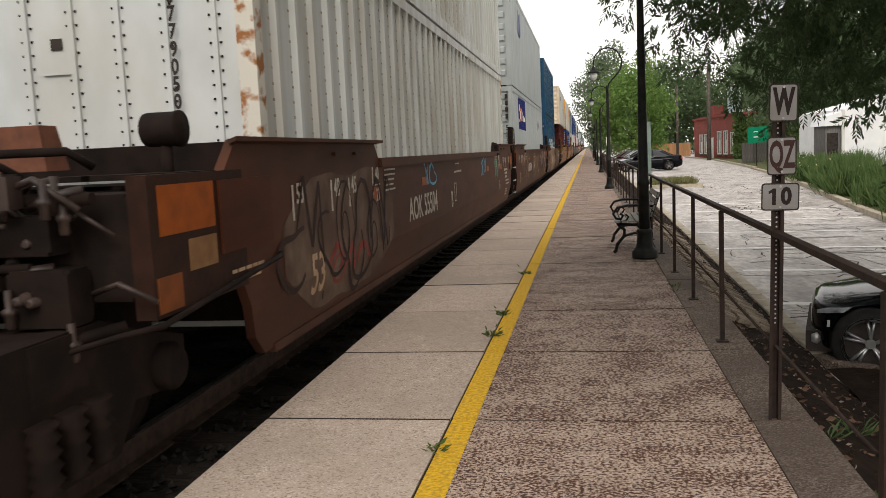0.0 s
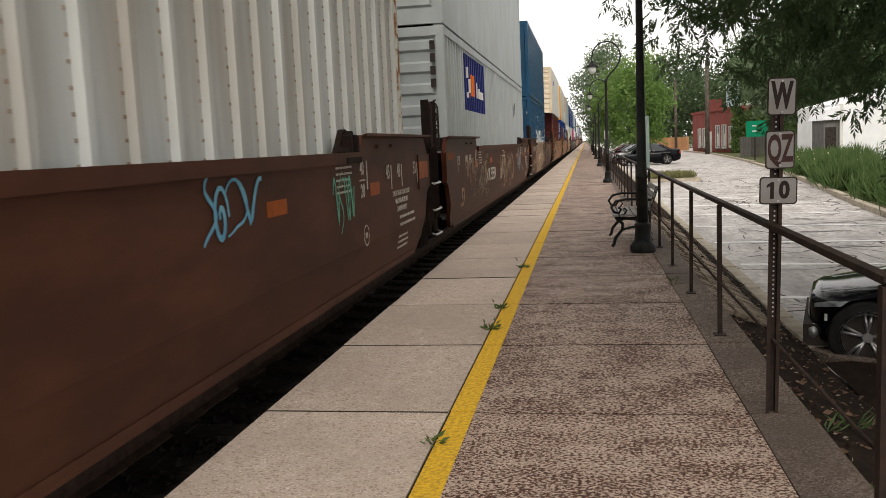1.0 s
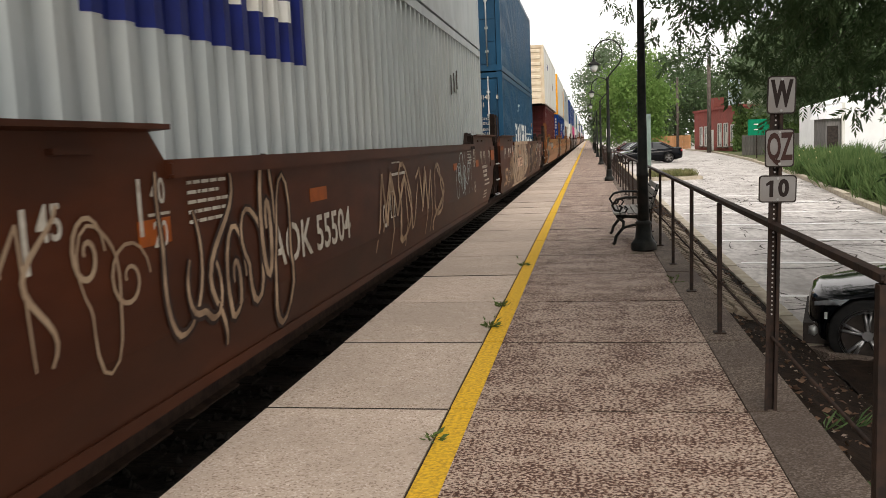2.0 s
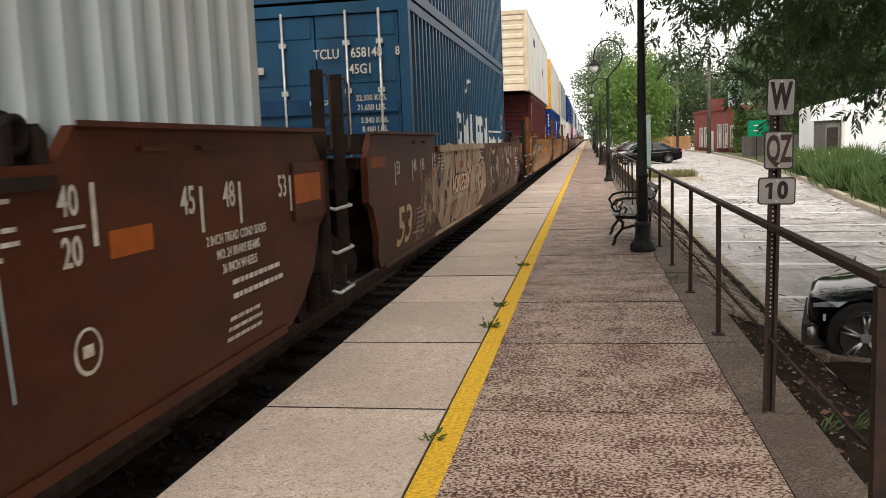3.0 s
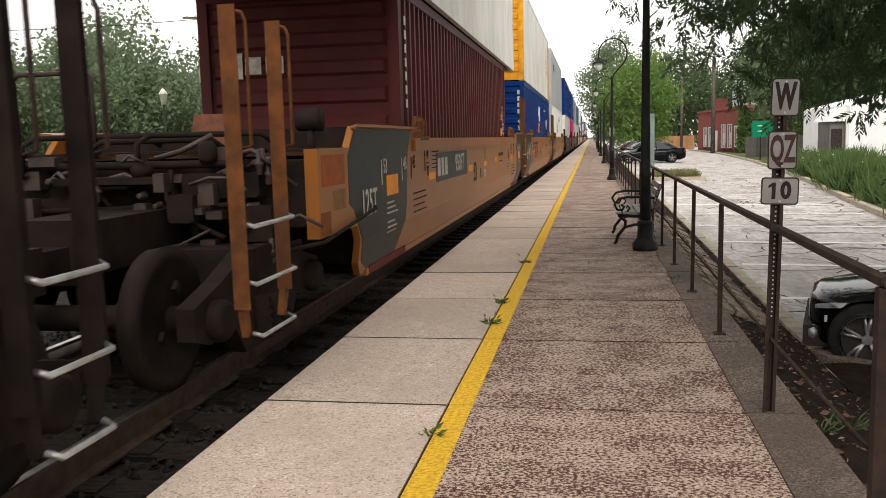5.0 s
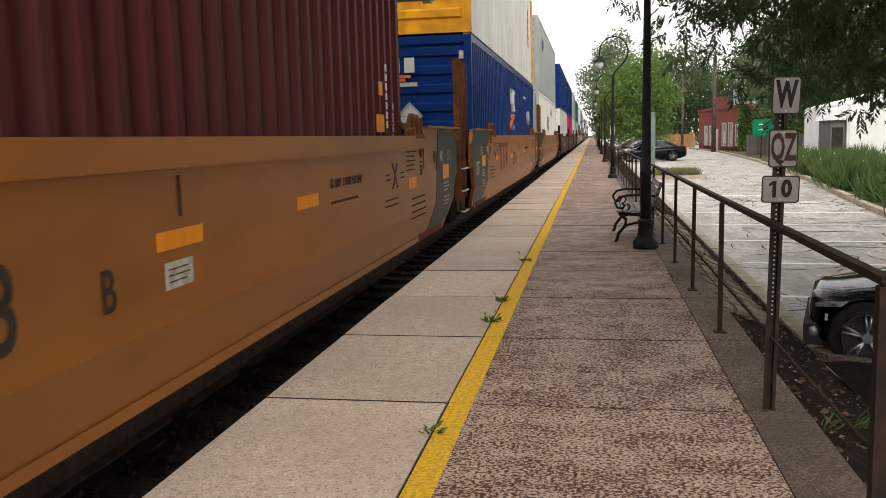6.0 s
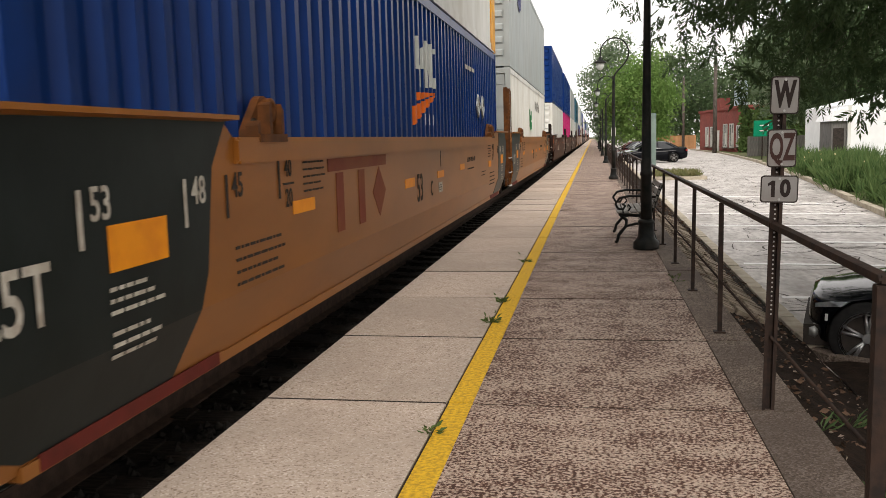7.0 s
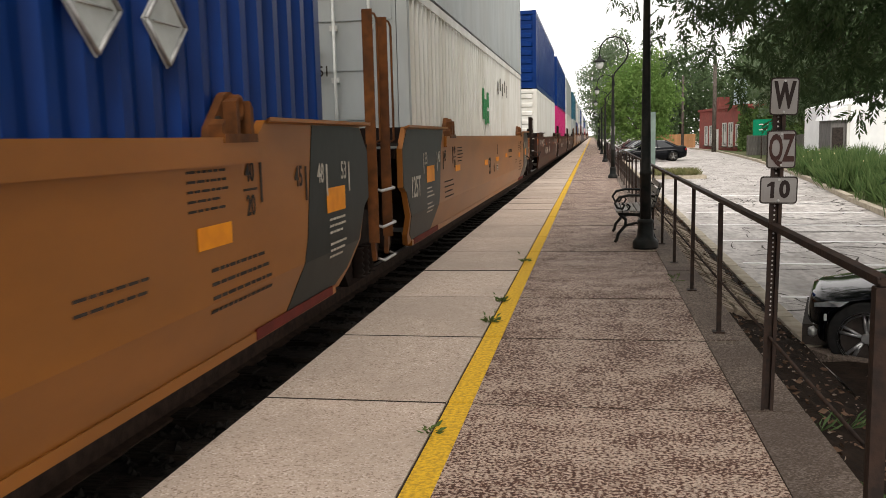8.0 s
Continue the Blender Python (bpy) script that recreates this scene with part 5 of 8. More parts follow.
def drops(car, spots, fill, heart, label):
    """Pointed sprayed drops with a pale heart: (y, z, half width, half height, lean)."""
    bm, bh = bmesh.new(), bmesh.new()
    for y, z, ry, rz, lean in spots:
        for b, f, x in ((bm, 1.0, 1.4082), (bh, 0.42, 1.4092)):
            vs = []
            for k in range(20):
                a = math.tau * k / 20
                s, c = math.sin(a), math.cos(a)
                dy, dz = ry * f * s * (0.55 - 0.45 * c), rz * f * c
                vs.append(b.verts.new((x, y + dy * math.cos(lean) - dz * math.sin(lean), max(0.39, z + dy * math.sin(lean) + dz * math.cos(lean)))))
            b.faces.new(vs)
    for b, m, name in ((bm, fill, "graffiti"), (bh, heart, "graffiti_heart")):
        o = tagged(part(name, b, m, car, label if b is bm else "pale sprayed centre"), kind="stuff")
        bend(o.data, True)


wall_tag(u2, -6.5, -5.4, 0.72, 1.2, GRAFW, 12, 16, 0.02, "cream scribbled tag", big=1.6)
wall_tag(u2, -6.75, -5.5, 0.42, 0.85, GRAFW, 19, 13, 0.02, "cream scribbled tag", big=1.5)
strokes(u2, (((-4.95, 1.5), (-5.25, 1.2), (-5.5, 0.95), (-5.25, 0.75), (-5.6, 0.5), (-5.8, 0.4)), ((-5.1, 1.45), (-4.85, 1.3), (-5.0, 1.05))), 0.05, GRAFD, "dark sprayed outline", 1.4066)
strokes(u2, (((-6.93, 0.82), (-6.5, 0.84)), ((-6.98, 0.56), (-6.6, 0.56)), ((-6.93, 0.82), (-6.98, 0.56))), 0.014, STEN, "thin stencilled frame")
paint_field(u2, -5.75, 0.1, 0.29, 1.6, GRAFP, 13, "pale tan graffiti ground")
bmc = bmesh.new()
plate(bmc, 1.4372, -2.75, 1.505, 5.0, 0.088)
box(bmc, (1.387, -2.75, 1.5515), (0.1, 5.0, 0.003))
part("graffiti_ground", bmc, GRAFP, u2, "pale tan overspray on the top chord")
bmc = bmesh.new()
plate(bmc, 1.3465, -2.75, 0.361, 5.2, 0.055)
part("graffiti_ground", bmc, GRAFP, u2, "pale tan overspray on the bottom chord")
mark(u2, "AOK 55504", -3.17, 0.925, 0.385, BROWN, "brown shadow of the car number", sx=1.0, x=1.4065)
mark(u2, "AOK 55504", -3.23, 0.955, 0.385, BROWN, "brown shadow of the car number", sx=1.0, x=1.4072)
strokes(u2, (((-4.15, 0.85), (-3.75, 0.92), (-3.35, 0.98)), ((-4.1, 1.0), (-3.75, 1.04), (-3.35, 1.1)), ((-3.1, 0.98), (-2.8, 0.9), (-2.4, 1.0)), ((-3.0, 1.08), (-2.6, 0.98), (-2.2, 1.04))), 0.11, BROWN, "bare brown patches behind the car number", 1.4052)
drops(u2, ((-5.15, 1.2, 0.13, 0.24, -0.5), (-4.74, 0.72, 0.17, 0.22, 3.1), (-4.4, 1.12, 0.11, 0.24, -0.8), (-4.05, 0.58, 0.12, 0.2, -0.2), (-3.8, 1.3, 0.09, 0.26, 0.1),
           (-2.45, 1.36, 0.13, 0.17, 2.6), (-2.2, 0.85, 0.08, 0.15, -0.4), (-1.75, 1.35, 0.08, 0.2, 0.2), (-1.4, 0.78, 0.1, 0.16, 0.3), (-0.8, 0.83, 0.17, 0.13, 3.3),
           (-0.55, 1.2, 0.14, 0.16, 1.4), (-5.45, 0.68, 0.1, 0.22, 0.6), (-0.45, 0.5, 0.08, 0.08, 1.0)), GRAFD, GRAFP, "dark sprayed drops with pale centres")
strokes(u2, (((-5.5, 1.45), (-5.3, 1.0), (-5.45, 0.6)), ((-5.05, 1.5), (-5.1, 1.3), (-5.25, 1.05)), ((-3.85, 1.5), (-3.62, 1.42), (-3.42, 1.52)),
             ((-3.25, 1.1), (-3.12, 1.3), (-3.1, 1.53)), ((-2.62, 1.52), (-2.38, 1.38), (-2.56, 1.2), (-2.3, 1.1)), ((-1.95, 1.52), (-1.92, 1.2), (-2.2, 0.95), (-2.45, 0.78), (-2.36, 0.6), (-2.3, 0.45))), 0.045, GRAFD, "thin dark sprayed outlines")
strokes(u2, (((-1.3, 1.5), (-1.38, 1.1), (-1.6, 0.7), (-1.95, 0.45)), ((-1.4, 1.0), (-1.12, 1.12), (-1.12, 0.95), (-1.22, 0.75), (-1.2, 0.48), (-1.02, 0.5), (-0.95, 0.62), (-1.1, 0.56)),
             ((-1.0, 1.5), (-0.95, 1.2), (-0.55, 1.25), (-0.62, 0.92), (-0.95, 0.9), (-1.0, 1.15)), ((-0.3, 1.5), (-0.27, 1.2), (-0.28, 0.85)), ((-0.3, 1.2), (0.02, 1.3), (0.0, 1.1), (0.22, 0.85))), 0.034, GRAFD, "thin dark sprayed outlines")
strokes(u2, (((-4.15, 0.78), (-4.2, 0.6), (-4.0, 0.45)), ((-3.95, 0.66), (-3.75, 0.72), (-3.7, 0.5)), ((-3.3, 0.75), (-3.4, 0.6), (-3.35, 0.5)), ((-4.9, 0.5), (-4.72, 0.6), (-4.65, 0.4)),
             ((-1.7, 1.1), (-1.55, 0.95), (-1.6, 0.6)), ((-2.9, 0.7), (-2.85, 0.55), (-3.0, 0.42))), 0.02, GRAFD, "thin dark sprayed outlines")
strokes(u2, (((-0.5, 0.8), (-0.3, 0.6), (-0.1, 0.75), (0.05, 0.5)), ((0.25, 1.5), (0.4, 1.1), (0.3, 0.6)), ((0.45, 1.45), (0.6, 1.2), (0.5, 0.9), (0.75, 0.6)), ((0.55, 0.95), (0.85, 1.05), (0.8, 0.75), (0.6, 0.8)),
             ((0.7, 1.3), (0.95, 1.35), (0.9, 1.1)), ((0.55, 0.66), (0.98, 0.74), (1.0, 1.05))), 0.03, GRAFP, "faint tan scribbled tag", 1.406)
wall_tag(u2, 2.3, 4.0, 0.45, 1.5, GRAFF, 44, 7, 0.035, "faded sprayed outlines", 1.4055, 1.1)
wall_tag(u2, 0.3, 1.2, 0.4, 1.2, GRAFF, 45, 5, 0.03, "faded sprayed scribble", 1.4055)
paint_field(u2, 1.15, 3.0, 0.42, 1.5, GRAFD, 16, "black sprayed fill", 1.4047)
strokes(u2, (((0.85, 1.2), (1.15, 1.5), (1.45, 1.36), (1.8, 1.38), (2.1, 1.53)), ((1.1, 1.1), (1.18, 0.85), (1.15, 0.45)), ((2.05, 1.1), (2.3, 0.95), (2.3, 1.25), (2.55, 0.95), (2.5, 0.8))), 0.11, GRAFW, "broad cream sprayed waves")
strokes(u2, (((1.4, 1.05), (1.75, 0.95), (1.7, 0.6), (1.6, 0.45)), ((1.3, 0.8), (1.5, 0.72), (1.55, 0.86)), ((2.4, 1.5), (2.55, 1.2), (2.62, 0.6)), ((2.6, 1.5), (2.85, 1.45), (2.9, 1.1), (2.95, 0.75)),
             ((3.1, 1.0), (3.05, 1.4), (3.3, 1.5), (3.35, 1.1), (3.25, 0.6)), ((3.4, 1.2), (3.6, 1.5), (3.75, 1.2), (3.7, 0.8))), 0.045, GRAFW, "cream sprayed outlines")
paint_field(u2, 3.9, 5.75, 0.42, 1.5, GRAFD, 21, "black sprayed fill", 1.4047)
strokes(u2, (((4.15, 1.35), (4.28, 1.52), (4.45, 1.3), (4.5, 1.08)), ((4.78, 1.52), (4.62, 1.22), (4.72, 1.1), (5.1, 1.08), (5.42, 0.94)), ((4.48, 0.45), (4.62, 0.8), (4.95, 0.85), (5.05, 0.6)),
             ((4.12, 0.95), (4.3, 0.65), (4.2, 0.42))), 0.12, GRAFW, "broad cream sprayed strokes")
strokes(u2, (((5.52, 0.75), (5.58, 1.15), (5.74, 1.15), (5.72, 0.9), (5.58, 0.92)), ((3.85, 0.7), (3.9, 1.2), (4.05, 1.45), (4.1, 1.1)), ((4.9, 1.3), (5.0, 1.42), (5.1, 1.3), (5.2, 1.42), (5.35, 1.32)),
             ((2.9, 0.5), (3.4, 0.62), (3.9, 0.5)), ((4.6, 0.95), (4.75, 0.9), (4.85, 0.97)), ((3.2, 0.5), (3.5, 0.8), (3.8, 0.55))), 0.035, GRAFW, "cream sprayed outlines", 1.407)

# tan set
t0, t1 = CARS[4], CARS[5]
sheet(t0, -3.5, 1.22, 2.8, 0.38, GREENP, "dark panel behind the car number", 1.404, "number_panel")
mark(t0, "95097", -2.9, 1.22, 0.36, WHITE, "white italic car number", x=1.4075, sx=0.95, brown=False)
for k in range(3):
    sheet(t0, -4.7 + 0.28 * k, 1.22, 0.2, 0.24, WHITE, "plain white letter block", 1.4065, "logo_block")
fade_red = mat("faded_red_block", (0.17, 0.04, 0.022), (0.19, 0.06, 0.026), 4, 0.6)
for y, w, z, h in ((-3.7, 1.86, 1.39, 0.1), (-4.33, 0.2, 1.09, 0.47), (-3.68, 0.2, 1.09, 0.47)):
    sheet(t1, y, z, w, h, fade_red, "plain faded red logo bar", 1.4045, "logo_block")
bm = bmesh.new()
slab(bm, [(-3.05, 0.86), (-2.8, 1.1), (-3.05, 1.33), (-3.3, 1.1)], 1.402, 1.4045)
part("logo_block", bm, fade_red, t1, "plain faded red diamond")

# silver container end
for k, ch in enumerate("0779050"[::-1]):
    letters("code", ch, 0.135, on_end(0.74, -8.075 - 0.012, 1.5 + 0.113 * k), INK, C0, "black container number", 0.8, 0.03)
motif(C0, -0.11, -8.05, 1.88, 0.26, 0.3, REEFW, "vent_box", "white vent box", True)
motif(C0, -0.11, -8.06, 1.93, 0.085, 0.075, INK, "vent_opening", "black vent opening", True)

# grey container with dark blue panels
motif(C1, -0.32, -8.085, 2.42, 1.72, 0.62, LOGOB, "logo_panel", "dark blue logo panel with pale border", True)
motif(C1, -0.32, -8.083, 2.42, 1.78, 0.68, WHITEC, "logo_border", "", True)
for k, (x, w) in enumerate(((-0.05, 0.2), (0.12, 0.08), (0.26, 0.1), (0.36, 0.06), (0.44, 0.2))):
    motif(C1, x - 0.25, -8.09, 2.4, w * 0.8, 0.14, WHITEC, "logo_block", "plain white logo block", True)
motif(C1, -0.85, -8.09, 2.42, 0.3, 0.2, LOGOO, "logo_block", "plain orange logo block", True)
diamond(C1, -0.32, -8.08, 1.62, 0.24, True)
for k, ch in enumerate("535"):
    letters("code", ch, 0.2, on_end(1.12, -8.092, 1.72 - 0.19 * k), INK, C1, "black container number", 0.8, 0.02)
for k in range(4):
    motif(C1, 1.12, -8.09, 2.62 - 0.19 * k, 0.08, 0.13, INK, "code_block", "black code block", True)
corr_patch(C1, 16.15, 2.59, -5.75, -2.85, 1.72, 2.72, LOGOB, "logo_panel", "dark blue logo panel")
for ya, yb, za, zb, m in ((-5.5, -5.2, 2.3, 2.5, WHITEC), (-5.3, -5.0, 2.05, 2.3, WHITEC), (-5.5, -5.25, 1.95, 2.05, WHITEC), (-4.95, -4.35, 2.0, 2.4, LOGOO), (-4.2, -4.05, 2.0, 2.3, WHITEC), (-3.9, -3.7, 2.0, 2.2, WHITEC), (-3.55, -3.15, 2.0, 2.15, WHITEC)):
    o = corr_patch(C1, 16.15, 2.59, ya, yb, za, zb, m, "logo_block", "plain logo block")
    o.location.x = 0.003
for k in range(3):
    motif(C1, 1.3, 4.2 + 0.3 * k, 2.0 + 0.06 * k, 0.09, 0.3, INK, "code_block", "dark code block")

# steel blue container doors and side
motif(C2, 0.0, -6.12, 1.62, 2.1, 0.2, mat("dark_blue_band", (0.012, 0.045, 0.1), None, 5, 0.5), "door_band", "", True)
motif(C2, 0.0, -6.12, 1.32, 2.1, 0.14, MATS["dark_blue_band"], "door_band", "", True)
for text, x, z, sz in (("TCLU", 0.16, 2.26, 0.17), ("658148", 0.68, 2.26, 0.17), ("8", 1.08, 2.26, 0.15), ("45G1", 0.6, 2.06, 0.17), ("MAX. GROSS", 0.1, 1.66, 0.085), ("32.500 KGS.", 0.72, 1.7, 0.1), ("71.650 LBS.", 0.72, 1.58, 0.1), ("TARE", 0.02, 1.42, 0.085), ("3.840 KGS.", 0.75, 1.42, 0.1), ("8.460 LBS.", 0.75, 1.31, 0.1), ("28.660 KGS.", 0.73, 1.13, 0.1)):
    letters("door_lettering", text, sz, on_end(x, -6.135, z), WHITE, C2, "white stencilled container data", 0.8)
motif(C2, -0.85, -6.135, 2.1, 0.34, 0.09, WHITE, "logo_block", "plain white logo block", True)
for y0, y1, notch in ((-2.3, -1.78, 0.0), (-1.5, -0.8, 0.42), (-0.69, -0.14, -0.2), (0.27, 0.73, 0.0), (0.83, 1.3, 0.0), (1.58, 2.14, 0.42)):
    ym = (y0 + y1) / 2
    if notch > 0:
        # a block with a wedge out of its upper edge
        for ya, yb, ta, tb, za in ((y0, y0 + 0.14, 1.64, 1.6, 1.05), (y0 + 0.14, ym, 1.6, 1.64 - notch, 1.05), (ym, y1 - 0.14, 1.64 - notch, 1.6, 1.05), (y1 - 0.14, y1, 1.6, 1.64, 1.05)):
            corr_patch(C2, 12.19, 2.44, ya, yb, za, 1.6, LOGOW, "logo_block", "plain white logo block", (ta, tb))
    elif notch < 0:
        # a block that narrows upwards
        for ya, yb, ta, tb in ((y0, y0 + 0.17, 1.1, 1.62), (y0 + 0.17, y1 - 0.17, 1.63, 1.63), (y1 - 0.17, y1, 1.62, 1.1)):
            corr_patch(C2, 12.19, 2.44, ya, yb, 1.05, 1.6, LOGOW, "logo_block", "plain white logo block", (ta, tb))
    else:
        # a block with its corners cut and a notch in its far edge
        for ya, yb, za, ta, tb in ((y0, y0 + 0.08, (1.1, 1.05), 1.58, 1.63), (y0 + 0.08, y0 + 0.2, 1.05, 1.63, 1.63), (y0 + 0.2, y1 - 0.16, 1.05, 1.16, 1.16), (y0 + 0.2, y1 - 0.16, 1.52, 1.63, 1.63),
                                   (y1 - 0.16, y1, (1.05, 1.08), 1.3, 1.3), (y1 - 0.16, y1, 1.44, 1.63, 1.6)):
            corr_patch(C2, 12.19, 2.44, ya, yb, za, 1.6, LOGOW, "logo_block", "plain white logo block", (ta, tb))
for ya, yb, za, ta, tb in ((-1.05, -0.85, (1.95, 2.12), 2.0, 2.2), (-0.85, -0.65, (2.12, 2.2), 2.2, 2.28), (-0.65, -0.3, (2.2, 2.22), 2.28, 2.25)):
    corr_patch(C2, 12.19, 2.44, ya, yb, za, 2.2, LOGOW, "logo_swoosh", "white curved logo stroke", (ta, tb))
for ya, yb, za, zb in ((2.4, 5.3, 1.31, 1.35), (2.4, 2.44, 1.0, 1.35), (5.26, 5.3, 1.0, 1.35)):
    corr_patch(C2, 12.19, 2.44, ya, yb, za, zb, LOGOW, "logo_frame", "thin white frame")
for k in range(9):
    corr_patch(C2, 12.19, 2.44, 2.5 + 0.31 * k, 2.73 + 0.31 * k, 1.0, 1.15 + 0.06 * (k % 3 == 0), LOGOW, "logo_block", "plain white logo block")
for k, ch in enumerate("6581488"):
    letters("code", ch, 0.115, on_side(1.2165, 5.12, 1.86 - 0.105 * k), LOGOW, C2, "white container number", 0.9)
motif(C2, 1.2165, 5.43, 1.7, 0.11, 0.14, AMBER, "warning_label", "yellow warning label")
motif(C2, 1.2165, 5.43, 1.44, 0.12, 0.16, LOGOW, "data_label", "white data label")
motif(C2, 1.2165, 5.4, 1.08, 0.2, 0.14, AMBER, "warning_label", "yellow warning label")

# maroon container
for k, (x, w) in enumerate(((-0.75, 0.14), (-0.55, 0.2), (-0.28, 0.22))):
    motif(C3, x, -6.1, 2.02, w, 0.2 + 0.1 * (k == 0), WHITE, "logo_block", "plain white logo block", True)
for k, ch in enumerate("45G1"):
    letters("code", ch, 0.125, on_side(1.2165, 5.74, 1.44 - 0.115 * k), LOGOW, C3, "white size code", 0.9)
for k in range(7):
    motif(C3, 1.2165, 5.45, 1.85 - 0.1 * k, 0.07, 0.075, LOGOW, "code_block", "white code block")
    motif(C3, 1.222, -5.75, 2.5 - 0.16 * k, 0.07, 0.1, LOGOW, "code_block", "white code block")
motif(C3, 1.2165, 5.15, 1.26, 0.32, 0.18, AMBER, "warning_label", "yellow warning label")
motif(C3, 1.2165, 5.2, 1.62, 0.15, 0.14, AMBER, "warning_label", "yellow warning label")
diamond(C3U, -0.9, -8.08, 0.42, 0.2, True)
motif(C3U, -0.2, -8.08, 0.5, 0.1, 0.1, AMBER, "data_label", "small yellow label", True)
motif(C3U, 0.3, -8.08, 0.45, 0.14, 0.14, LOGOR, "data_label", "small dark label", True)
for k, (y, z) in enumerate(((-4.5, 2.1), (-4.2, 2.05), (-3.9, 2.1), (2, 1.4), (2.3, 1.3))):
    motif(C3U, 1.298, y, z, 0.2, 0.3, LOGOB if k < 3 else INK, "code_block", "dark logo block")

# royal blue container
for x, w in ((-0.4, 0.26), (-0.1, 0.24), (0.18, 0.22)):
    motif(C4, x, -8.09, 2.4, w * 0.85, 0.26, LOGOW, "logo_block", "plain white logo block", True)
for z, w in ((2.2, 0.7), (2.14, 0.5), (2.09, 0.3)):
    motif(C4, -0.15, -8.092, z, w, 0.05, LOGOO, "logo_wedge", "plain orange logo block", True)
motif(C4, 0.12, -8.09, 2.06, 0.4, 0.07, WHITE, "logo_block", "plain white logo block", True)
diamond(C4, -0.48, -8.08, 1.5, 0.25, True)
diamond(C4, 0.16, -8.08, 1.5, 0.25, True)
for k, ch in enumerate("45"):
    letters("code", ch, 0.2, on_end(1.12, -8.092, 1.62 - 0.2 * k), WHITE, C4, "white container number", 0.8)
for k in range(4):
    motif(C4, 1.12, -8.09, 2.55 - 0.2 * k, 0.08, 0.14, WHITE, "code_block", "white code block", True)
for ya, yb, za, ta, tb in ((-0.55, -0.4, (2.0, 1.95), 2.36, 2.36), (-0.4, -0.2, (1.74, 1.74), 2.0, 2.1), (-0.2, -0.02, 1.98, 2.2, 2.36), (0.02, 0.14, 1.76, 2.36, 2.36), (0.14, 0.32, (2.0, 1.76), 2.34, 2.3),
                           (0.38, 0.5, 1.78, 2.34, 2.36), (0.5, 0.72, 1.78, 1.92, 1.92), (0.5, 0.72, 2.24, 2.36, 2.3)):
    corr_patch(C4, 16.15, 2.59, ya, yb, za, 2.3, LOGOW, "logo_block", "plain white logo block", (ta, tb))
corr_patch(C4, 16.15, 2.59, -0.73, 0.69, (1.27, 1.66), 1.7, LOGOO, "logo_wedge", "plain orange logo wedge", (1.5, 1.69))
corr_patch(C4, 16.15, 2.59, -0.6, 0.69, (1.56, 1.7), 1.7, LOGOO, "logo_wedge", "plain orange logo wedge", (1.67, 1.72))
for k in range(6):
    corr_patch(C4, 16.15, 2.59, -0.12 + 0.135 * k, -0.03 + 0.135 * k, 1.28, 1.42, LOGOW, "logo_block", "plain white logo block")
diamond(C4, 1.295, 4.95, 1.69, 0.22, False)
diamond(C4, 1.295, 5.58, 1.69, 0.22, False)
for k in range(3):
    motif(C4, 1.298, 3.6 + 0.4 * k, 2.3, 0.3, 0.07, WHITE, "code_block", "white code block")
for k in range(5):
    motif(C4U, 1.297, 5.9, 1.2 + 0.25 * k, 0.5 - 0.08 * abs(k - 2), 0.2, LOGOO, "logo_block", "plain orange logo block")
bm = bmesh.new()
box(bm, (1.29, 7.7, 1.45), (0.02, 0.7, 2.86))
part("end_band", bm, OCHRE, C4U, "yellow painted end band")

# white container with green logo
for y, z, w, h in ((-1.1, 1.75, 0.28, 0.6), (-0.75, 1.6, 0.3, 0.5), (-0.4, 1.85, 0.3, 0.3), (-0.35, 1.5, 0.3, 0.25)):
    motif(C5, 1.298, y, z, w, h, LOGOG, "logo_block", "plain green logo block")
for k in range(5):
    motif(C5, 1.298, 1.6 + 0.5 * k, 2.2 + 0.1 * (k % 2), 0.1, 0.28, INK, "code_block", "dark code block")
letters("code", "668051", 0.17, on_end(0.15, -8.13, 1.9), INK, C5, "black container number", 0.85)
motif(C5, 0.05, -8.12, 2.12, 0.4, 0.13, INK, "code_block", "black code block", True)
for k, (y, z) in enumerate(((-5.2, 2.1), (-4.8, 2.0), (-4.4, 2.1))):
    motif(C5U, 1.298, y, z, 0.34, 0.4, LOGOB, "logo_block", "plain blue logo block")
    motif(C1U, 1.298, y + 0.3, z + 0.1, 0.4, 0.7, LOGOB if k == 1 else mat("faded_blue_logo", (0.25, 0.28, 0.38), None, 5, 0.6), "logo_block", "plain faded blue logo block")


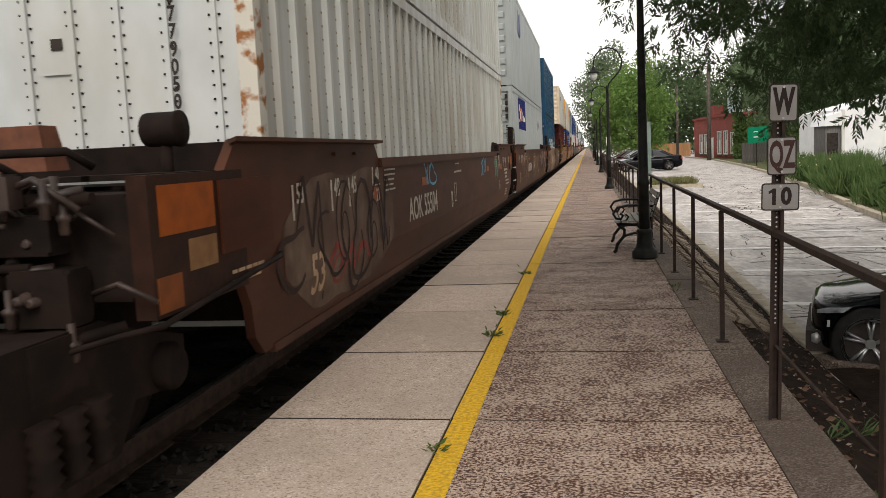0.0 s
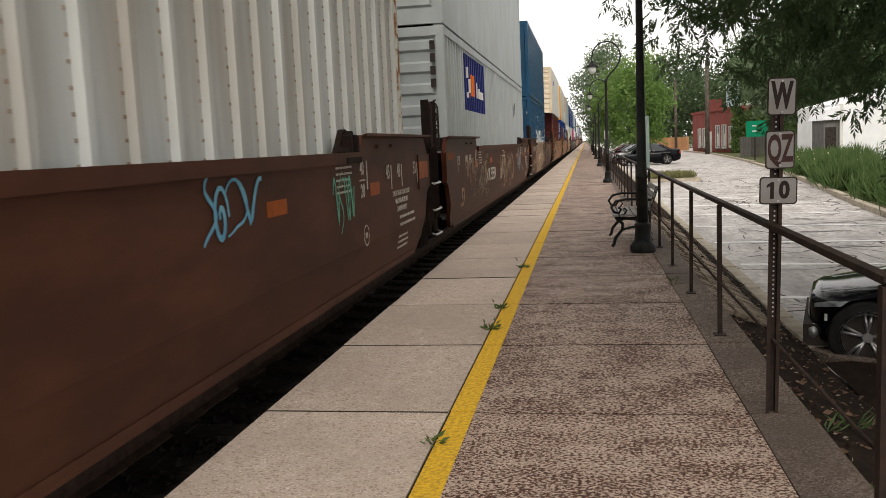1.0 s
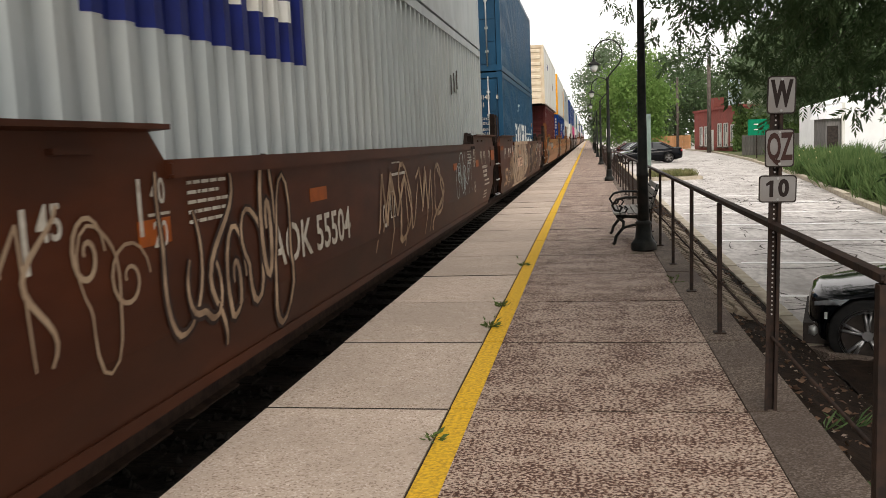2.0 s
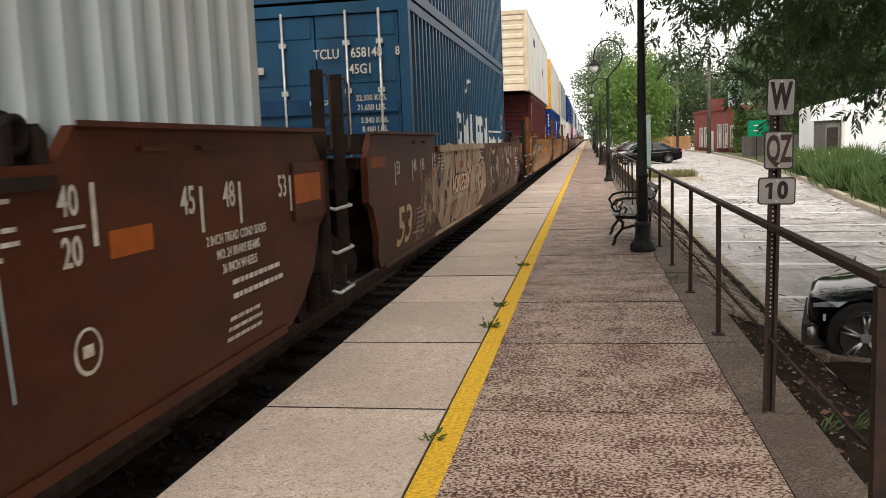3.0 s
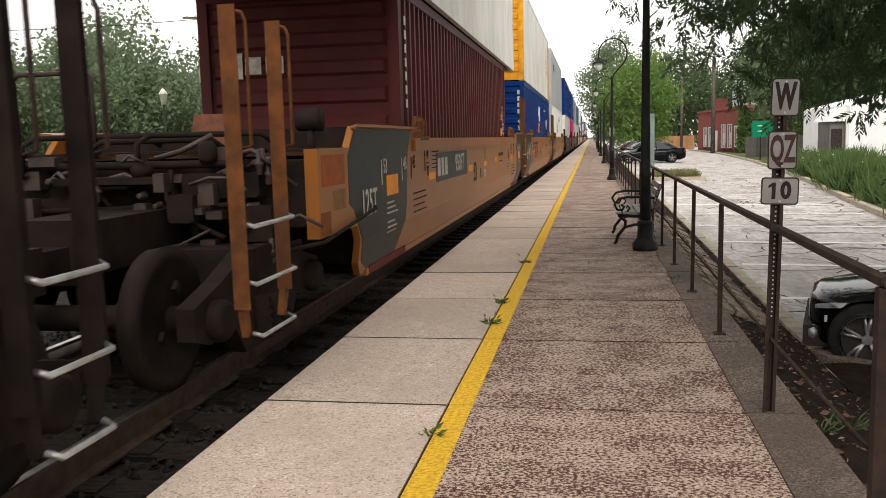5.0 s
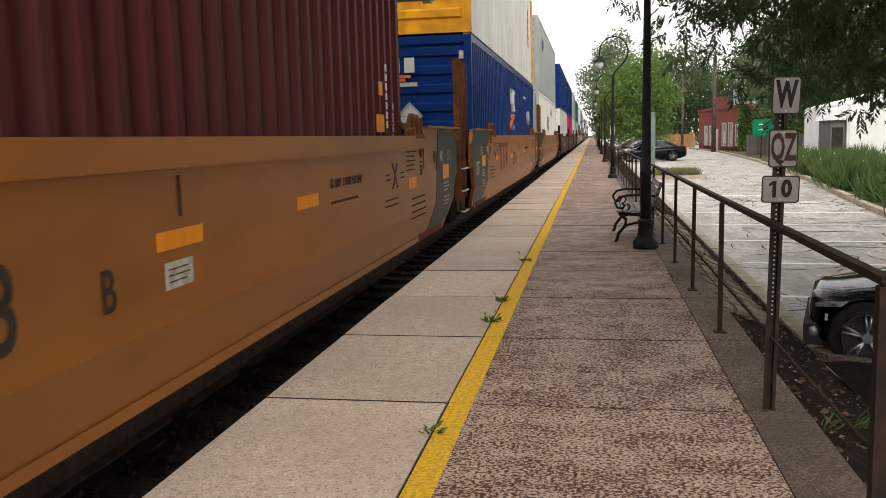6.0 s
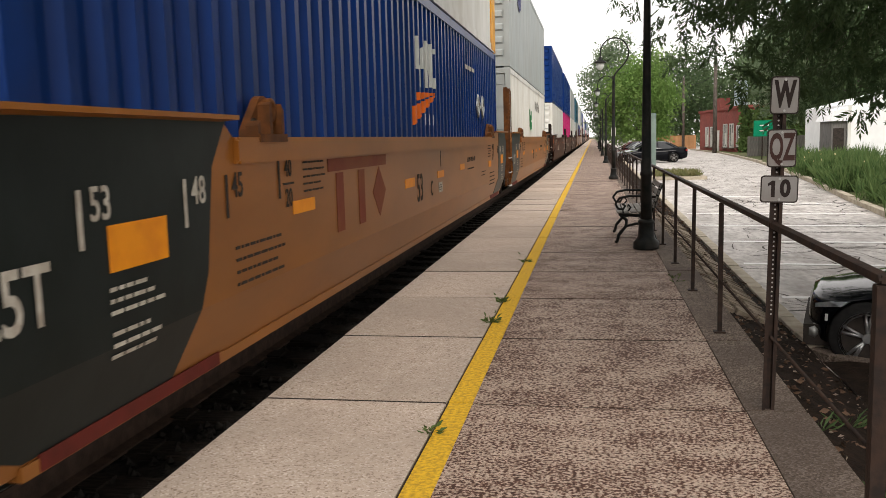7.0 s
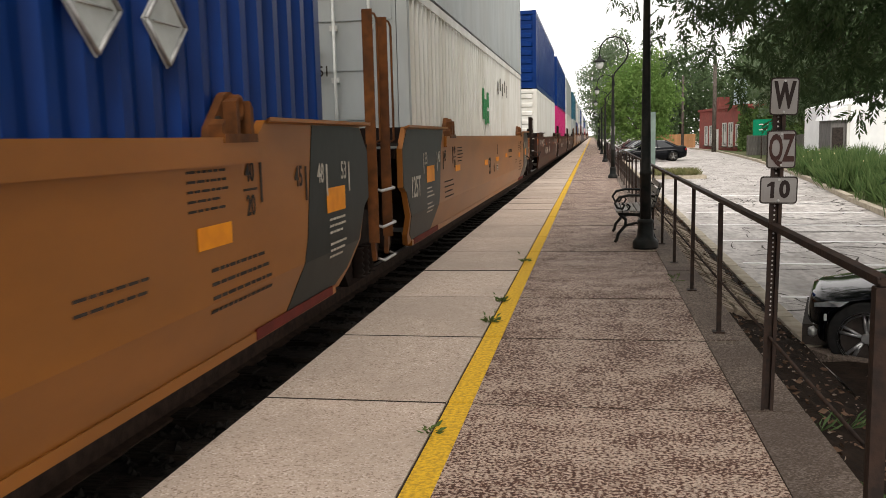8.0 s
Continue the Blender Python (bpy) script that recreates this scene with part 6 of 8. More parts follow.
# ---- things on the platform ----
def railing():
    r = thing("railing", pose(1.855, 0, 0), "brown painted pipe railing along the platform edge", "railing")
    ys = [3.09] + [6.83 + 1.86 * i for i in range(0, 31)]
    bm = bmesh.new()
    box(bm, (0, 0, 0.51), (0.034, 0.034, 1.03))
    bmesh.ops.bevel(bm, geom=bm.edges, offset=0.004, segments=1)
    post = None
    for y in ys[1:]:
        if post is None:
            post = part("post", bm, RUSTP, r)
            post.location = (0, y, 0)
            me = post.data
        else:
            o = part("post", me, RUSTP, r)
            o.location = (0, y, 0)
            o.rotation_euler = (random.uniform(-.008, .008), random.uniform(-.01, .01), 0)
    bm = bmesh.new()
    box(bm, (0, 3.09, 0.43), (0.052, 0.052, 1.2))
    bmesh.ops.bevel(bm, geom=bm.edges, offset=0.006, segments=2)
    part("end_post", bm, RUSTP, r)
    bm = bmesh.new()
    box(bm, (0, 0, 0.009), (0.09, 0.09, 0.014))
    me = None
    for y in ys:
        o = part("foot_plate", bm if me is None else me, RUSTP, r)
        me = o.data
        o.location = (0, y, 0)
    bm = bmesh.new()
    box(bm, (0, (3.09 + ys[-1]) / 2, 1.05), (0.044, ys[-1] - 3.09 + 0.05, 0.03))
    bmesh.ops.bevel(bm, geom=bm.edges, offset=0.01, segments=2)
    part("top_rail", bm, RUSTP, r)
    bm = bmesh.new()
    tube(bm, [(0.0, 3.2, 0.42), (0.0, ys[-1], 0.44)], 0.0085, 8)
    part("lower_rail", bm, RUSTP, r)


def sign_post():
    sp = thing("whistle_sign", pose(1.846, 4.9, 0, 0, 0.9, 0), "dark perforated steel post with three dull white railway signs", "sign")
    bm = bmesh.new()
    for sx in (-1, 1):
        box(bm, (sx * 0.018, 0, 0.91), (0.006, 0.03, 1.82))
        box(bm, (sx * 0.027, -0.013, 0.91), (0.013, 0.004, 1.82))
    box(bm, (0, 0.014, 0.91), (0.037, 0.004, 1.82))
    post = part("post", bm, RUSTP, sp)
    # Punched holes drawn as pale discs, the daylight behind put into their colour.
    hole = bmesh.new()
    lathe(hole, (0, 0.0115, 0), [(0.0052, -0.0006), (0.0052, 0.0006)], 8, "y")
    me = None
    for i in range(48):
        z = 0.55 + 0.0254 * i
        o = part("hole", hole if me is None else me, mat("painted_daylight_hole", (0.5, 0.48, 0.46), (0.4, 0.38, 0.36), 9, 0.8), post)
        me = o.data
        o.location = (0, 0, z)
    for text, w, h, z, dx, rz in (("W", 0.148, 0.2, 1.75, 0.02, 2), ("QZ", 0.15, 0.205, 1.468, 0.015, -1.5), ("10", 0.196, 0.148, 1.248, 0.01, 1)):
        def plate_bm(w, h, t, rad):
            bm = bmesh.new()
            pts = []
            for cx, cz, a0 in ((w / 2 - rad, h / 2 - rad, 0), (-w / 2 + rad, h / 2 - rad, 90), (-w / 2 + rad, -h / 2 + rad, 180), (w / 2 - rad, -h / 2 + rad, 270)):
                for k in range(5):
                    a = radians(a0 + 22.5 * k)
                    pts.append((cx + rad * math.cos(a), cz + rad * math.sin(a)))
            f = [bm.verts.new((x, -t / 2, y)) for x, y in pts]
            g = [bm.verts.new((x, t / 2, y)) for x, y in pts]
            bm.faces.new(f)
            bm.faces.new(g[::-1])
            n = len(pts)
            for i in range(n):
                bm.faces.new((f[i], g[i], g[(i + 1) % n], f[(i + 1) % n]))
            return bm
        o = part("sign_border", plate_bm(w, h, 0.003, 0.018), INK, sp, "black-edged sign plate")
        o.location, o.rotation_euler = (dx, -0.022, z), (0, radians(rz * 0.4), radians(rz))
        i = part("sign_face", plate_bm(w - 0.014, h - 0.014, 0.002, 0.014), SIGNW, o, "dull white sign face")
        i.location = (0, -0.0025, 0)
        k = {"W": (0.19, 0.52), "QZ": (0.2, 0.44), "10": (0.125, 0.85)}[text]
        t = letters("lettering", text if text != "10" else "0", k[0], Euler((radians(90), 0, 0)).to_matrix().to_4x4() @ pose(0.03 if text == "10" else 0, 0, 0.0048), mat("sign_black" if text != "QZ" else "sign_faded", (0.03, 0.022, 0.02) if text != "QZ" else (0.06, 0.032, 0.028), None, 20, 0.6), o, "black " + text + " lettering", k[1], 0.045 if text != "QZ" else 0.03)
        if text == "10":
            bm = bmesh.new()
            slab(bm, [(-0.008, -0.044), (0.012, -0.044), (0.012, 0.046), (-0.004, 0.046), (-0.026, 0.03), (-0.026, 0.016), (-0.008, 0.024)], 0.0, 0.001)
            one = part("lettering", bm, MATS["sign_black"], o, "black numeral one")
            one.location, one.rotation_euler = (-0.035, -0.0046, 0), (0, 0, radians(-90))
        for z2 in (-h / 2 + 0.018, h / 2 - 0.018):
            bm = bmesh.new()
            lathe(bm, (0, -0.005, z2), [(0.006, -0.004), (0.007, 0.0), (0.007, 0.004)], 8, "y")
            part("bolt", bm, STEEL, o)


def street_lamp():
    lp = thing("platform_lamp", pose(1.6, 12.0, 0), "black iron platform lamp with looped crook and hanging glass shade", "street lamp", "lamps along the platform")
    bm = bmesh.new()
    lathe(bm, (0, 0, 0), [(0.17, 0), (0.175, 0.02), (0.175, 0.09), (0.15, 0.12), (0.125, 0.15), (0.115, 0.17), (0.1, 0.34), (0.112, 0.36), (0.112, 0.385), (0.085, 0.41)], 16)
    part("base", bm, BLACK, lp)
    bm = bmesh.new()
    lathe(bm, (0, 0, 0), [(0.078, 0.4), (0.07, 1.0), (0.085, 1.02), (0.085, 1.05), (0.068, 1.07), (0.056, 2.2), (0.044, 3.58), (0.052, 3.6), (0.052, 3.66), (0.034, 3.7)], 16)
    part("pole", bm, BLACK, lp)
    bm = bmesh.new()
    pts = [(0, 0, 3.5), (0, 0, 3.75), (0.06, 0, 3.98), (0.26, 0, 4.2)]
    for k in range(0, 13):
        a = radians(-42 + 18.5 * k)
        pts.append((0.03 + 0.5 * math.cos(a), 0, 4.71 + 0.53 * math.sin(a)))
    pts.append((-0.47, 0, 4.55))
    tube(bm, pts, 0.03, 8, 0.022)
    part("crook", bm, BLACK, lp).location.z = -0.22
    bm = bmesh.new()
    lathe(bm, (-0.47, 0, 0), [(0.03, 4.6), (0.06, 4.57), (0.07, 4.5), (0.2, 4.42), (0.22, 4.38), (0.21, 4.375), (0.05, 4.4)], 16)
    part("shade", bm, BLACK, lp).location.z = -0.22
    bm = bmesh.new()
    lathe(bm, (-0.47, 0, 0), [(0.12, 4.38), (0.14, 4.3), (0.12, 4.2), (0.06, 4.14), (0.01, 4.12)], 14)
    part("glass_globe", bm, mat("frosted_glass", (0.6, 0.62, 0.6), (0.55, 0.57, 0.55), 5, 0.25), lp, "frosted glass globe").location.z = -0.22
    for i in range(1, 7):
        copy_thing(lp, pose(1.6 + 0.012 * i, 12.0 + 19.6 * i, 0))


def bench():
    b = thing("bench", pose(1.5, 13.4, 0), "park bench with grey slats and black scrolled iron ends", "bench")
    for sy in (-0.72, 0.72):
        bm = bmesh.new()
        def bar(pts, r=0.019):
            tube(bm, [(x, sy, z) for x, z in pts], r, 8)
        bar([(-0.30, 0.0), (-0.27, 0.03), (-0.25, 0.12), (-0.15, 0.24), (-0.14, 0.33), (-0.22, 0.4), (-0.24, 0.44)], 0.024)
        bar([(0.32, 0.0), (0.28, 0.03), (0.24, 0.14), (0.12, 0.26), (0.16, 0.36), (0.22, 0.42)], 0.024)
        bar([(-0.15, 0.24), (0.0, 0.28), (0.12, 0.26)])
        bar([(-0.25, 0.42), (0.0, 0.4), (0.2, 0.42), (0.27, 0.6), (0.36, 0.86)], 0.024)
        sc = [(0.3, 0.66), (0.1, 0.68), (-0.1, 0.685), (-0.24, 0.655), (-0.3, 0.57), (-0.26, 0.5), (-0.19, 0.49), (-0.16, 0.54), (-0.2, 0.57)]
        bar(sc)
        bar([(-0.24, 0.44), (-0.12, 0.46), (-0.08, 0.52), (-0.12, 0.56)], 0.014)
        part("iron_end", bm, BLACK, b, "black scrolled cast-iron end")
    sl = mat("grey_bench_slat", (0.3, 0.29, 0.27), (0.22, 0.21, 0.19), 8, 0.8, 0, 0.3, 40, stretch=(4, 0.6, 4), rand=0.1)
    for i in range(5):
        bm = bmesh.new()
        box(bm, (-0.24 + 0.1 * i, 0, 0.45), (0.08, 1.56, 0.025))
        bmesh.ops.bevel(bm, geom=bm.edges, offset=0.005, segments=1)
        part("seat_slat", bm, sl, b)
    for i in range(4):
        bm = bmesh.new()
        x, z = 0.245 + 0.032 * i, 0.55 + 0.09 * i
        v = box(bm, (0, 0, 0), (0.022, 1.56, 0.075))
        o = part("back_slat", bm, sl, b)
        o.location, o.rotation_euler = (x, 0, z), (0, radians(19), 0)


def leaf_mesh(name, pts, dirs, size, ratio, material, rng, fold=0.0):
    """Many small pointed leaves at pts; their long axes along dirs."""
    n = len(pts)
    d = dirs / np.linalg.norm(dirs, axis=1)[:, None]
    up = rng.normal(size=(n, 3))
    side = np.cross(d, up)
    side /= np.linalg.norm(side, axis=1)[:, None]
    ln = size * rng.uniform(0.7, 1.3, n)[:, None]
    a, c = pts, pts + d * ln
    m = pts + d * ln * 0.45
    nrm = np.cross(d, side) * fold * ln
    b, e = m + side * ln * ratio / 2 + nrm, m - side * ln * ratio / 2 + nrm
    vs = np.stack([a, b, c, e], 1).reshape(-1, 3)
    k = np.arange(n) * 4
    fs = np.stack([k, k + 1, k + 2, k + 3], 1)
    me = bpy.data.meshes.new(name)
    me.from_pydata(vs.tolist(), [], fs.tolist())
    me.materials.append(material)
    return me


def crown_points(rng, c, r, clumps, per, spread, shell=0.55):
    """Leaf points in uneven clumps that fill an ellipsoid, thicker near its skin."""
    u = rng.normal(size=(clumps, 3))
    u /= np.linalg.norm(u, axis=1)[:, None]
    lump = 1 + 0.22 * np.sin(u[:, 0] * 5 + c[0]) * np.cos(u[:, 1] * 4 + c[1]) + 0.15 * np.sin(u[:, 2] * 7 + 1)
    rad = (shell + (1 - shell) * rng.random(clumps) ** 0.6) * lump
    cen = np.array(c) + u * rad[:, None] * np.array(r)
    p = np.repeat(cen, per, 0) + rng.normal(size=(clumps * per, 3)) * spread
    return cen, p


def tree(base, trunk_h, c, r, material, label, seed, clumps=420, per=26, leaf=0.28, trunk_r=0.2, limbs=9, spread=0.45):
    rng = np.random.default_rng(seed)
    t = thing("tree", pose(*base), label, "tree", "trees")
    cl = (c[0] - base[0], c[1] - base[1], c[2] - base[2])
    bm = bmesh.new()
    top = (cl[0] * 0.6, cl[1] * 0.6, cl[2])
    tube(bm, [(0, 0, -0.1), (0.03, 0.02, trunk_h * 0.5), (top[0] * 0.4, top[1] * 0.4, trunk_h), top], trunk_r, 9, trunk_r * 0.3)
    part("trunk", bm, BARK, t)
    cen, p = crown_points(rng, cl, r, clumps, per, spread)
    for k in range(limbs):
        q = cen[rng.integers(len(cen))]
        bm = bmesh.new()
        s = np.array((top[0] * 0.5, top[1] * 0.5, trunk_h + (cl[2] - trunk_h) * rng.random() * 0.8))
        mid = (s + q) / 2 + np.array((0, 0, 0.4))
        tube(bm, [tuple(s), tuple(mid), tuple(q)], trunk_r * 0.4, 6, 0.02)
        part("limb", bm, BARK, t)
    d = rng.normal(size=p.shape) + np.array((0, 0, -0.3))
    part("crown", leaf_mesh("crown", p, d, leaf, 0.55, material, rng, 0.1), material, t)
    return t


def near_ash(base, c, r, seed, twigs):
    """An ash over the lot, the second one unseen: drooping twigs with feathered leaves."""
    rng = np.random.default_rng(seed)
    t = thing("ash_tree", pose(*base), "tall ash tree with dark narrow leaves, the nearer of two added unseen for shade", "tree", "trees")
    b0 = np.array(base)
    bm = bmesh.new()
    top = np.array(c) - b0
    tube(bm, [(0, 0, -0.15), (0.02, 0, 1.2), tuple(top * (0.35, 0.35, 0.5)), tuple(top * (0.9, 0.9, 1.1))], 0.3, 12, 0.1)
    part("trunk", bm, BARK, t)
    u = rng.normal(size=(twigs, 3))
    u /= np.linalg.norm(u, axis=1)[:, None]
    rad = (0.35 + 0.65 * rng.random(twigs) ** 0.55) * (1 + 0.16 * np.sin(6 * u[:, 0] + 2) * np.cos(5 * u[:, 1]) + 0.12 * np.sin(9 * u[:, 1] + 4 * u[:, 2]))
    tips = np.array(c) - b0 + u * rad[:, None] * np.array(r)
    tips[:, 2] -= rng.random(twigs) ** 2 * 0.5
    limb_ends = tips[rng.choice(twigs, 26, replace=False)]
    for q in limb_ends:
        bm = bmesh.new()
        s = top * (0.5, 0.5, rng.uniform(0.55, 0.95))
        m = (s + q) / 2 + np.array((0, 0, 0.35))
        tube(bm, [tuple(s), tuple(m), tuple(q)], 0.055, 6, 0.008)
        part("limb", bm, BARK, t)
    tw = bmesh.new()
    pts, dirs = [], []
    for tip in tips:
        out = tip - (top * 0.8)
        out /= np.linalg.norm(out) + 1e-6
        ax = out * 0.6 + rng.normal(size=3) * 0.45 + np.array((0, 0, -0.45))
        ax /= np.linalg.norm(ax)
        root = tip - ax * 0.55
        for k in range(7):
            o = root + ax * (0.1 + 0.075 * k)
            rdir = ax * 0.5 + rng.normal(size=3) * 0.6 + np.array((0, 0, -0.35))
            rdir /= np.linalg.norm(rdir)
            sd = np.cross(rdir, rng.normal(size=3))
            sd /= np.linalg.norm(sd)
            for j in range(4):
                q = o + rdir * (0.05 + 0.05 * j)
                for sg in (-1, 1):
                    pts.append(q)
                    dirs.append(rdir * 0.75 + sd * sg * 0.8 + np.array((0, 0, -0.25)))
            pts.append(o + rdir * 0.23)
            dirs.append(rdir)
    part("crown", leaf_mesh("crown", np.array(pts), np.array(dirs), 0.105, 0.3, ASHLEAF, rng, 0.06), ASHLEAF, t)
    vs, fs = [], []
    for tip in tips:
        out = tip - top * 0.8
        out /= np.linalg.norm(out) + 1e-6
        a, b = tip - out * 0.8 + np.array((0, 0, 0.2)), tip
        w = np.cross(out, (0, 0, 1.0)) * 0.005
        h = np.array((0, 0, 0.005))
        i = len(vs)
        vs += [tuple(a + w), tuple(a - w), tuple(a + h), tuple(b)]
        fs += [(i, i + 1, i + 3), (i + 1, i + 2, i + 3), (i + 2, i, i + 3)]
    tagged(part("twig_growth", pydata("twig_growth", vs, fs, BARK), BARK, t), kind="stuff")
    return t


def weed(x, y, r, seed, n=26):
    rng = np.random.default_rng(seed)
    a = rng.random(n) * 2 * math.pi
    d = np.stack([np.cos(a), np.sin(a), rng.uniform(0.15, 1.1, n)], 1)
    p = rng.normal(size=(n, 3)) * (0.012, 0.012, 0.0) + np.abs(rng.normal(size=(n, 1))) * d * 0.03
    me = leaf_mesh("weed", p, d, r, 0.34, mat("weed_green", (0.07, 0.11, 0.03), (0.11, 0.14, 0.05), 8, 0.6), rng, 0.12)
    ob = new("weed", me)
    ob.location = (x, y, 0.0)
    tagged(ob, "small green weed growing in the platform joint", "weed", "weeds in the joint")


railing()
sign_post()
street_lamp()
bench()
for k, (x, y, r, n) in enumerate(((0.02, 4.33, 0.05, 14), (0.015, 7.1, 0.06, 34), (0.02, 8.02, 0.055, 30), (0.035, 10.65, 0.06, 16), (1.735, 9.2, 0.05, 12), (1.74, 9.5, 0.045, 10))):
    weed(x, y, r, 40 + k, n)
near_ash((6.9, 12.0, -0.55), (5.5, 11.6, 5.05), (4.3, 4.4, 3.5), 5, 2400)
# Unseen second crown, added overhead to shade the bed, kerb and aggregate.
near_ash((7.6, 4.2, -0.5), (4.7, 4.8, 6.6), (4.4, 5.6, 2.9), 6, 3600)
tree((5.2, 82, -0.3), 2.2, (5.2, 82, 4.8), (3.4, 3.2, 3.6), LEAF2, "broad young tree with bright green leaves", 11, 500, 26, 0.3)
tree((3.4, 112, -0.3), 4, (3.4, 112, 7.2), (3.4, 3.4, 5.8), LEAF3, "tall grey-green tree beyond the platform", 12, 500, 26, 0.36, 0.3)
tree((14, 135, -0.3), 4, (14, 135, 7), (7, 5, 6.5), LEAF, "large dark tree behind the shops", 13, 600, 24, 0.5, 0.35, spread=0.7)
tree((26, 125, -0.3), 4, (26, 125, 8), (8, 5, 8), LEAF, "large dark tree behind the shops", 14, 600, 24, 0.5, 0.35, spread=0.7)
tree((22, 88, -0.3), 4, (22, 88, 6.5), (6, 5, 6), LEAF, "dark tree behind the ivy wall", 15, 500, 24, 0.45, 0.3, spread=0.6)
tree((15.5, 62, -0.4), 3, (15.5, 62, 6.0), (3.6, 3.4, 3.6), LEAF3, "tree with pale trunk beside the fence", 16, 420, 24, 0.32, 0.28)
tree((17.5, 59, -0.4), 3, (17.5, 59, 6.5), (3.6, 3.4, 4), LEAF, "tree with grey trunk beside the fence", 17, 420, 24, 0.32, 0.3)
tree((8.5, 400, -0.3), 4, (8.5, 400, 6), (5.5, 4, 7), LEAF, "distant dark tree at the line's end", 18, 300, 20, 0.8, 0.3, spread=0.9)
tree((-31.5, 54, -0.3), 2.5, (-31.5, 54, 4.6), (6.0, 5, 4.9), LEAF3, "broad green tree beyond the railway", 21, 700, 26, 0.34, 0.3, spread=0.55)
tree((-39, 50, -0.3), 2.5, (-39, 50, 4.2), (5, 5, 4.2), LEAF3, "broad green tree beyond the railway", 22, 500, 26, 0.34, 0.3, spread=0.55)
tree((-28, 64, -0.3), 2.5, (-28, 64, 4.2), (5, 4, 4.8), LEAF3, "broad green tree beyond the railway", 23, 500, 26, 0.34, 0.3, spread=0.55)
tree((-19.6, 57, -0.3), 2.5, (-19.6, 57, 4.7), (3.9, 3.6, 4.4), LEAF2, "leafy bright green tree beyond the railway", 24, 500, 26, 0.3, 0.25)
tree((-15, 84, -0.3), 3, (-15, 84, 5), (5, 5, 5), LEAF3, "broad green tree beyond the railway", 25, 400, 24, 0.4, 0.3, spread=0.6)
tree((-48, 75, -0.3), 3, (-48, 75, 5), (9, 6, 6), LEAF, "large dark tree beyond the railway", 26, 500, 24, 0.5, 0.3, spread=0.7)
tree((-60, 60, -0.3), 3, (-60, 60, 5), (10, 6, 6), LEAF, "large dark tree beyond the railway", 27, 500, 24, 0.5, 0.3, spread=0.7)


# ---- cars on the lot ----
def sedan(m, paint, label):
    """A four-door car, its nose at -x, its wheels on z = 0."""
    car = thing("sedan", m, label, "car", "cars on the lot")
    glass = mat("dark_car_glass", (0.01, 0.012, 0.014), (0.012, 0.014, 0.016), 3, 0.08, spec=0.8)
    # stations along the length: x, half width, sill, belt, hood or deck height, crown of the top
    st = [(-2.3, 0.42, 0.36, 0.5, 0.62), (-2.24, 0.62, 0.26, 0.6, 0.73), (-2.1, 0.78, 0.22, 0.66, 0.8), (-1.8, 0.885, 0.2, 0.7, 0.86), (-1.3, 0.9, 0.19, 0.74, 0.93), (-0.85, 0.905, 0.19, 0.78, 0.97), (0.0, 0.91, 0.19, 0.8, 0.96), (1.0, 0.91, 0.19, 0.82, 0.97), (1.6, 0.9, 0.2, 0.84, 1.0), (2.05, 0.86, 0.24, 0.82, 1.02), (2.28, 0.76, 0.3, 0.74, 0.98), (2.36, 0.6, 0.36, 0.66, 0.86)]
    st = [((x + 1.45) * 0.6 - 1.45 if x < -1.45 else x, w, z0, zb, zt - (0.06 if x < -2.2 else 0.11 if x < -2.0 else 0.15 if x < -1.2 else 0.1 if x < -0.8 else 0)) for x, w, z0, zb, zt in st]
    st = [(x, w, z0, min(zb, zt - 0.06), zt) for x, w, z0, zb, zt in st]
    bm = bmesh.new()
    rings = []
    for x, w, z0, zb, zt in st:
        half = [(0, z0), (w * 0.86, z0), (w * 0.97, z0 + 0.06), (w, (z0 + zb) * 0.5), (w * 0.985, zb - 0.05), (w * 0.95, zb), (w * 0.86, zt - 0.03), (w * 0.6, zt), (0, zt + 0.025)]
        full = half + [(-y, z) for y, z in half[-2:0:-1]]
        rings.append([bm.verts.new((x, y, z)) for y, z in full])
    for a, b in zip(rings, rings[1:]):
        k = len(a)
        for i in range(k):
            bm.faces.new((a[i], a[(i + 1) % k], b[(i + 1) % k], b[i])).smooth = True
    bm.faces.new(rings[0][::-1])
    bm.faces.new(rings[-1])
    bmesh.ops.recalc_face_normals(bm, faces=bm.faces)
    me = bpy.data.meshes.new("body")
    bm.to_mesh(me)
    bm.free()
    # cut the wheel arches
    src = bpy.data.objects.new("body_source", me)
    scene.collection.objects.link(src)
    cuts = []
    for wx in (-1.45, 1.42):
        cb = bmesh.new()
        lathe(cb, (wx, 0, 0.33), [(0.352, -1.2), (0.352, 1.2)], 28, "y")
        bmesh.ops.recalc_face_normals(cb, faces=cb.faces)
        cm = bpy.data.meshes.new("arch")
        cb.to_mesh(cm)
        cb.free()
        co = bpy.data.objects.new("arch", cm)
        scene.collection.objects.link(co)
        md = src.modifiers.new("cut", "BOOLEAN")
        md.operation, md.object, md.solver = "DIFFERENCE", co, "EXACT"
        cuts.append(co)
    dg = bpy.context.evaluated_depsgraph_get()
    cut = bpy.data.meshes.new_from_object(src.evaluated_get(dg))
    for o in (src, *cuts):
        bpy.data.objects.remove(o)
    cut.materials.clear()
    cut.materials.append(paint)
    body = part("body", cut, paint, car)
    bm = bmesh.new()
    box(bm, (0, 0, 0.3), (4.0, 1.45, 0.2))
    part("underbody", bm, INK, car)
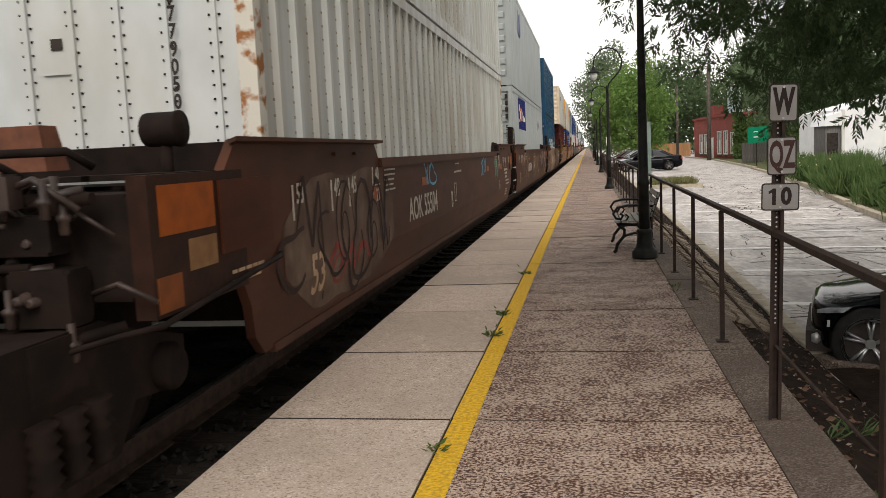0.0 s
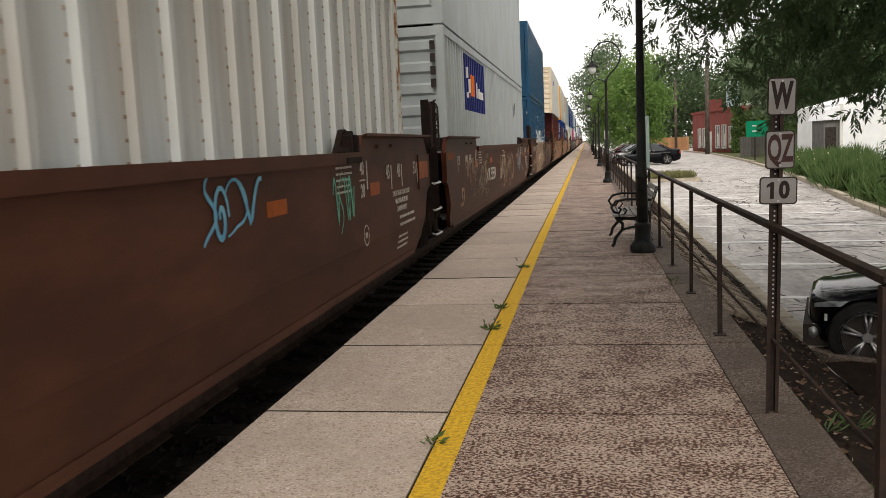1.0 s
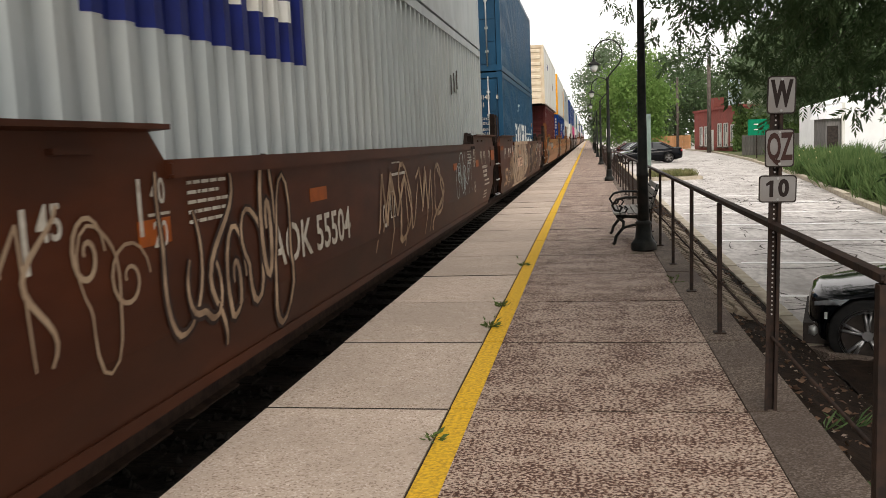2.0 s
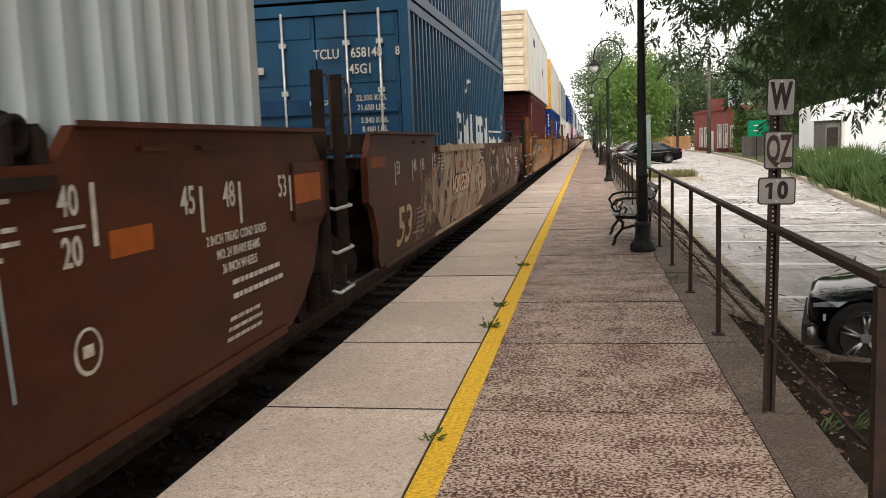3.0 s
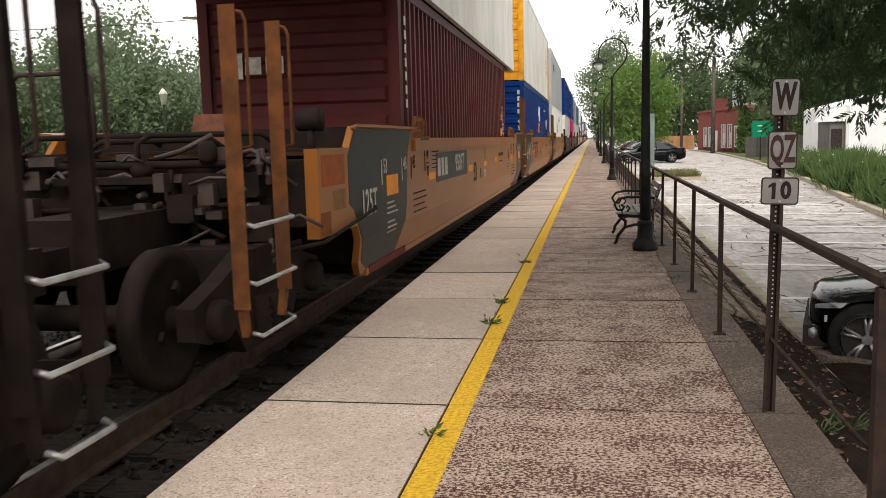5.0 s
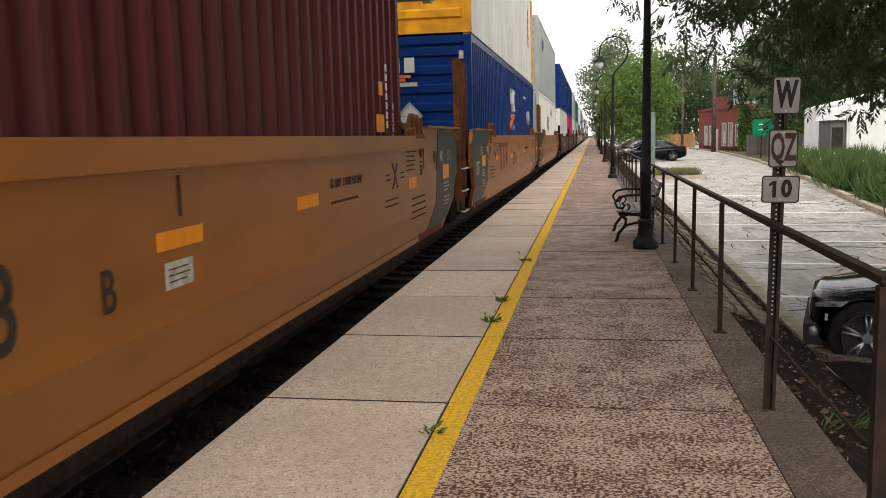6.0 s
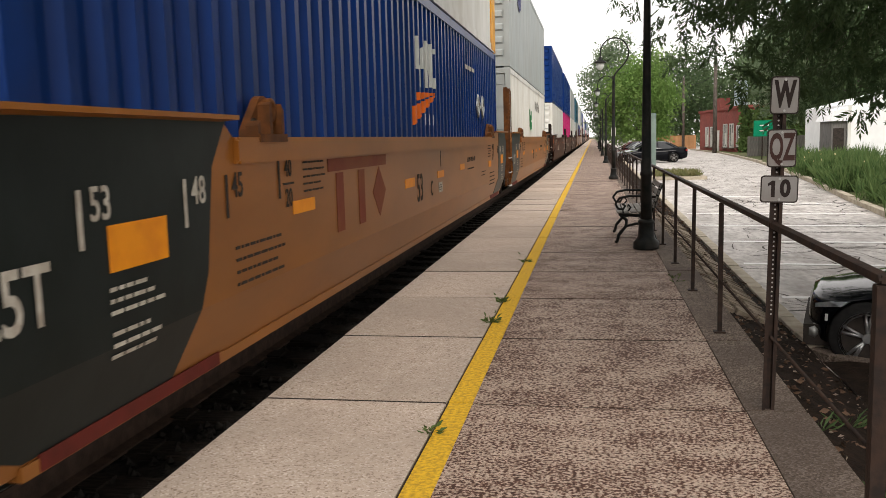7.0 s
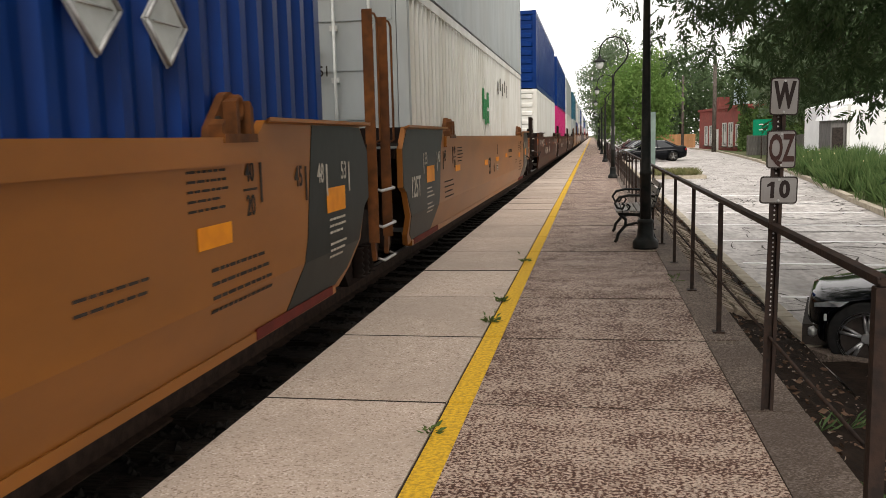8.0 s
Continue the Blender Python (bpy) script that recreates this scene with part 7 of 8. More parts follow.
    # cabin: roof in paint, glass below it
    cab = [(-0.95, 0.78, 0.93), (-0.15, 0.63, 1.38), (0.35, 0.61, 1.43), (0.9, 0.61, 1.4), (1.75, 0.72, 1.0)]
    bm = bmesh.new()
    lo = [(-0.95, 0.8), (-0.3, 0.82), (0.35, 0.82), (0.95, 0.82), (1.8, 0.76)]
    rg = []
    for (x0, w0), (x1, w1, z1) in zip(lo, cab):
        rg.append([bm.verts.new(p) for p in ((x0, -w0, 0.93), (x1, -w1, z1 - 0.04), (x1, -w1 * 0.8, z1), (x1, w1 * 0.8, z1), (x1, w1, z1 - 0.04), (x0, w0, 0.93))])
    for a, b in zip(rg, rg[1:]):
        for i in range(5):
            bm.faces.new((a[i], a[i + 1], b[i + 1], b[i])).smooth = True
    part("cabin_glass", bm, glass, car, "dark tinted glass")
    bm = bmesh.new()
    rf = []
    for x, w, z in ((-0.2, 0.62, 1.385), (0.35, 0.6, 1.44), (0.95, 0.6, 1.405)):
        rf.append([bm.verts.new((x, y, z + 0.012 - 0.05 * abs(y / w) ** 3)) for y in (-w, -w * 0.7, 0, w * 0.7, w)])
    for a, b in zip(rf, rf[1:]):
        for i in range(4):
            bm.faces.new((a[i], a[i + 1], b[i + 1], b[i])).smooth = True
    part("roof", bm, paint, body)
    for sy in (-1, 1):
        bm = bmesh.new()
        for (xa, za, xb, zb) in ((-0.9, 0.95, -0.16, 1.38), (0.38, 0.93, 0.36, 1.42), (0.93, 1.41, 1.74, 1.0)):
            wa = 0.81 - 0.2 * (za - 0.93) / 0.47
            wb = 0.81 - 0.2 * (zb - 0.93) / 0.47
            tube(bm, [(xa, sy * wa, za), (xb, sy * wb, zb)], 0.03, 6)
        part("pillar", bm, paint, body)
        bm = bmesh.new()
        q = [(-1.9, 0.72, 0.57), (-1.68, 0.885, 0.61), (-1.62, 0.885, 0.66), (-1.78, 0.82, 0.645), (-1.9, 0.73, 0.61)]
        f = [bm.verts.new((x, sy * y, z)) for x, y, z in q]
        g = [bm.verts.new((x + 0.03, sy * (y - 0.05), z)) for x, y, z in q]
        bm.faces.new(f)
        bm.faces.new(g[::-1])
        for i in range(5):
            bm.faces.new((f[i], g[i], g[(i + 1) % 5], f[(i + 1) % 5]))
        part("headlight", bm, mat("headlight_glass", (0.34, 0.36, 0.38), (0.16, 0.17, 0.18), 9, 0.1, spec=0.8), car, "clear headlight")
        bm = bmesh.new()
        box(bm, (-1.8, sy * 0.845, 0.5), (0.025, 0.02, 0.06))
        part("side_marker", bm, PLAC, car, "small pale side marker")
        bm = bmesh.new()
        lathe(bm, (-1.9, sy * 0.68, 0.33), [(0.06, -0.05), (0.075, 0), (0.05, 0.03)], 12, "x")
        part("fog_light", bm, STEEL, car, "chrome-ringed fog light")
        bm = bmesh.new()
        box(bm, (2.27, sy * 0.62, 0.8), (0.12, 0.32, 0.12))
        part("tail_light", bm, mat("red_lens", (0.35, 0.02, 0.02), (0.25, 0.015, 0.015), 6, 0.2, spec=0.6), car, "red tail light")
        bm = bmesh.new()
        box(bm, (-0.75, sy * 0.98, 0.98), (0.16, 0.16, 0.1))
        bmesh.ops.bevel(bm, geom=bm.edges, offset=0.025, segments=2)
        part("mirror", bm, paint, car)
        for wx in (-1.45, 1.42):
            bm = bmesh.new()
            lathe(bm, (wx, sy * 0.79, 0.33), [(0.235, -0.1), (0.31, -0.105), (0.33, -0.07), (0.33, 0.07), (0.31, 0.105), (0.24, 0.1)], 30, "y", False)
            wheel = part("wheel", bm, mat("tyre_rubber", (0.016, 0.016, 0.016), (0.025, 0.024, 0.023), 20, 0.85), car, "black tyre on a ten-spoke alloy rim")
            rim = mat("alloy_rim", (0.42, 0.42, 0.42), (0.3, 0.3, 0.3), 9, 0.35, 0.8)
            bm = bmesh.new()
            lathe(bm, (wx, sy * 0.87, 0.33), [(0.245, -0.05), (0.245, 0.03), (0.222, 0.03), (0.218, -0.05)], 30, "y", False)
            lathe(bm, (wx, sy * 0.87, 0.33), [(0.045, -0.03), (0.045, 0.015), (0.02, 0.02)], 12, "y")
            for k in range(5):
                for dd in (-0.14, 0.14):
                    a = 2 * math.pi * k / 5 + 0.3
                    a1 = a + dd
                    tube(bm, [(wx + 0.04 * math.cos(a), sy * 0.875, 0.33 + 0.04 * math.sin(a)), (wx + 0.23 * math.cos(a1), sy * 0.87, 0.33 + 0.23 * math.sin(a1))], 0.017, 6)
            part("rim", bm, rim, wheel, "silver double-spoke rim")
            bm = bmesh.new()
            lathe(bm, (wx, sy * 0.82, 0.33), [(0.235, -0.04), (0.235, 0.0)], 24, "y")
            part("brake_disc", bm, INK, wheel)
    bm = bmesh.new()
    for sy in (-1, 1):
        box(bm, (-1.94, sy * 0.16, 0.46), (0.05, 0.24, 0.13))
    part("grille", bm, INK, car)
    return car


CARBLK = mat("black_car_paint", (0.002, 0.0025, 0.004), (0.003, 0.0035, 0.005), 2, 0.07, coat=0.0, spec=0.14)
CARSIL = mat("silver_car_paint", (0.4, 0.42, 0.43), (0.36, 0.38, 0.39), 2, 0.25, coat=0.8, spec=0.5)
CARRED = mat("dark_red_car_paint", (0.09, 0.02, 0.02), (0.07, 0.016, 0.016), 2, 0.2, coat=0.8, spec=0.5)
sedan(pose(4.98, 8.66, lot_z(9) - 0.06, 0, 0, -15), CARBLK, "black sedan with silver double-spoke wheels parked at the kerb")
sedan(pose(4.75, 60, lot_z(60), 0, 0, 4), CARBLK, "black sedan parked across the lot")
sedan(pose(4.4, 63.4, lot_z(63), 0, 0, 4), CARSIL, "silver sedan parked behind a black one")
sedan(pose(3.9, 67.5, lot_z(66), 0, 0, 4), CARRED, "dark red sedan parked at the lot's end")


# ---- lot details ----
def lot_details():
    paint = mat("faded_white_line", (0.88, 0.87, 0.86), (0.78, 0.77, 0.75), 5, 0.8, dirt=(0.55, 0.53, 0.51), dscale=3, damt=0.35)
    for y in (11.6, 14.5, 17.4, 20.3, 23.2, 26.1, 29.0):
        bm = bmesh.new()
        l = 4.6 - 0.13 * ((y * 7) % 5)
        box(bm, (3.3 + l / 2, y - 0.12 * l / 2, lot_z(y) + 0.005), (l, 0.14, 0.006), -6.8)
        solid("parking_line", bm, paint, "faded white parking line", "road marking", m=pose(0, 0, 0), group="parking lines")
    tar = mat("tar_crack", (0.07, 0.062, 0.055), (0.11, 0.1, 0.09), 9, 0.9)
    rng = np.random.default_rng(8)
    vs, fs = [], []
    for c in range(300):
        y = 10 + 55 * rng.random() ** 1.5
        x = rng.uniform(3.1, 10.5)
        a = rng.normal(0.0, 0.6) + (1.57 if rng.random() < 0.4 else 0)
        w = rng.uniform(0.008, 0.032)
        prev = None
        for k in range(int(rng.integers(6, 22))):
            ww = w * rng.uniform(0.3, 1.3)
            z = lot_z(y) + 0.004
            i = len(vs)
            vs += [(x - math.sin(a) * ww, y + math.cos(a) * ww, z), (x + math.sin(a) * ww, y - math.cos(a) * ww, z)]
            if k:
                fs.append((i - 2, i, i + 1, i - 1))
            a = a * 0.97 + rng.normal(0, 0.45)
            x += math.cos(a) * 0.28
            y += math.sin(a) * 0.28
            if not 3.05 < x < 14 or y < 9.5:
                break
    tagged(new("lot_cracks", pydata("lot_cracks", vs, fs, tar)), "dark cracks and tar seams in the lot", "cracks", kind="stuff")
    # small kerbed island
    isl = thing("lot_island", pose(4.6, 40, lot_z(40)), "low kerbed island with dry grass", "traffic island")
    bm = bmesh.new()
    box(bm, (0, 0, 0.05), (2.4, 2.6, 0.16))
    bmesh.ops.bevel(bm, geom=[e for e in bm.edges], offset=0.05, segments=2)
    part("kerb", bm, KERB, isl)
    rng = np.random.default_rng(9)
    n = 2500
    p = np.stack([rng.uniform(-1, 1, n), rng.uniform(-1.1, 1.1, n), np.full(n, 0.12)], 1)
    d = rng.normal(size=(n, 3)) * (0.4, 0.4, 0.2) + (0, 0, 1)
    dry = mat("dry_grass", (0.2, 0.19, 0.09), (0.12, 0.13, 0.055), 3, 0.8)
    tagged(part("grass", leaf_mesh("grass", p, d, 0.3, 0.08, dry, rng), dry, isl), kind="stuff")


def bed_details():
    rng = np.random.default_rng(12)
    n = 2600
    y = -1 + 30 * rng.random(n) ** 1.4
    x = np.where((rng.random(n) < 0.45) & (y < 7.5), rng.uniform(2.1, 5.0, n), rng.uniform(2.03, 2.85, n))
    z = np.array([-0.13 + (lot_z(b) + 0.25) * (min(1, (a - 2.0) / 0.9)) ** 1.1 if a < 2.9 else -0.475 for a, b in zip(x, y)]) + 0.022
    ok = y < 8.0 - 0.42 * np.maximum(x - 2.9, 0)
    ok |= x < 2.86
    p = np.stack([x, y, z], 1)[ok]
    d = rng.normal(size=p.shape) * (1, 1, 0.18)
    k = len(p) * 2 // 3
    litter = mat("dead_leaves", (0.12, 0.075, 0.05), (0.06, 0.037, 0.026), 3, 0.85)
    tagged(new("leaf_litter", leaf_mesh("leaf_litter", p[:k], d[:k], 0.06, 0.5, litter, rng, 0.1)), "curled brown dead leaves on the soil", "leaf litter", kind="stuff")
    pale = mat("pale_chips", (0.26, 0.21, 0.17), (0.15, 0.12, 0.1), 3, 0.85)
    tagged(new("bark_chips", leaf_mesh("bark_chips", p[k:], d[k:], 0.03, 0.5, pale, rng, 0.1)), "pale wood chips and twigs on the soil", "wood chips", kind="stuff")
    green = mat("bed_plant_green", (0.045, 0.08, 0.03), (0.075, 0.11, 0.045), 5, 0.6)
    for j, (px, py, r, n) in enumerate(((2.25, 3.9, 0.2, 46), (2.5, 3.6, 0.22, 50), (2.75, 4.0, 0.2, 40), (2.3, 3.3, 0.2, 40), (2.95, 3.5, 0.24, 50), (2.2, 5.15, 0.15, 26), (2.45, 5.5, 0.14, 22))):
        a = rng.random(n) * 6.28
        d = np.stack([np.cos(a), np.sin(a), rng.uniform(0.2, 1.2, n)], 1)
        q = d * (0.06, 0.06, 0.02) * rng.random((n, 1))
        ob = new("bed_plant", leaf_mesh("bed_plant", q, d, r, 0.26 if j < 5 else 0.1, green, rng, 0.12))
        ob.location = (px, py, -0.13 + (lot_z(py) + 0.25) * min(1, (px - 2) / 0.9) ** 1.1)
        tagged(ob, "low leafy green plant in the soil bed", "plant", "plants in the bed")
    # old paving bricks lying along the bed
    brick = mat("old_paver", (0.26, 0.21, 0.16), (0.16, 0.125, 0.098), 9, 0.9, 0, 0.4, 30, rand=0.3)
    pv = thing("brick_edging", pose(0, 0, 0), "worn paving bricks sunk along the bed", "bricks", kind="structure")
    bm = bmesh.new()
    box(bm, (0, 0, 0), (0.2, 0.1, 0.06))
    bmesh.ops.bevel(bm, geom=bm.edges, offset=0.008, segments=1)
    me = None
    for r in range(3):
        for k in range(98):
            yy = 8.7 + 0.112 * k + (0.05 if r % 2 else 0)
            xx = 2.16 + 0.21 * r
            o = part("brick", bm if me is None else me, brick, pv)
            me = o.data
            o.location = (xx + random.uniform(-.012, .012), yy, -0.13 + (lot_z(yy) + 0.25) * ((xx - 2) / 0.9) ** 1.1 + random.uniform(0.0, 0.02))
            o.rotation_euler = (random.uniform(-.06, .06), 0.42 + random.uniform(-.06, .06), random.uniform(-.08, .08))


def verge():
    """Flower bed across the lot: tall grassy clumps behind a low kerb."""
    g = leafy("daylily_green", (0.07, 0.125, 0.042), (0.14, 0.2, 0.075), 4.0, 0.6)
    rng = np.random.default_rng(15)
    kb = thing("far_kerb", pose(0, 0, 0), "broken pale kerb along the far side", "kerb", kind="structure")
    line = [(7.7, 20.5), (8.3, 26.5), (9.2, 34), (10.2, 44), (11.0, 55), (11.9, 70), (12.6, 84), (12.2, 104)]
    for (x0, y0), (x1, y1) in zip(line, line[1:]):
        bm = bmesh.new()
        d = math.hypot(x1 - x0, y1 - y0)
        box(bm, (0, 0, 0.03), (0.2, d - 0.05, 0.2))
        bmesh.ops.bevel(bm, geom=bm.edges, offset=0.03, segments=2)
        o = part("kerb_stone", bm, KERB, kb)
        o.location = ((x0 + x1) / 2, (y0 + y1) / 2, lot_z((y0 + y1) / 2))
        o.rotation_euler = (0, 0, math.atan2(y1 - y0, x1 - x0) - math.pi / 2)
    bm = bmesh.new()
    box(bm, (9.9, 62, -0.33), (0.1, 0.1, 0.1))
    for (x0, y0), (x1, y1) in zip(line, line[1:]):
        v = [bm.verts.new(q) for q in ((x0, y0, lot_z(y0) + 0.06), (x0 + 30, y0, lot_z(y0) + 0.1), (x1 + 30, y1, lot_z(y1) + 0.1), (x1, y1, lot_z(y1) + 0.06))]
        bm.faces.new(v)
    solid("verge", bm, GRASS_G, "grassy verge beside the lot", "grass", "structure")
    for k in range(34):
        t = k / 33
        cy = 19 + 27 * t + rng.normal() * 0.4
        cx = np.interp(cy, [q[1] for q in line], [q[0] for q in line]) + 0.5 + abs(rng.normal()) * 0.9
        n = 420
        h = rng.uniform(0.7, 1.15)
        p = rng.normal(size=(n, 3)) * (0.34, 0.34, 0.0)
        d = rng.normal(size=(n, 3)) * (0.42, 0.42, 0.12) + (0, 0, 1)
        ob = new("tall_grass_clump", leaf_mesh("tall_grass_clump", p, d, h, 0.06, g, rng, 0.03))
        ob.location = (cx, cy, lot_z(cy) + 0.05)
        tagged(ob, "tall arching green daylily clump in the verge", "plant", "clumps in the verge")
    n = 30
    p = np.stack([rng.uniform(8.8, 11, n), rng.uniform(22, 40, n), rng.uniform(0.3, 0.75, n)], 1)
    yl = mat("yellow_flower", (0.6, 0.5, 0.22), (0.6, 0.52, 0.35), 4, 0.6)
    tagged(new("yellow_flowers", leaf_mesh("yellow_flowers", p, rng.normal(size=(n, 3)), 0.08, 0.8, yl, rng)), "small pale yellow flowers among the clumps", "flowers", kind="stuff")


# ---- buildings and poles ----
def window_in(bm_wall, parent, x, y0, y1, z0, z1):
    """Frame, pane and sill set in a wall that faces -x."""
    bm = bmesh.new()
    for (ya, yb, za, zb) in ((y0, y0 + 0.1, z0, z1), (y1 - 0.1, y1, z0, z1), (y0, y1, z1 - 0.1, z1), (y0, y1, z0, z0 + 0.1), ((y0 + y1) / 2 - 0.04, (y0 + y1) / 2 + 0.04, z0, z1)):
        box(bm, (x - 0.05, (ya + yb) / 2, (za + zb) / 2), (0.1, yb - ya, zb - za))
    w = part("window", bm, WHITEC, parent, "white-framed shop window")
    bm = bmesh.new()
    box(bm, (x - 0.02, (y0 + y1) / 2, (z0 + z1) / 2), (0.02, y1 - y0 - 0.16, z1 - z0 - 0.16))
    part("pane", bm, mat("shop_glass", (0.05, 0.055, 0.06), (0.08, 0.08, 0.085), 1, 0.1, spec=0.6), w)
    bm = bmesh.new()
    box(bm, (x - 0.06, (y0 + y1) / 2 - 0.2, (z0 + z1) / 2 - 0.3), (0.02, (y1 - y0) * 0.35, (z1 - z0) * 0.5))
    part("poster", bm, WHITEC, w, "white poster in the window")
    bm = bmesh.new()
    box(bm, (x - 0.1, (y0 + y1) / 2, z0 - 0.05), (0.24, y1 - y0 + 0.2, 0.1))
    part("sill", bm, BAND, w)


def buildings():
    red = mat("painted_red_brick", (0.3, 0.09, 0.075), (0.23, 0.065, 0.055), 4, 0.8, 0, 0.3, 10, dirt=(0.16, 0.07, 0.06), dscale=0.6)
    b = thing("shop", pose(12.85, 101, -0.35, 0, 0, 4.5), "single-storey red brick shop with parapet and white windows", "building")
    bm = bmesh.new()
    box(bm, (7, -9.5, 2.05), (14, 19, 4.3))
    part("wall", bm, red, b)
    bm = bmesh.new()
    box(bm, (0.0, -9.5, 4.28), (0.36, 19.2, 0.22))
    box(bm, (7, -19.0, 4.28), (14.2, 0.36, 0.22))
    part("parapet", bm, red, b)
    bm = bmesh.new()
    box(bm, (0.6, -8.6, 4.75), (1.0, 1.4, 1.4))
    part("chimney", bm, red, b)
    for y0, y1, z0, z1 in ((-4.6, -3.2, 0.5, 2.6), (-7.2, -5.6, 0.5, 2.6), (-13.2, -11.6, 0.5, 2.8), (-15.8, -14.2, 0.5, 2.8), (-18.4, -17.0, 0.6, 2.6)):
        window_in(None, b, 0, y0, y1, z0, z1)
    bm = bmesh.new()
    box(bm, (-0.04, -9.2, 1.1), (0.08, 1.0, 2.2))
    part("door", bm, WHITEC, b, "pale shop door")
    rng = np.random.default_rng(33)
    n = 9000
    u, w = rng.uniform(0, 7, n), rng.uniform(0, 4.5, n)
    keep = w < 4.4 - 0.4 * np.sin(u * 1.3) - 0.05 * u ** 1.2
    u, w = u[keep], w[keep]
    p = np.stack([14.0 + u, np.full(len(u), 81.7) - rng.random(len(u)) * 0.35 + 0.08 * u, -0.35 + w], 1)
    ivy = leafy("ivy_green", (0.085, 0.145, 0.045), (0.14, 0.2, 0.07), 1, 0.6)
    tagged(new("ivy", leaf_mesh("ivy", p, rng.normal(size=p.shape) + (0, -0.3, -0.5), 0.3, 0.7, ivy, rng, 0.1)), "dense green ivy covering the shop's end wall", "ivy", kind="stuff")
    # pale roof beyond the ivy
    h = thing("pale_roofed_building", pose(22, 94, -0.35), "low building with pale green metal roof", "building")
    bm = bmesh.new()
    box(bm, (0, 0, 2), (16, 10, 4))
    part("wall", bm, WHITEC, h)
    bm = bmesh.new()
    v = [bm.verts.new(q) for q in ((-8.3, -5.3, 4.0), (8.3, -5.3, 4.0), (8.3, 5.3, 4.0), (-8.3, 5.3, 4.0), (-3, 0, 5.6), (8.3, 0, 5.6))]
    for f in ((0, 1, 5, 4), (2, 3, 4, 5), (3, 0, 4), (1, 2, 5)):
        bm.faces.new([v[i] for i in f])
    part("roof", bm, mat("pale_metal_roof", (0.5, 0.56, 0.46), (0.44, 0.5, 0.41), 3, 0.5), h, "pale green metal roof")
    # white building
    wt = mat("white_wall_paint", (0.84, 0.85, 0.85), (0.78, 0.79, 0.8), 2, 0.7, dirt=(0.62, 0.62, 0.61), dscale=0.5, damt=0.3)
    w = thing("white_building", pose(13.3, 45, -0.45), "plain white painted building with small grey porch", "building")
    bm = bmesh.new()
    ol = [(0, 0), (16, 0), (16, 4.4), (7.5, 5.0), (0, 3.25)]
    f = [bm.verts.new((x, 0, z)) for x, z in ol]
    g = [bm.verts.new((x, 9, z)) for x, z in ol]
    bm.faces.new(f)
    bm.faces.new(g[::-1])
    for i in range(5):
        bm.faces.new((f[i], g[i], g[(i + 1) % 5], f[(i + 1) % 5]))
    part("wall", bm, wt, w)
    bm = bmesh.new()
    box(bm, (-0.05, -0.04, 1.6), (0.14, 0.14, 3.2))
    part("downpipe", bm, WHITEC, w)
    bm = bmesh.new()
    box(bm, (2.2, -0.03, 1.9), (0.14, 0.1, 0.5))
    part("wall_lamp", bm, INK, w, "small dark wall fitting")
    grey = mat("weathered_grey_boards", (0.2, 0.19, 0.18), (0.13, 0.125, 0.12), 5, 0.85, 0, 0.3, 20, stretch=(4, 4, 0.5))
    bm = bmesh.new()
    box(bm, (-0.45, 1.2, 1.25), (0.75, 2.2, 2.5))
    pch = part("porch", bm, grey, w, "weathered grey boarded porch")
    bm = bmesh.new()
    v = [bm.verts.new(q) for q in ((-1.0, -0.1, 2.45), (0.0, -0.1, 2.45), (0.0, 2.5, 2.45), (-1.0, 2.5, 2.45), (0.0, -0.1, 3.15), (0.0, 2.5, 3.15), (-0.75, -0.1, 2.95), (-0.75, 2.5, 2.95))]
    for q in ((0, 1, 4, 6), (3, 7, 5, 2), (0, 6, 7, 3), (6, 4, 5, 7), (0, 3, 2, 1)):
        bm.faces.new([v[i] for i in q])
    part("porch_roof", bm, wt, pch, "white porch roof")
    bm = bmesh.new()
    box(bm, (-0.5, 0.07, 1.1), (0.5, 0.05, 2.0))
    part("porch_door", bm, INK, pch, "dark porch door")
    # grey plank fence
    fn = thing("plank_fence", pose(12.5, 68, -0.35), "weathered grey upright plank fence", "fence")
    me = None
    bm = bmesh.new()
    box(bm, (0, 0, 0.8), (0.19, 0.03, 1.6))
    for k in range(26):
        o = part("plank", bm if me is None else me, mat("grey_planks", (0.24, 0.22, 0.2), (0.15, 0.14, 0.13), 6, 0.85, 0, 0.3, 20, stretch=(4, 4, 0.4), rand=0.2), fn)
        me = o.data
        o.location = (0.2 * k, 0.02 * k, random.uniform(-0.03, 0.03))
    wf = thing("wooden_fence", pose(8.8, 112, -0.3), "orange-brown board fence at the lot's end", "fence")
    bm = bmesh.new()
    box(bm, (0, 0, 0.85), (0.24, 0.03, 1.7))
    me = None
    for k in range(20):
        o = part("board", bm if me is None else me, mat("cedar_boards", (0.36, 0.19, 0.09), (0.27, 0.14, 0.07), 4, 0.8, rand=0.15), wf)
        me = o.data
        o.location = (0.25 * k, 0, 0)
    # road sign
    gs = thing("road_sign", pose(12.1, 60, -0.3), "green road sign with white marks on a post", "sign")
    bm = bmesh.new()
    box(bm, (0, 0, 2.1), (1.36, 0.03, 1.06))
    part("panel", bm, mat("sign_green", (0.0, 0.2, 0.1), (0.0, 0.17, 0.085), 4, 0.5), gs)
    for x, z, ww, hh in ((-0.16, 2.3, 0.28, 0.07), (0.24, 2.33, 0.09, 0.12), (-0.16, 1.95, 0.28, 0.07), (0.2, 1.95, 0.08, 0.08)):
        bm = bmesh.new()
        box(bm, (x, -0.02, z), (ww, 0.006, hh))
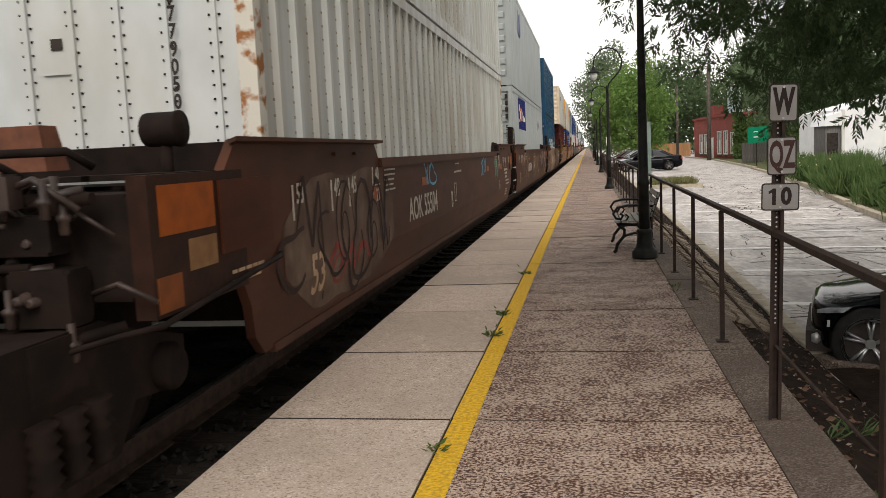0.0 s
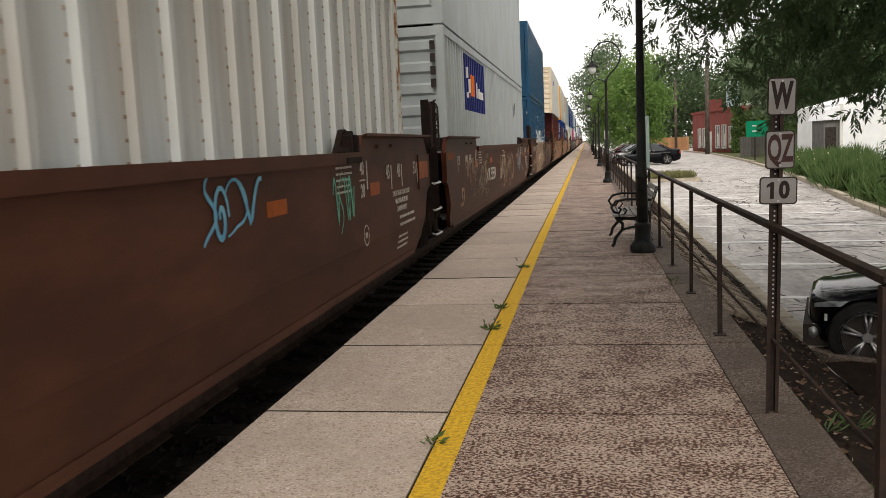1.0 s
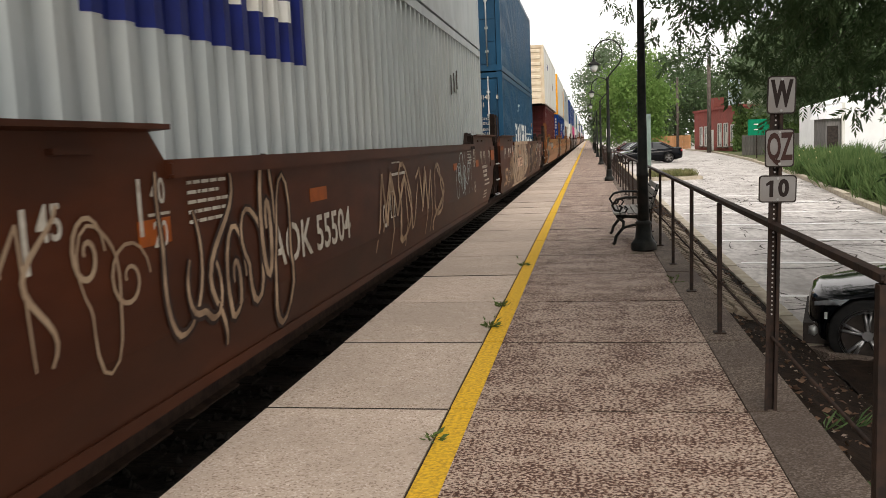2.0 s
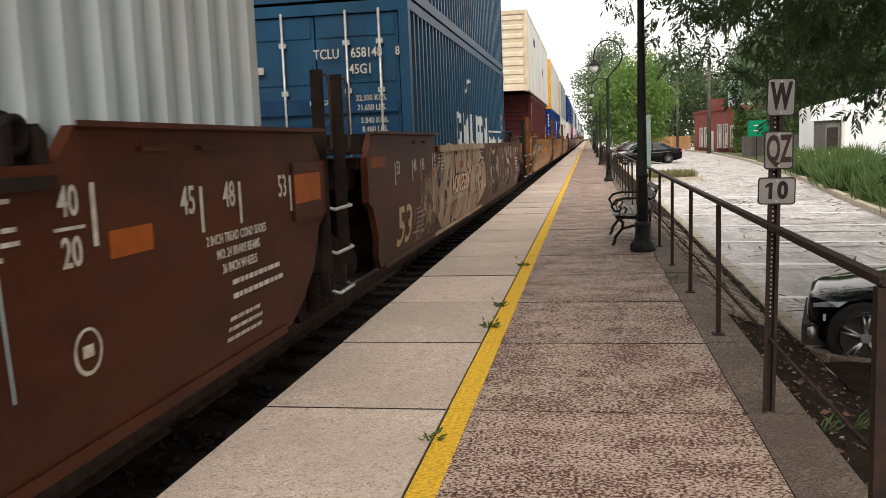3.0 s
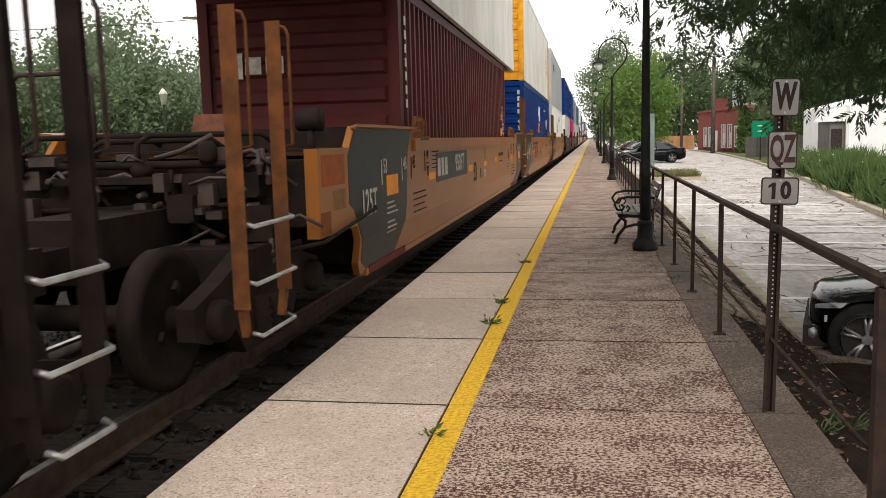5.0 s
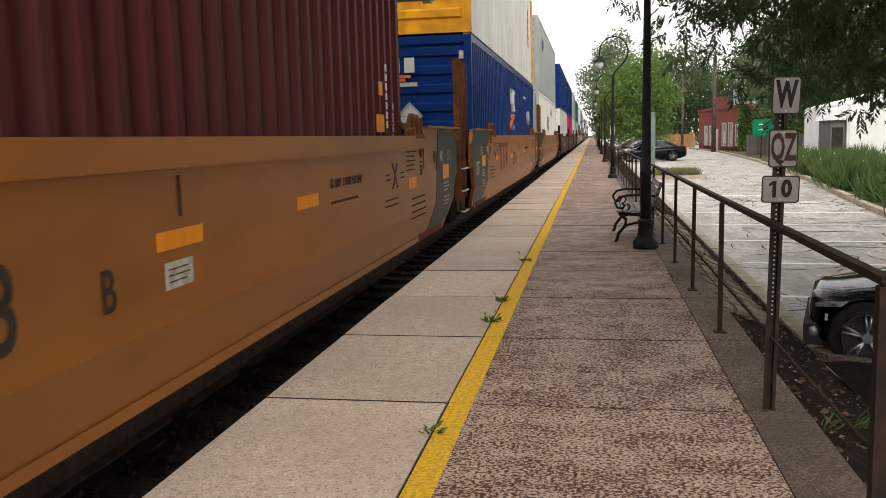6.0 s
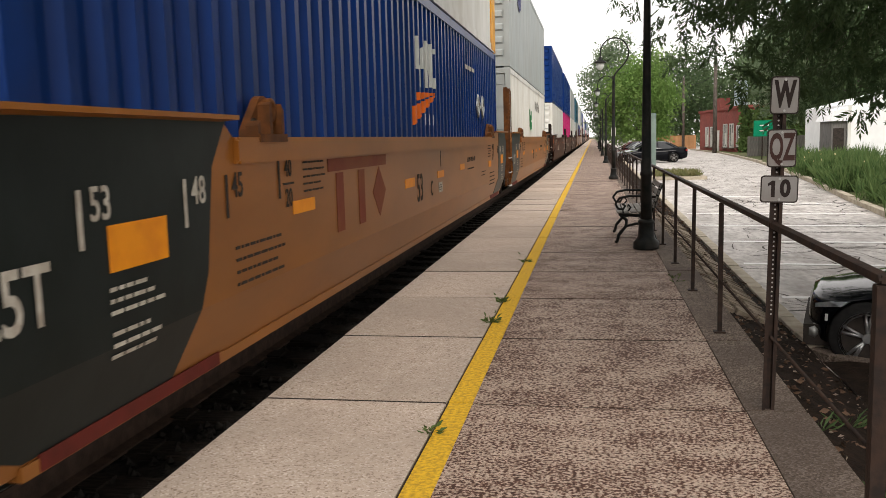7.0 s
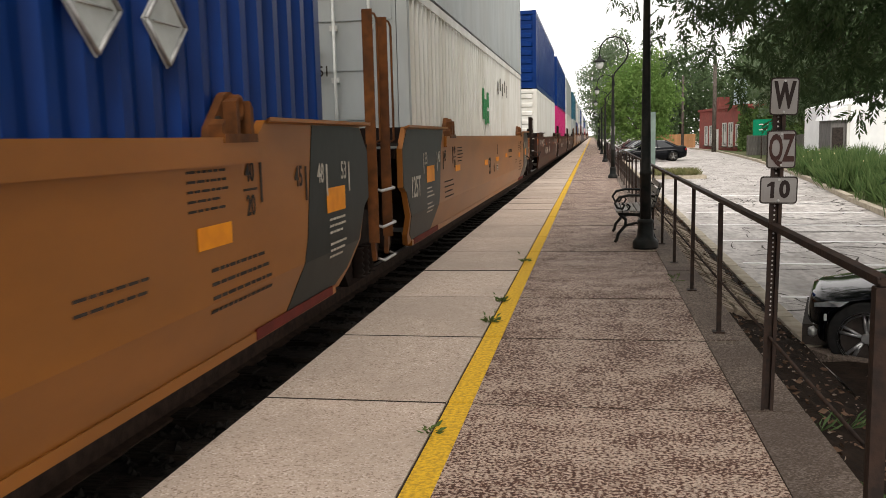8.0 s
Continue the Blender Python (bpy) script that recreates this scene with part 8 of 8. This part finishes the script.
        part("sign_bar", bm, WHITEC, gs, "white bar in place of lettering")
    bm = bmesh.new()
    box(bm, (-0.1, 0.05, 1.1), (0.07, 0.05, 2.3))
    part("post", bm, RUSTP, gs)
    # tall pale sign
    ps = thing("tall_sign", pose(15.6, 91, -0.35), "tall pale blue and white sign on the roof line", "sign")
    bm = bmesh.new()
    box(bm, (0, 0, 5.6), (1.25, 0.25, 3.2))
    part("panel", bm, mat("pale_blue_sign", (0.55, 0.66, 0.72), (0.5, 0.6, 0.66), 2, 0.5), ps)
    bm = bmesh.new()
    box(bm, (0, 0, 2.1), (0.25, 0.2, 4.2))
    box(bm, (0, 0, 7.25), (1.35, 0.3, 0.16))
    part("post", bm, RUSTP, ps)
    # banner behind the first lamp
    bn = thing("banner_sign", pose(3.7, 42, lot_z(42)), "narrow pale green vertical sign on a post", "sign")
    bm = bmesh.new()
    box(bm, (0, 0, 1.75), (0.28, 0.06, 2.5))
    part("panel", bm, mat("pale_green_sign", (0.2, 0.26, 0.23), (0.15, 0.2, 0.18), 3, 0.5), bn)
    bm = bmesh.new()
    box(bm, (0, 0.06, 1.4), (0.07, 0.05, 2.9))
    part("post", bm, STEEL, bn)

    def pole(x, y, h, r, label, arm):
        t = thing("utility_pole", pose(x, y, -0.4), label, "utility pole", "utility poles")
        bm = bmesh.new()
        tube(bm, [(0, 0, 0), (0, 0, h)], r, 10, r * 0.7)
        part("pole", bm, BARK, t)
        if arm:
            bm = bmesh.new()
            box(bm, (-0.3, -0.1, h - 0.25), (2.2, 0.1, 0.12), 12)
            box(bm, (0.3, -0.1, h - 1.3), (1.4, 0.1, 0.1), 12)
            part("crossarm", bm, BARK, t)
            bm = bmesh.new()
            lathe(bm, (-0.42, -0.1, h - 4.0), [(0.24, 0), (0.26, 0.05), (0.26, 0.75), (0.2, 0.85), (0.05, 0.9)], 12)
            part("transformer", bm, mat("grey_transformer", (0.26, 0.24, 0.24), (0.2, 0.18, 0.18), 4, 0.6), t, "grey pole transformer")
            for k in (-1.1, -0.6, 0.4, 0.9):
                bm = bmesh.new()
                lathe(bm, (k - 0.1, -0.1, h - 0.2), [(0.04, 0), (0.06, 0.05), (0.03, 0.16)], 8)
                part("insulator", bm, PLAC, t)
        return t

    pole(10.5, 96, 8, 0.16, "pale wooden utility pole beside the road", False)
    pole(12.3, 85, 9, 0.22, "brown wooden utility pole before the shop", False)
    pole(-21.2, 48, 9.7, 0.16, "grey wooden utility pole with crossarms and transformer", True)
    wire = mat("wire_black", (0.02, 0.02, 0.02), (0.03, 0.03, 0.03), 5, 0.6)

    def cable(a, b, sag):
        bm = bmesh.new()
        pts = [tuple(Vector(a).lerp(Vector(b), k / 14) - Vector((0, 0, sag * 4 * (k / 14) * (1 - k / 14)))) for k in range(15)]
        tube(bm, pts, 0.02, 5)
        solid("overhead_cable", bm, wire, "thin black overhead cable", "cable", group="cables")

    cable((10.5, 96, 7.0), (12.3, 85, 7.2), 0.5)
    cable((12.3, 85, 7.2), (18, 85, 6.5), 0.4)
    cable((10.5, 96, 6.6), (13.2, 99, 3.8), 0.2)
    cable((10.5, 96, 7.3), (6, 140, 8), 0.8)
    cable((-21.2, 48, 9.0), (-60, 30, 9.5), 1.2)
    cable((-21.2, 48, 8.4), (-14, 120, 8), 1.0)
    # house beyond the railway
    hs = thing("house", pose(-25.5, 66, -0.4), "white clapboard house behind trees beyond the railway", "house")
    bm = bmesh.new()
    box(bm, (0, 0, 2.4), (7, 7, 4.8))
    part("wall", bm, wt, hs)
    bm = bmesh.new()
    v = [bm.verts.new(q) for q in ((-3.9, -3.9, 4.7), (3.9, -3.9, 4.7), (3.9, 3.9, 4.7), (-3.9, 3.9, 4.7), (0, -3.9, 6.6), (0, 3.9, 6.6))]
    for f in ((0, 4, 5, 3), (1, 2, 5, 4), (0, 1, 4), (2, 3, 5)):
        bm.faces.new([v[i] for i in f])
    part("roof", bm, mat("grey_shingle", (0.14, 0.13, 0.125), (0.1, 0.095, 0.09), 6, 0.85), hs)
    for x in (-2, 0.2, 2.2):
        bm = bmesh.new()
        box(bm, (x, -3.52, 3.5), (1.0, 0.08, 1.4))
        wi = part("window", bm, INK, hs, "dark house window")
        bm = bmesh.new()
        box(bm, (x, -3.57, 3.5), (0.06, 0.04, 1.4))
        box(bm, (x, -3.57, 3.5), (1.0, 0.04, 0.06))
        part("frame", bm, WHITEC, wi)
    lt = thing("lantern_post", pose(-20.1, 40, -0.3), "white post lantern beyond the railway", "street lamp")
    bm = bmesh.new()
    tube(bm, [(0, 0, 0), (0, 0, 4.0)], 0.06, 8)
    part("post", bm, BLACK, lt)
    bm = bmesh.new()
    lathe(bm, (0, 0, 4.0), [(0.1, 0), (0.2, 0.5), (0.24, 0.52), (0.1, 0.72), (0.02, 0.8)], 10)
    part("lantern", bm, WHITEC, lt, "white lantern head")
    fp = thing("clearance_sign", pose(1.0, 72, 0), "small white sign on a post beside the platform", "sign")
    bm = bmesh.new()
    box(bm, (1.55, 0, 1.9), (0.35, 0.03, 0.7))
    part("panel", bm, WHITEC, fp)
    bm = bmesh.new()
    box(bm, (1.55, 0.04, 0.9), (0.06, 0.05, 1.9))
    part("post", bm, RUSTP, fp)


def far_woods():
    rng = np.random.default_rng(50)
    cen, lf = [], []
    for k in range(900):
        a = rng.random()
        if a < 0.5:
            x, y = rng.uniform(-150, -12), rng.uniform(95, 190)
        elif a < 0.9:
            x, y = rng.uniform(9, 130), rng.uniform(140, 200)
        else:
            x, y = rng.uniform(28, 60), rng.uniform(55, 120)
        cen.append((x, y, rng.uniform(-0.5, 9.5 + 2 * math.sin(x * 0.2))))
    p = np.repeat(np.array(cen), 40, 0) + rng.normal(size=(36000, 3)) * (1.6, 1.6, 1.1)
    me = leaf_mesh("far_woods", p, rng.normal(size=p.shape), 0.9, 0.6, LEAF, rng, 0.1)
    tagged(new("far_woods", me), "dark green woods along the horizon", "woods", kind="stuff")


lot_details()
bed_details()
verge()
buildings()
far_woods()


# ---- motion ----
def motions():
    times = [0.5 * i for i in range(17)]
    for ob, s, z in MOVING:
        walk(ob, [(t, pose(XC, s - run(t), z)) for t in times])
    for ob, y in ROLLING:
        rows = []
        for f in range(0, 241):
            t = f / 30
            rows.append((t, Matrix.Translation((0, y, 0.505)) @ Matrix.Rotation(run(t) / 0.455, 4, "X")))
        walk(ob, rows)


motions()
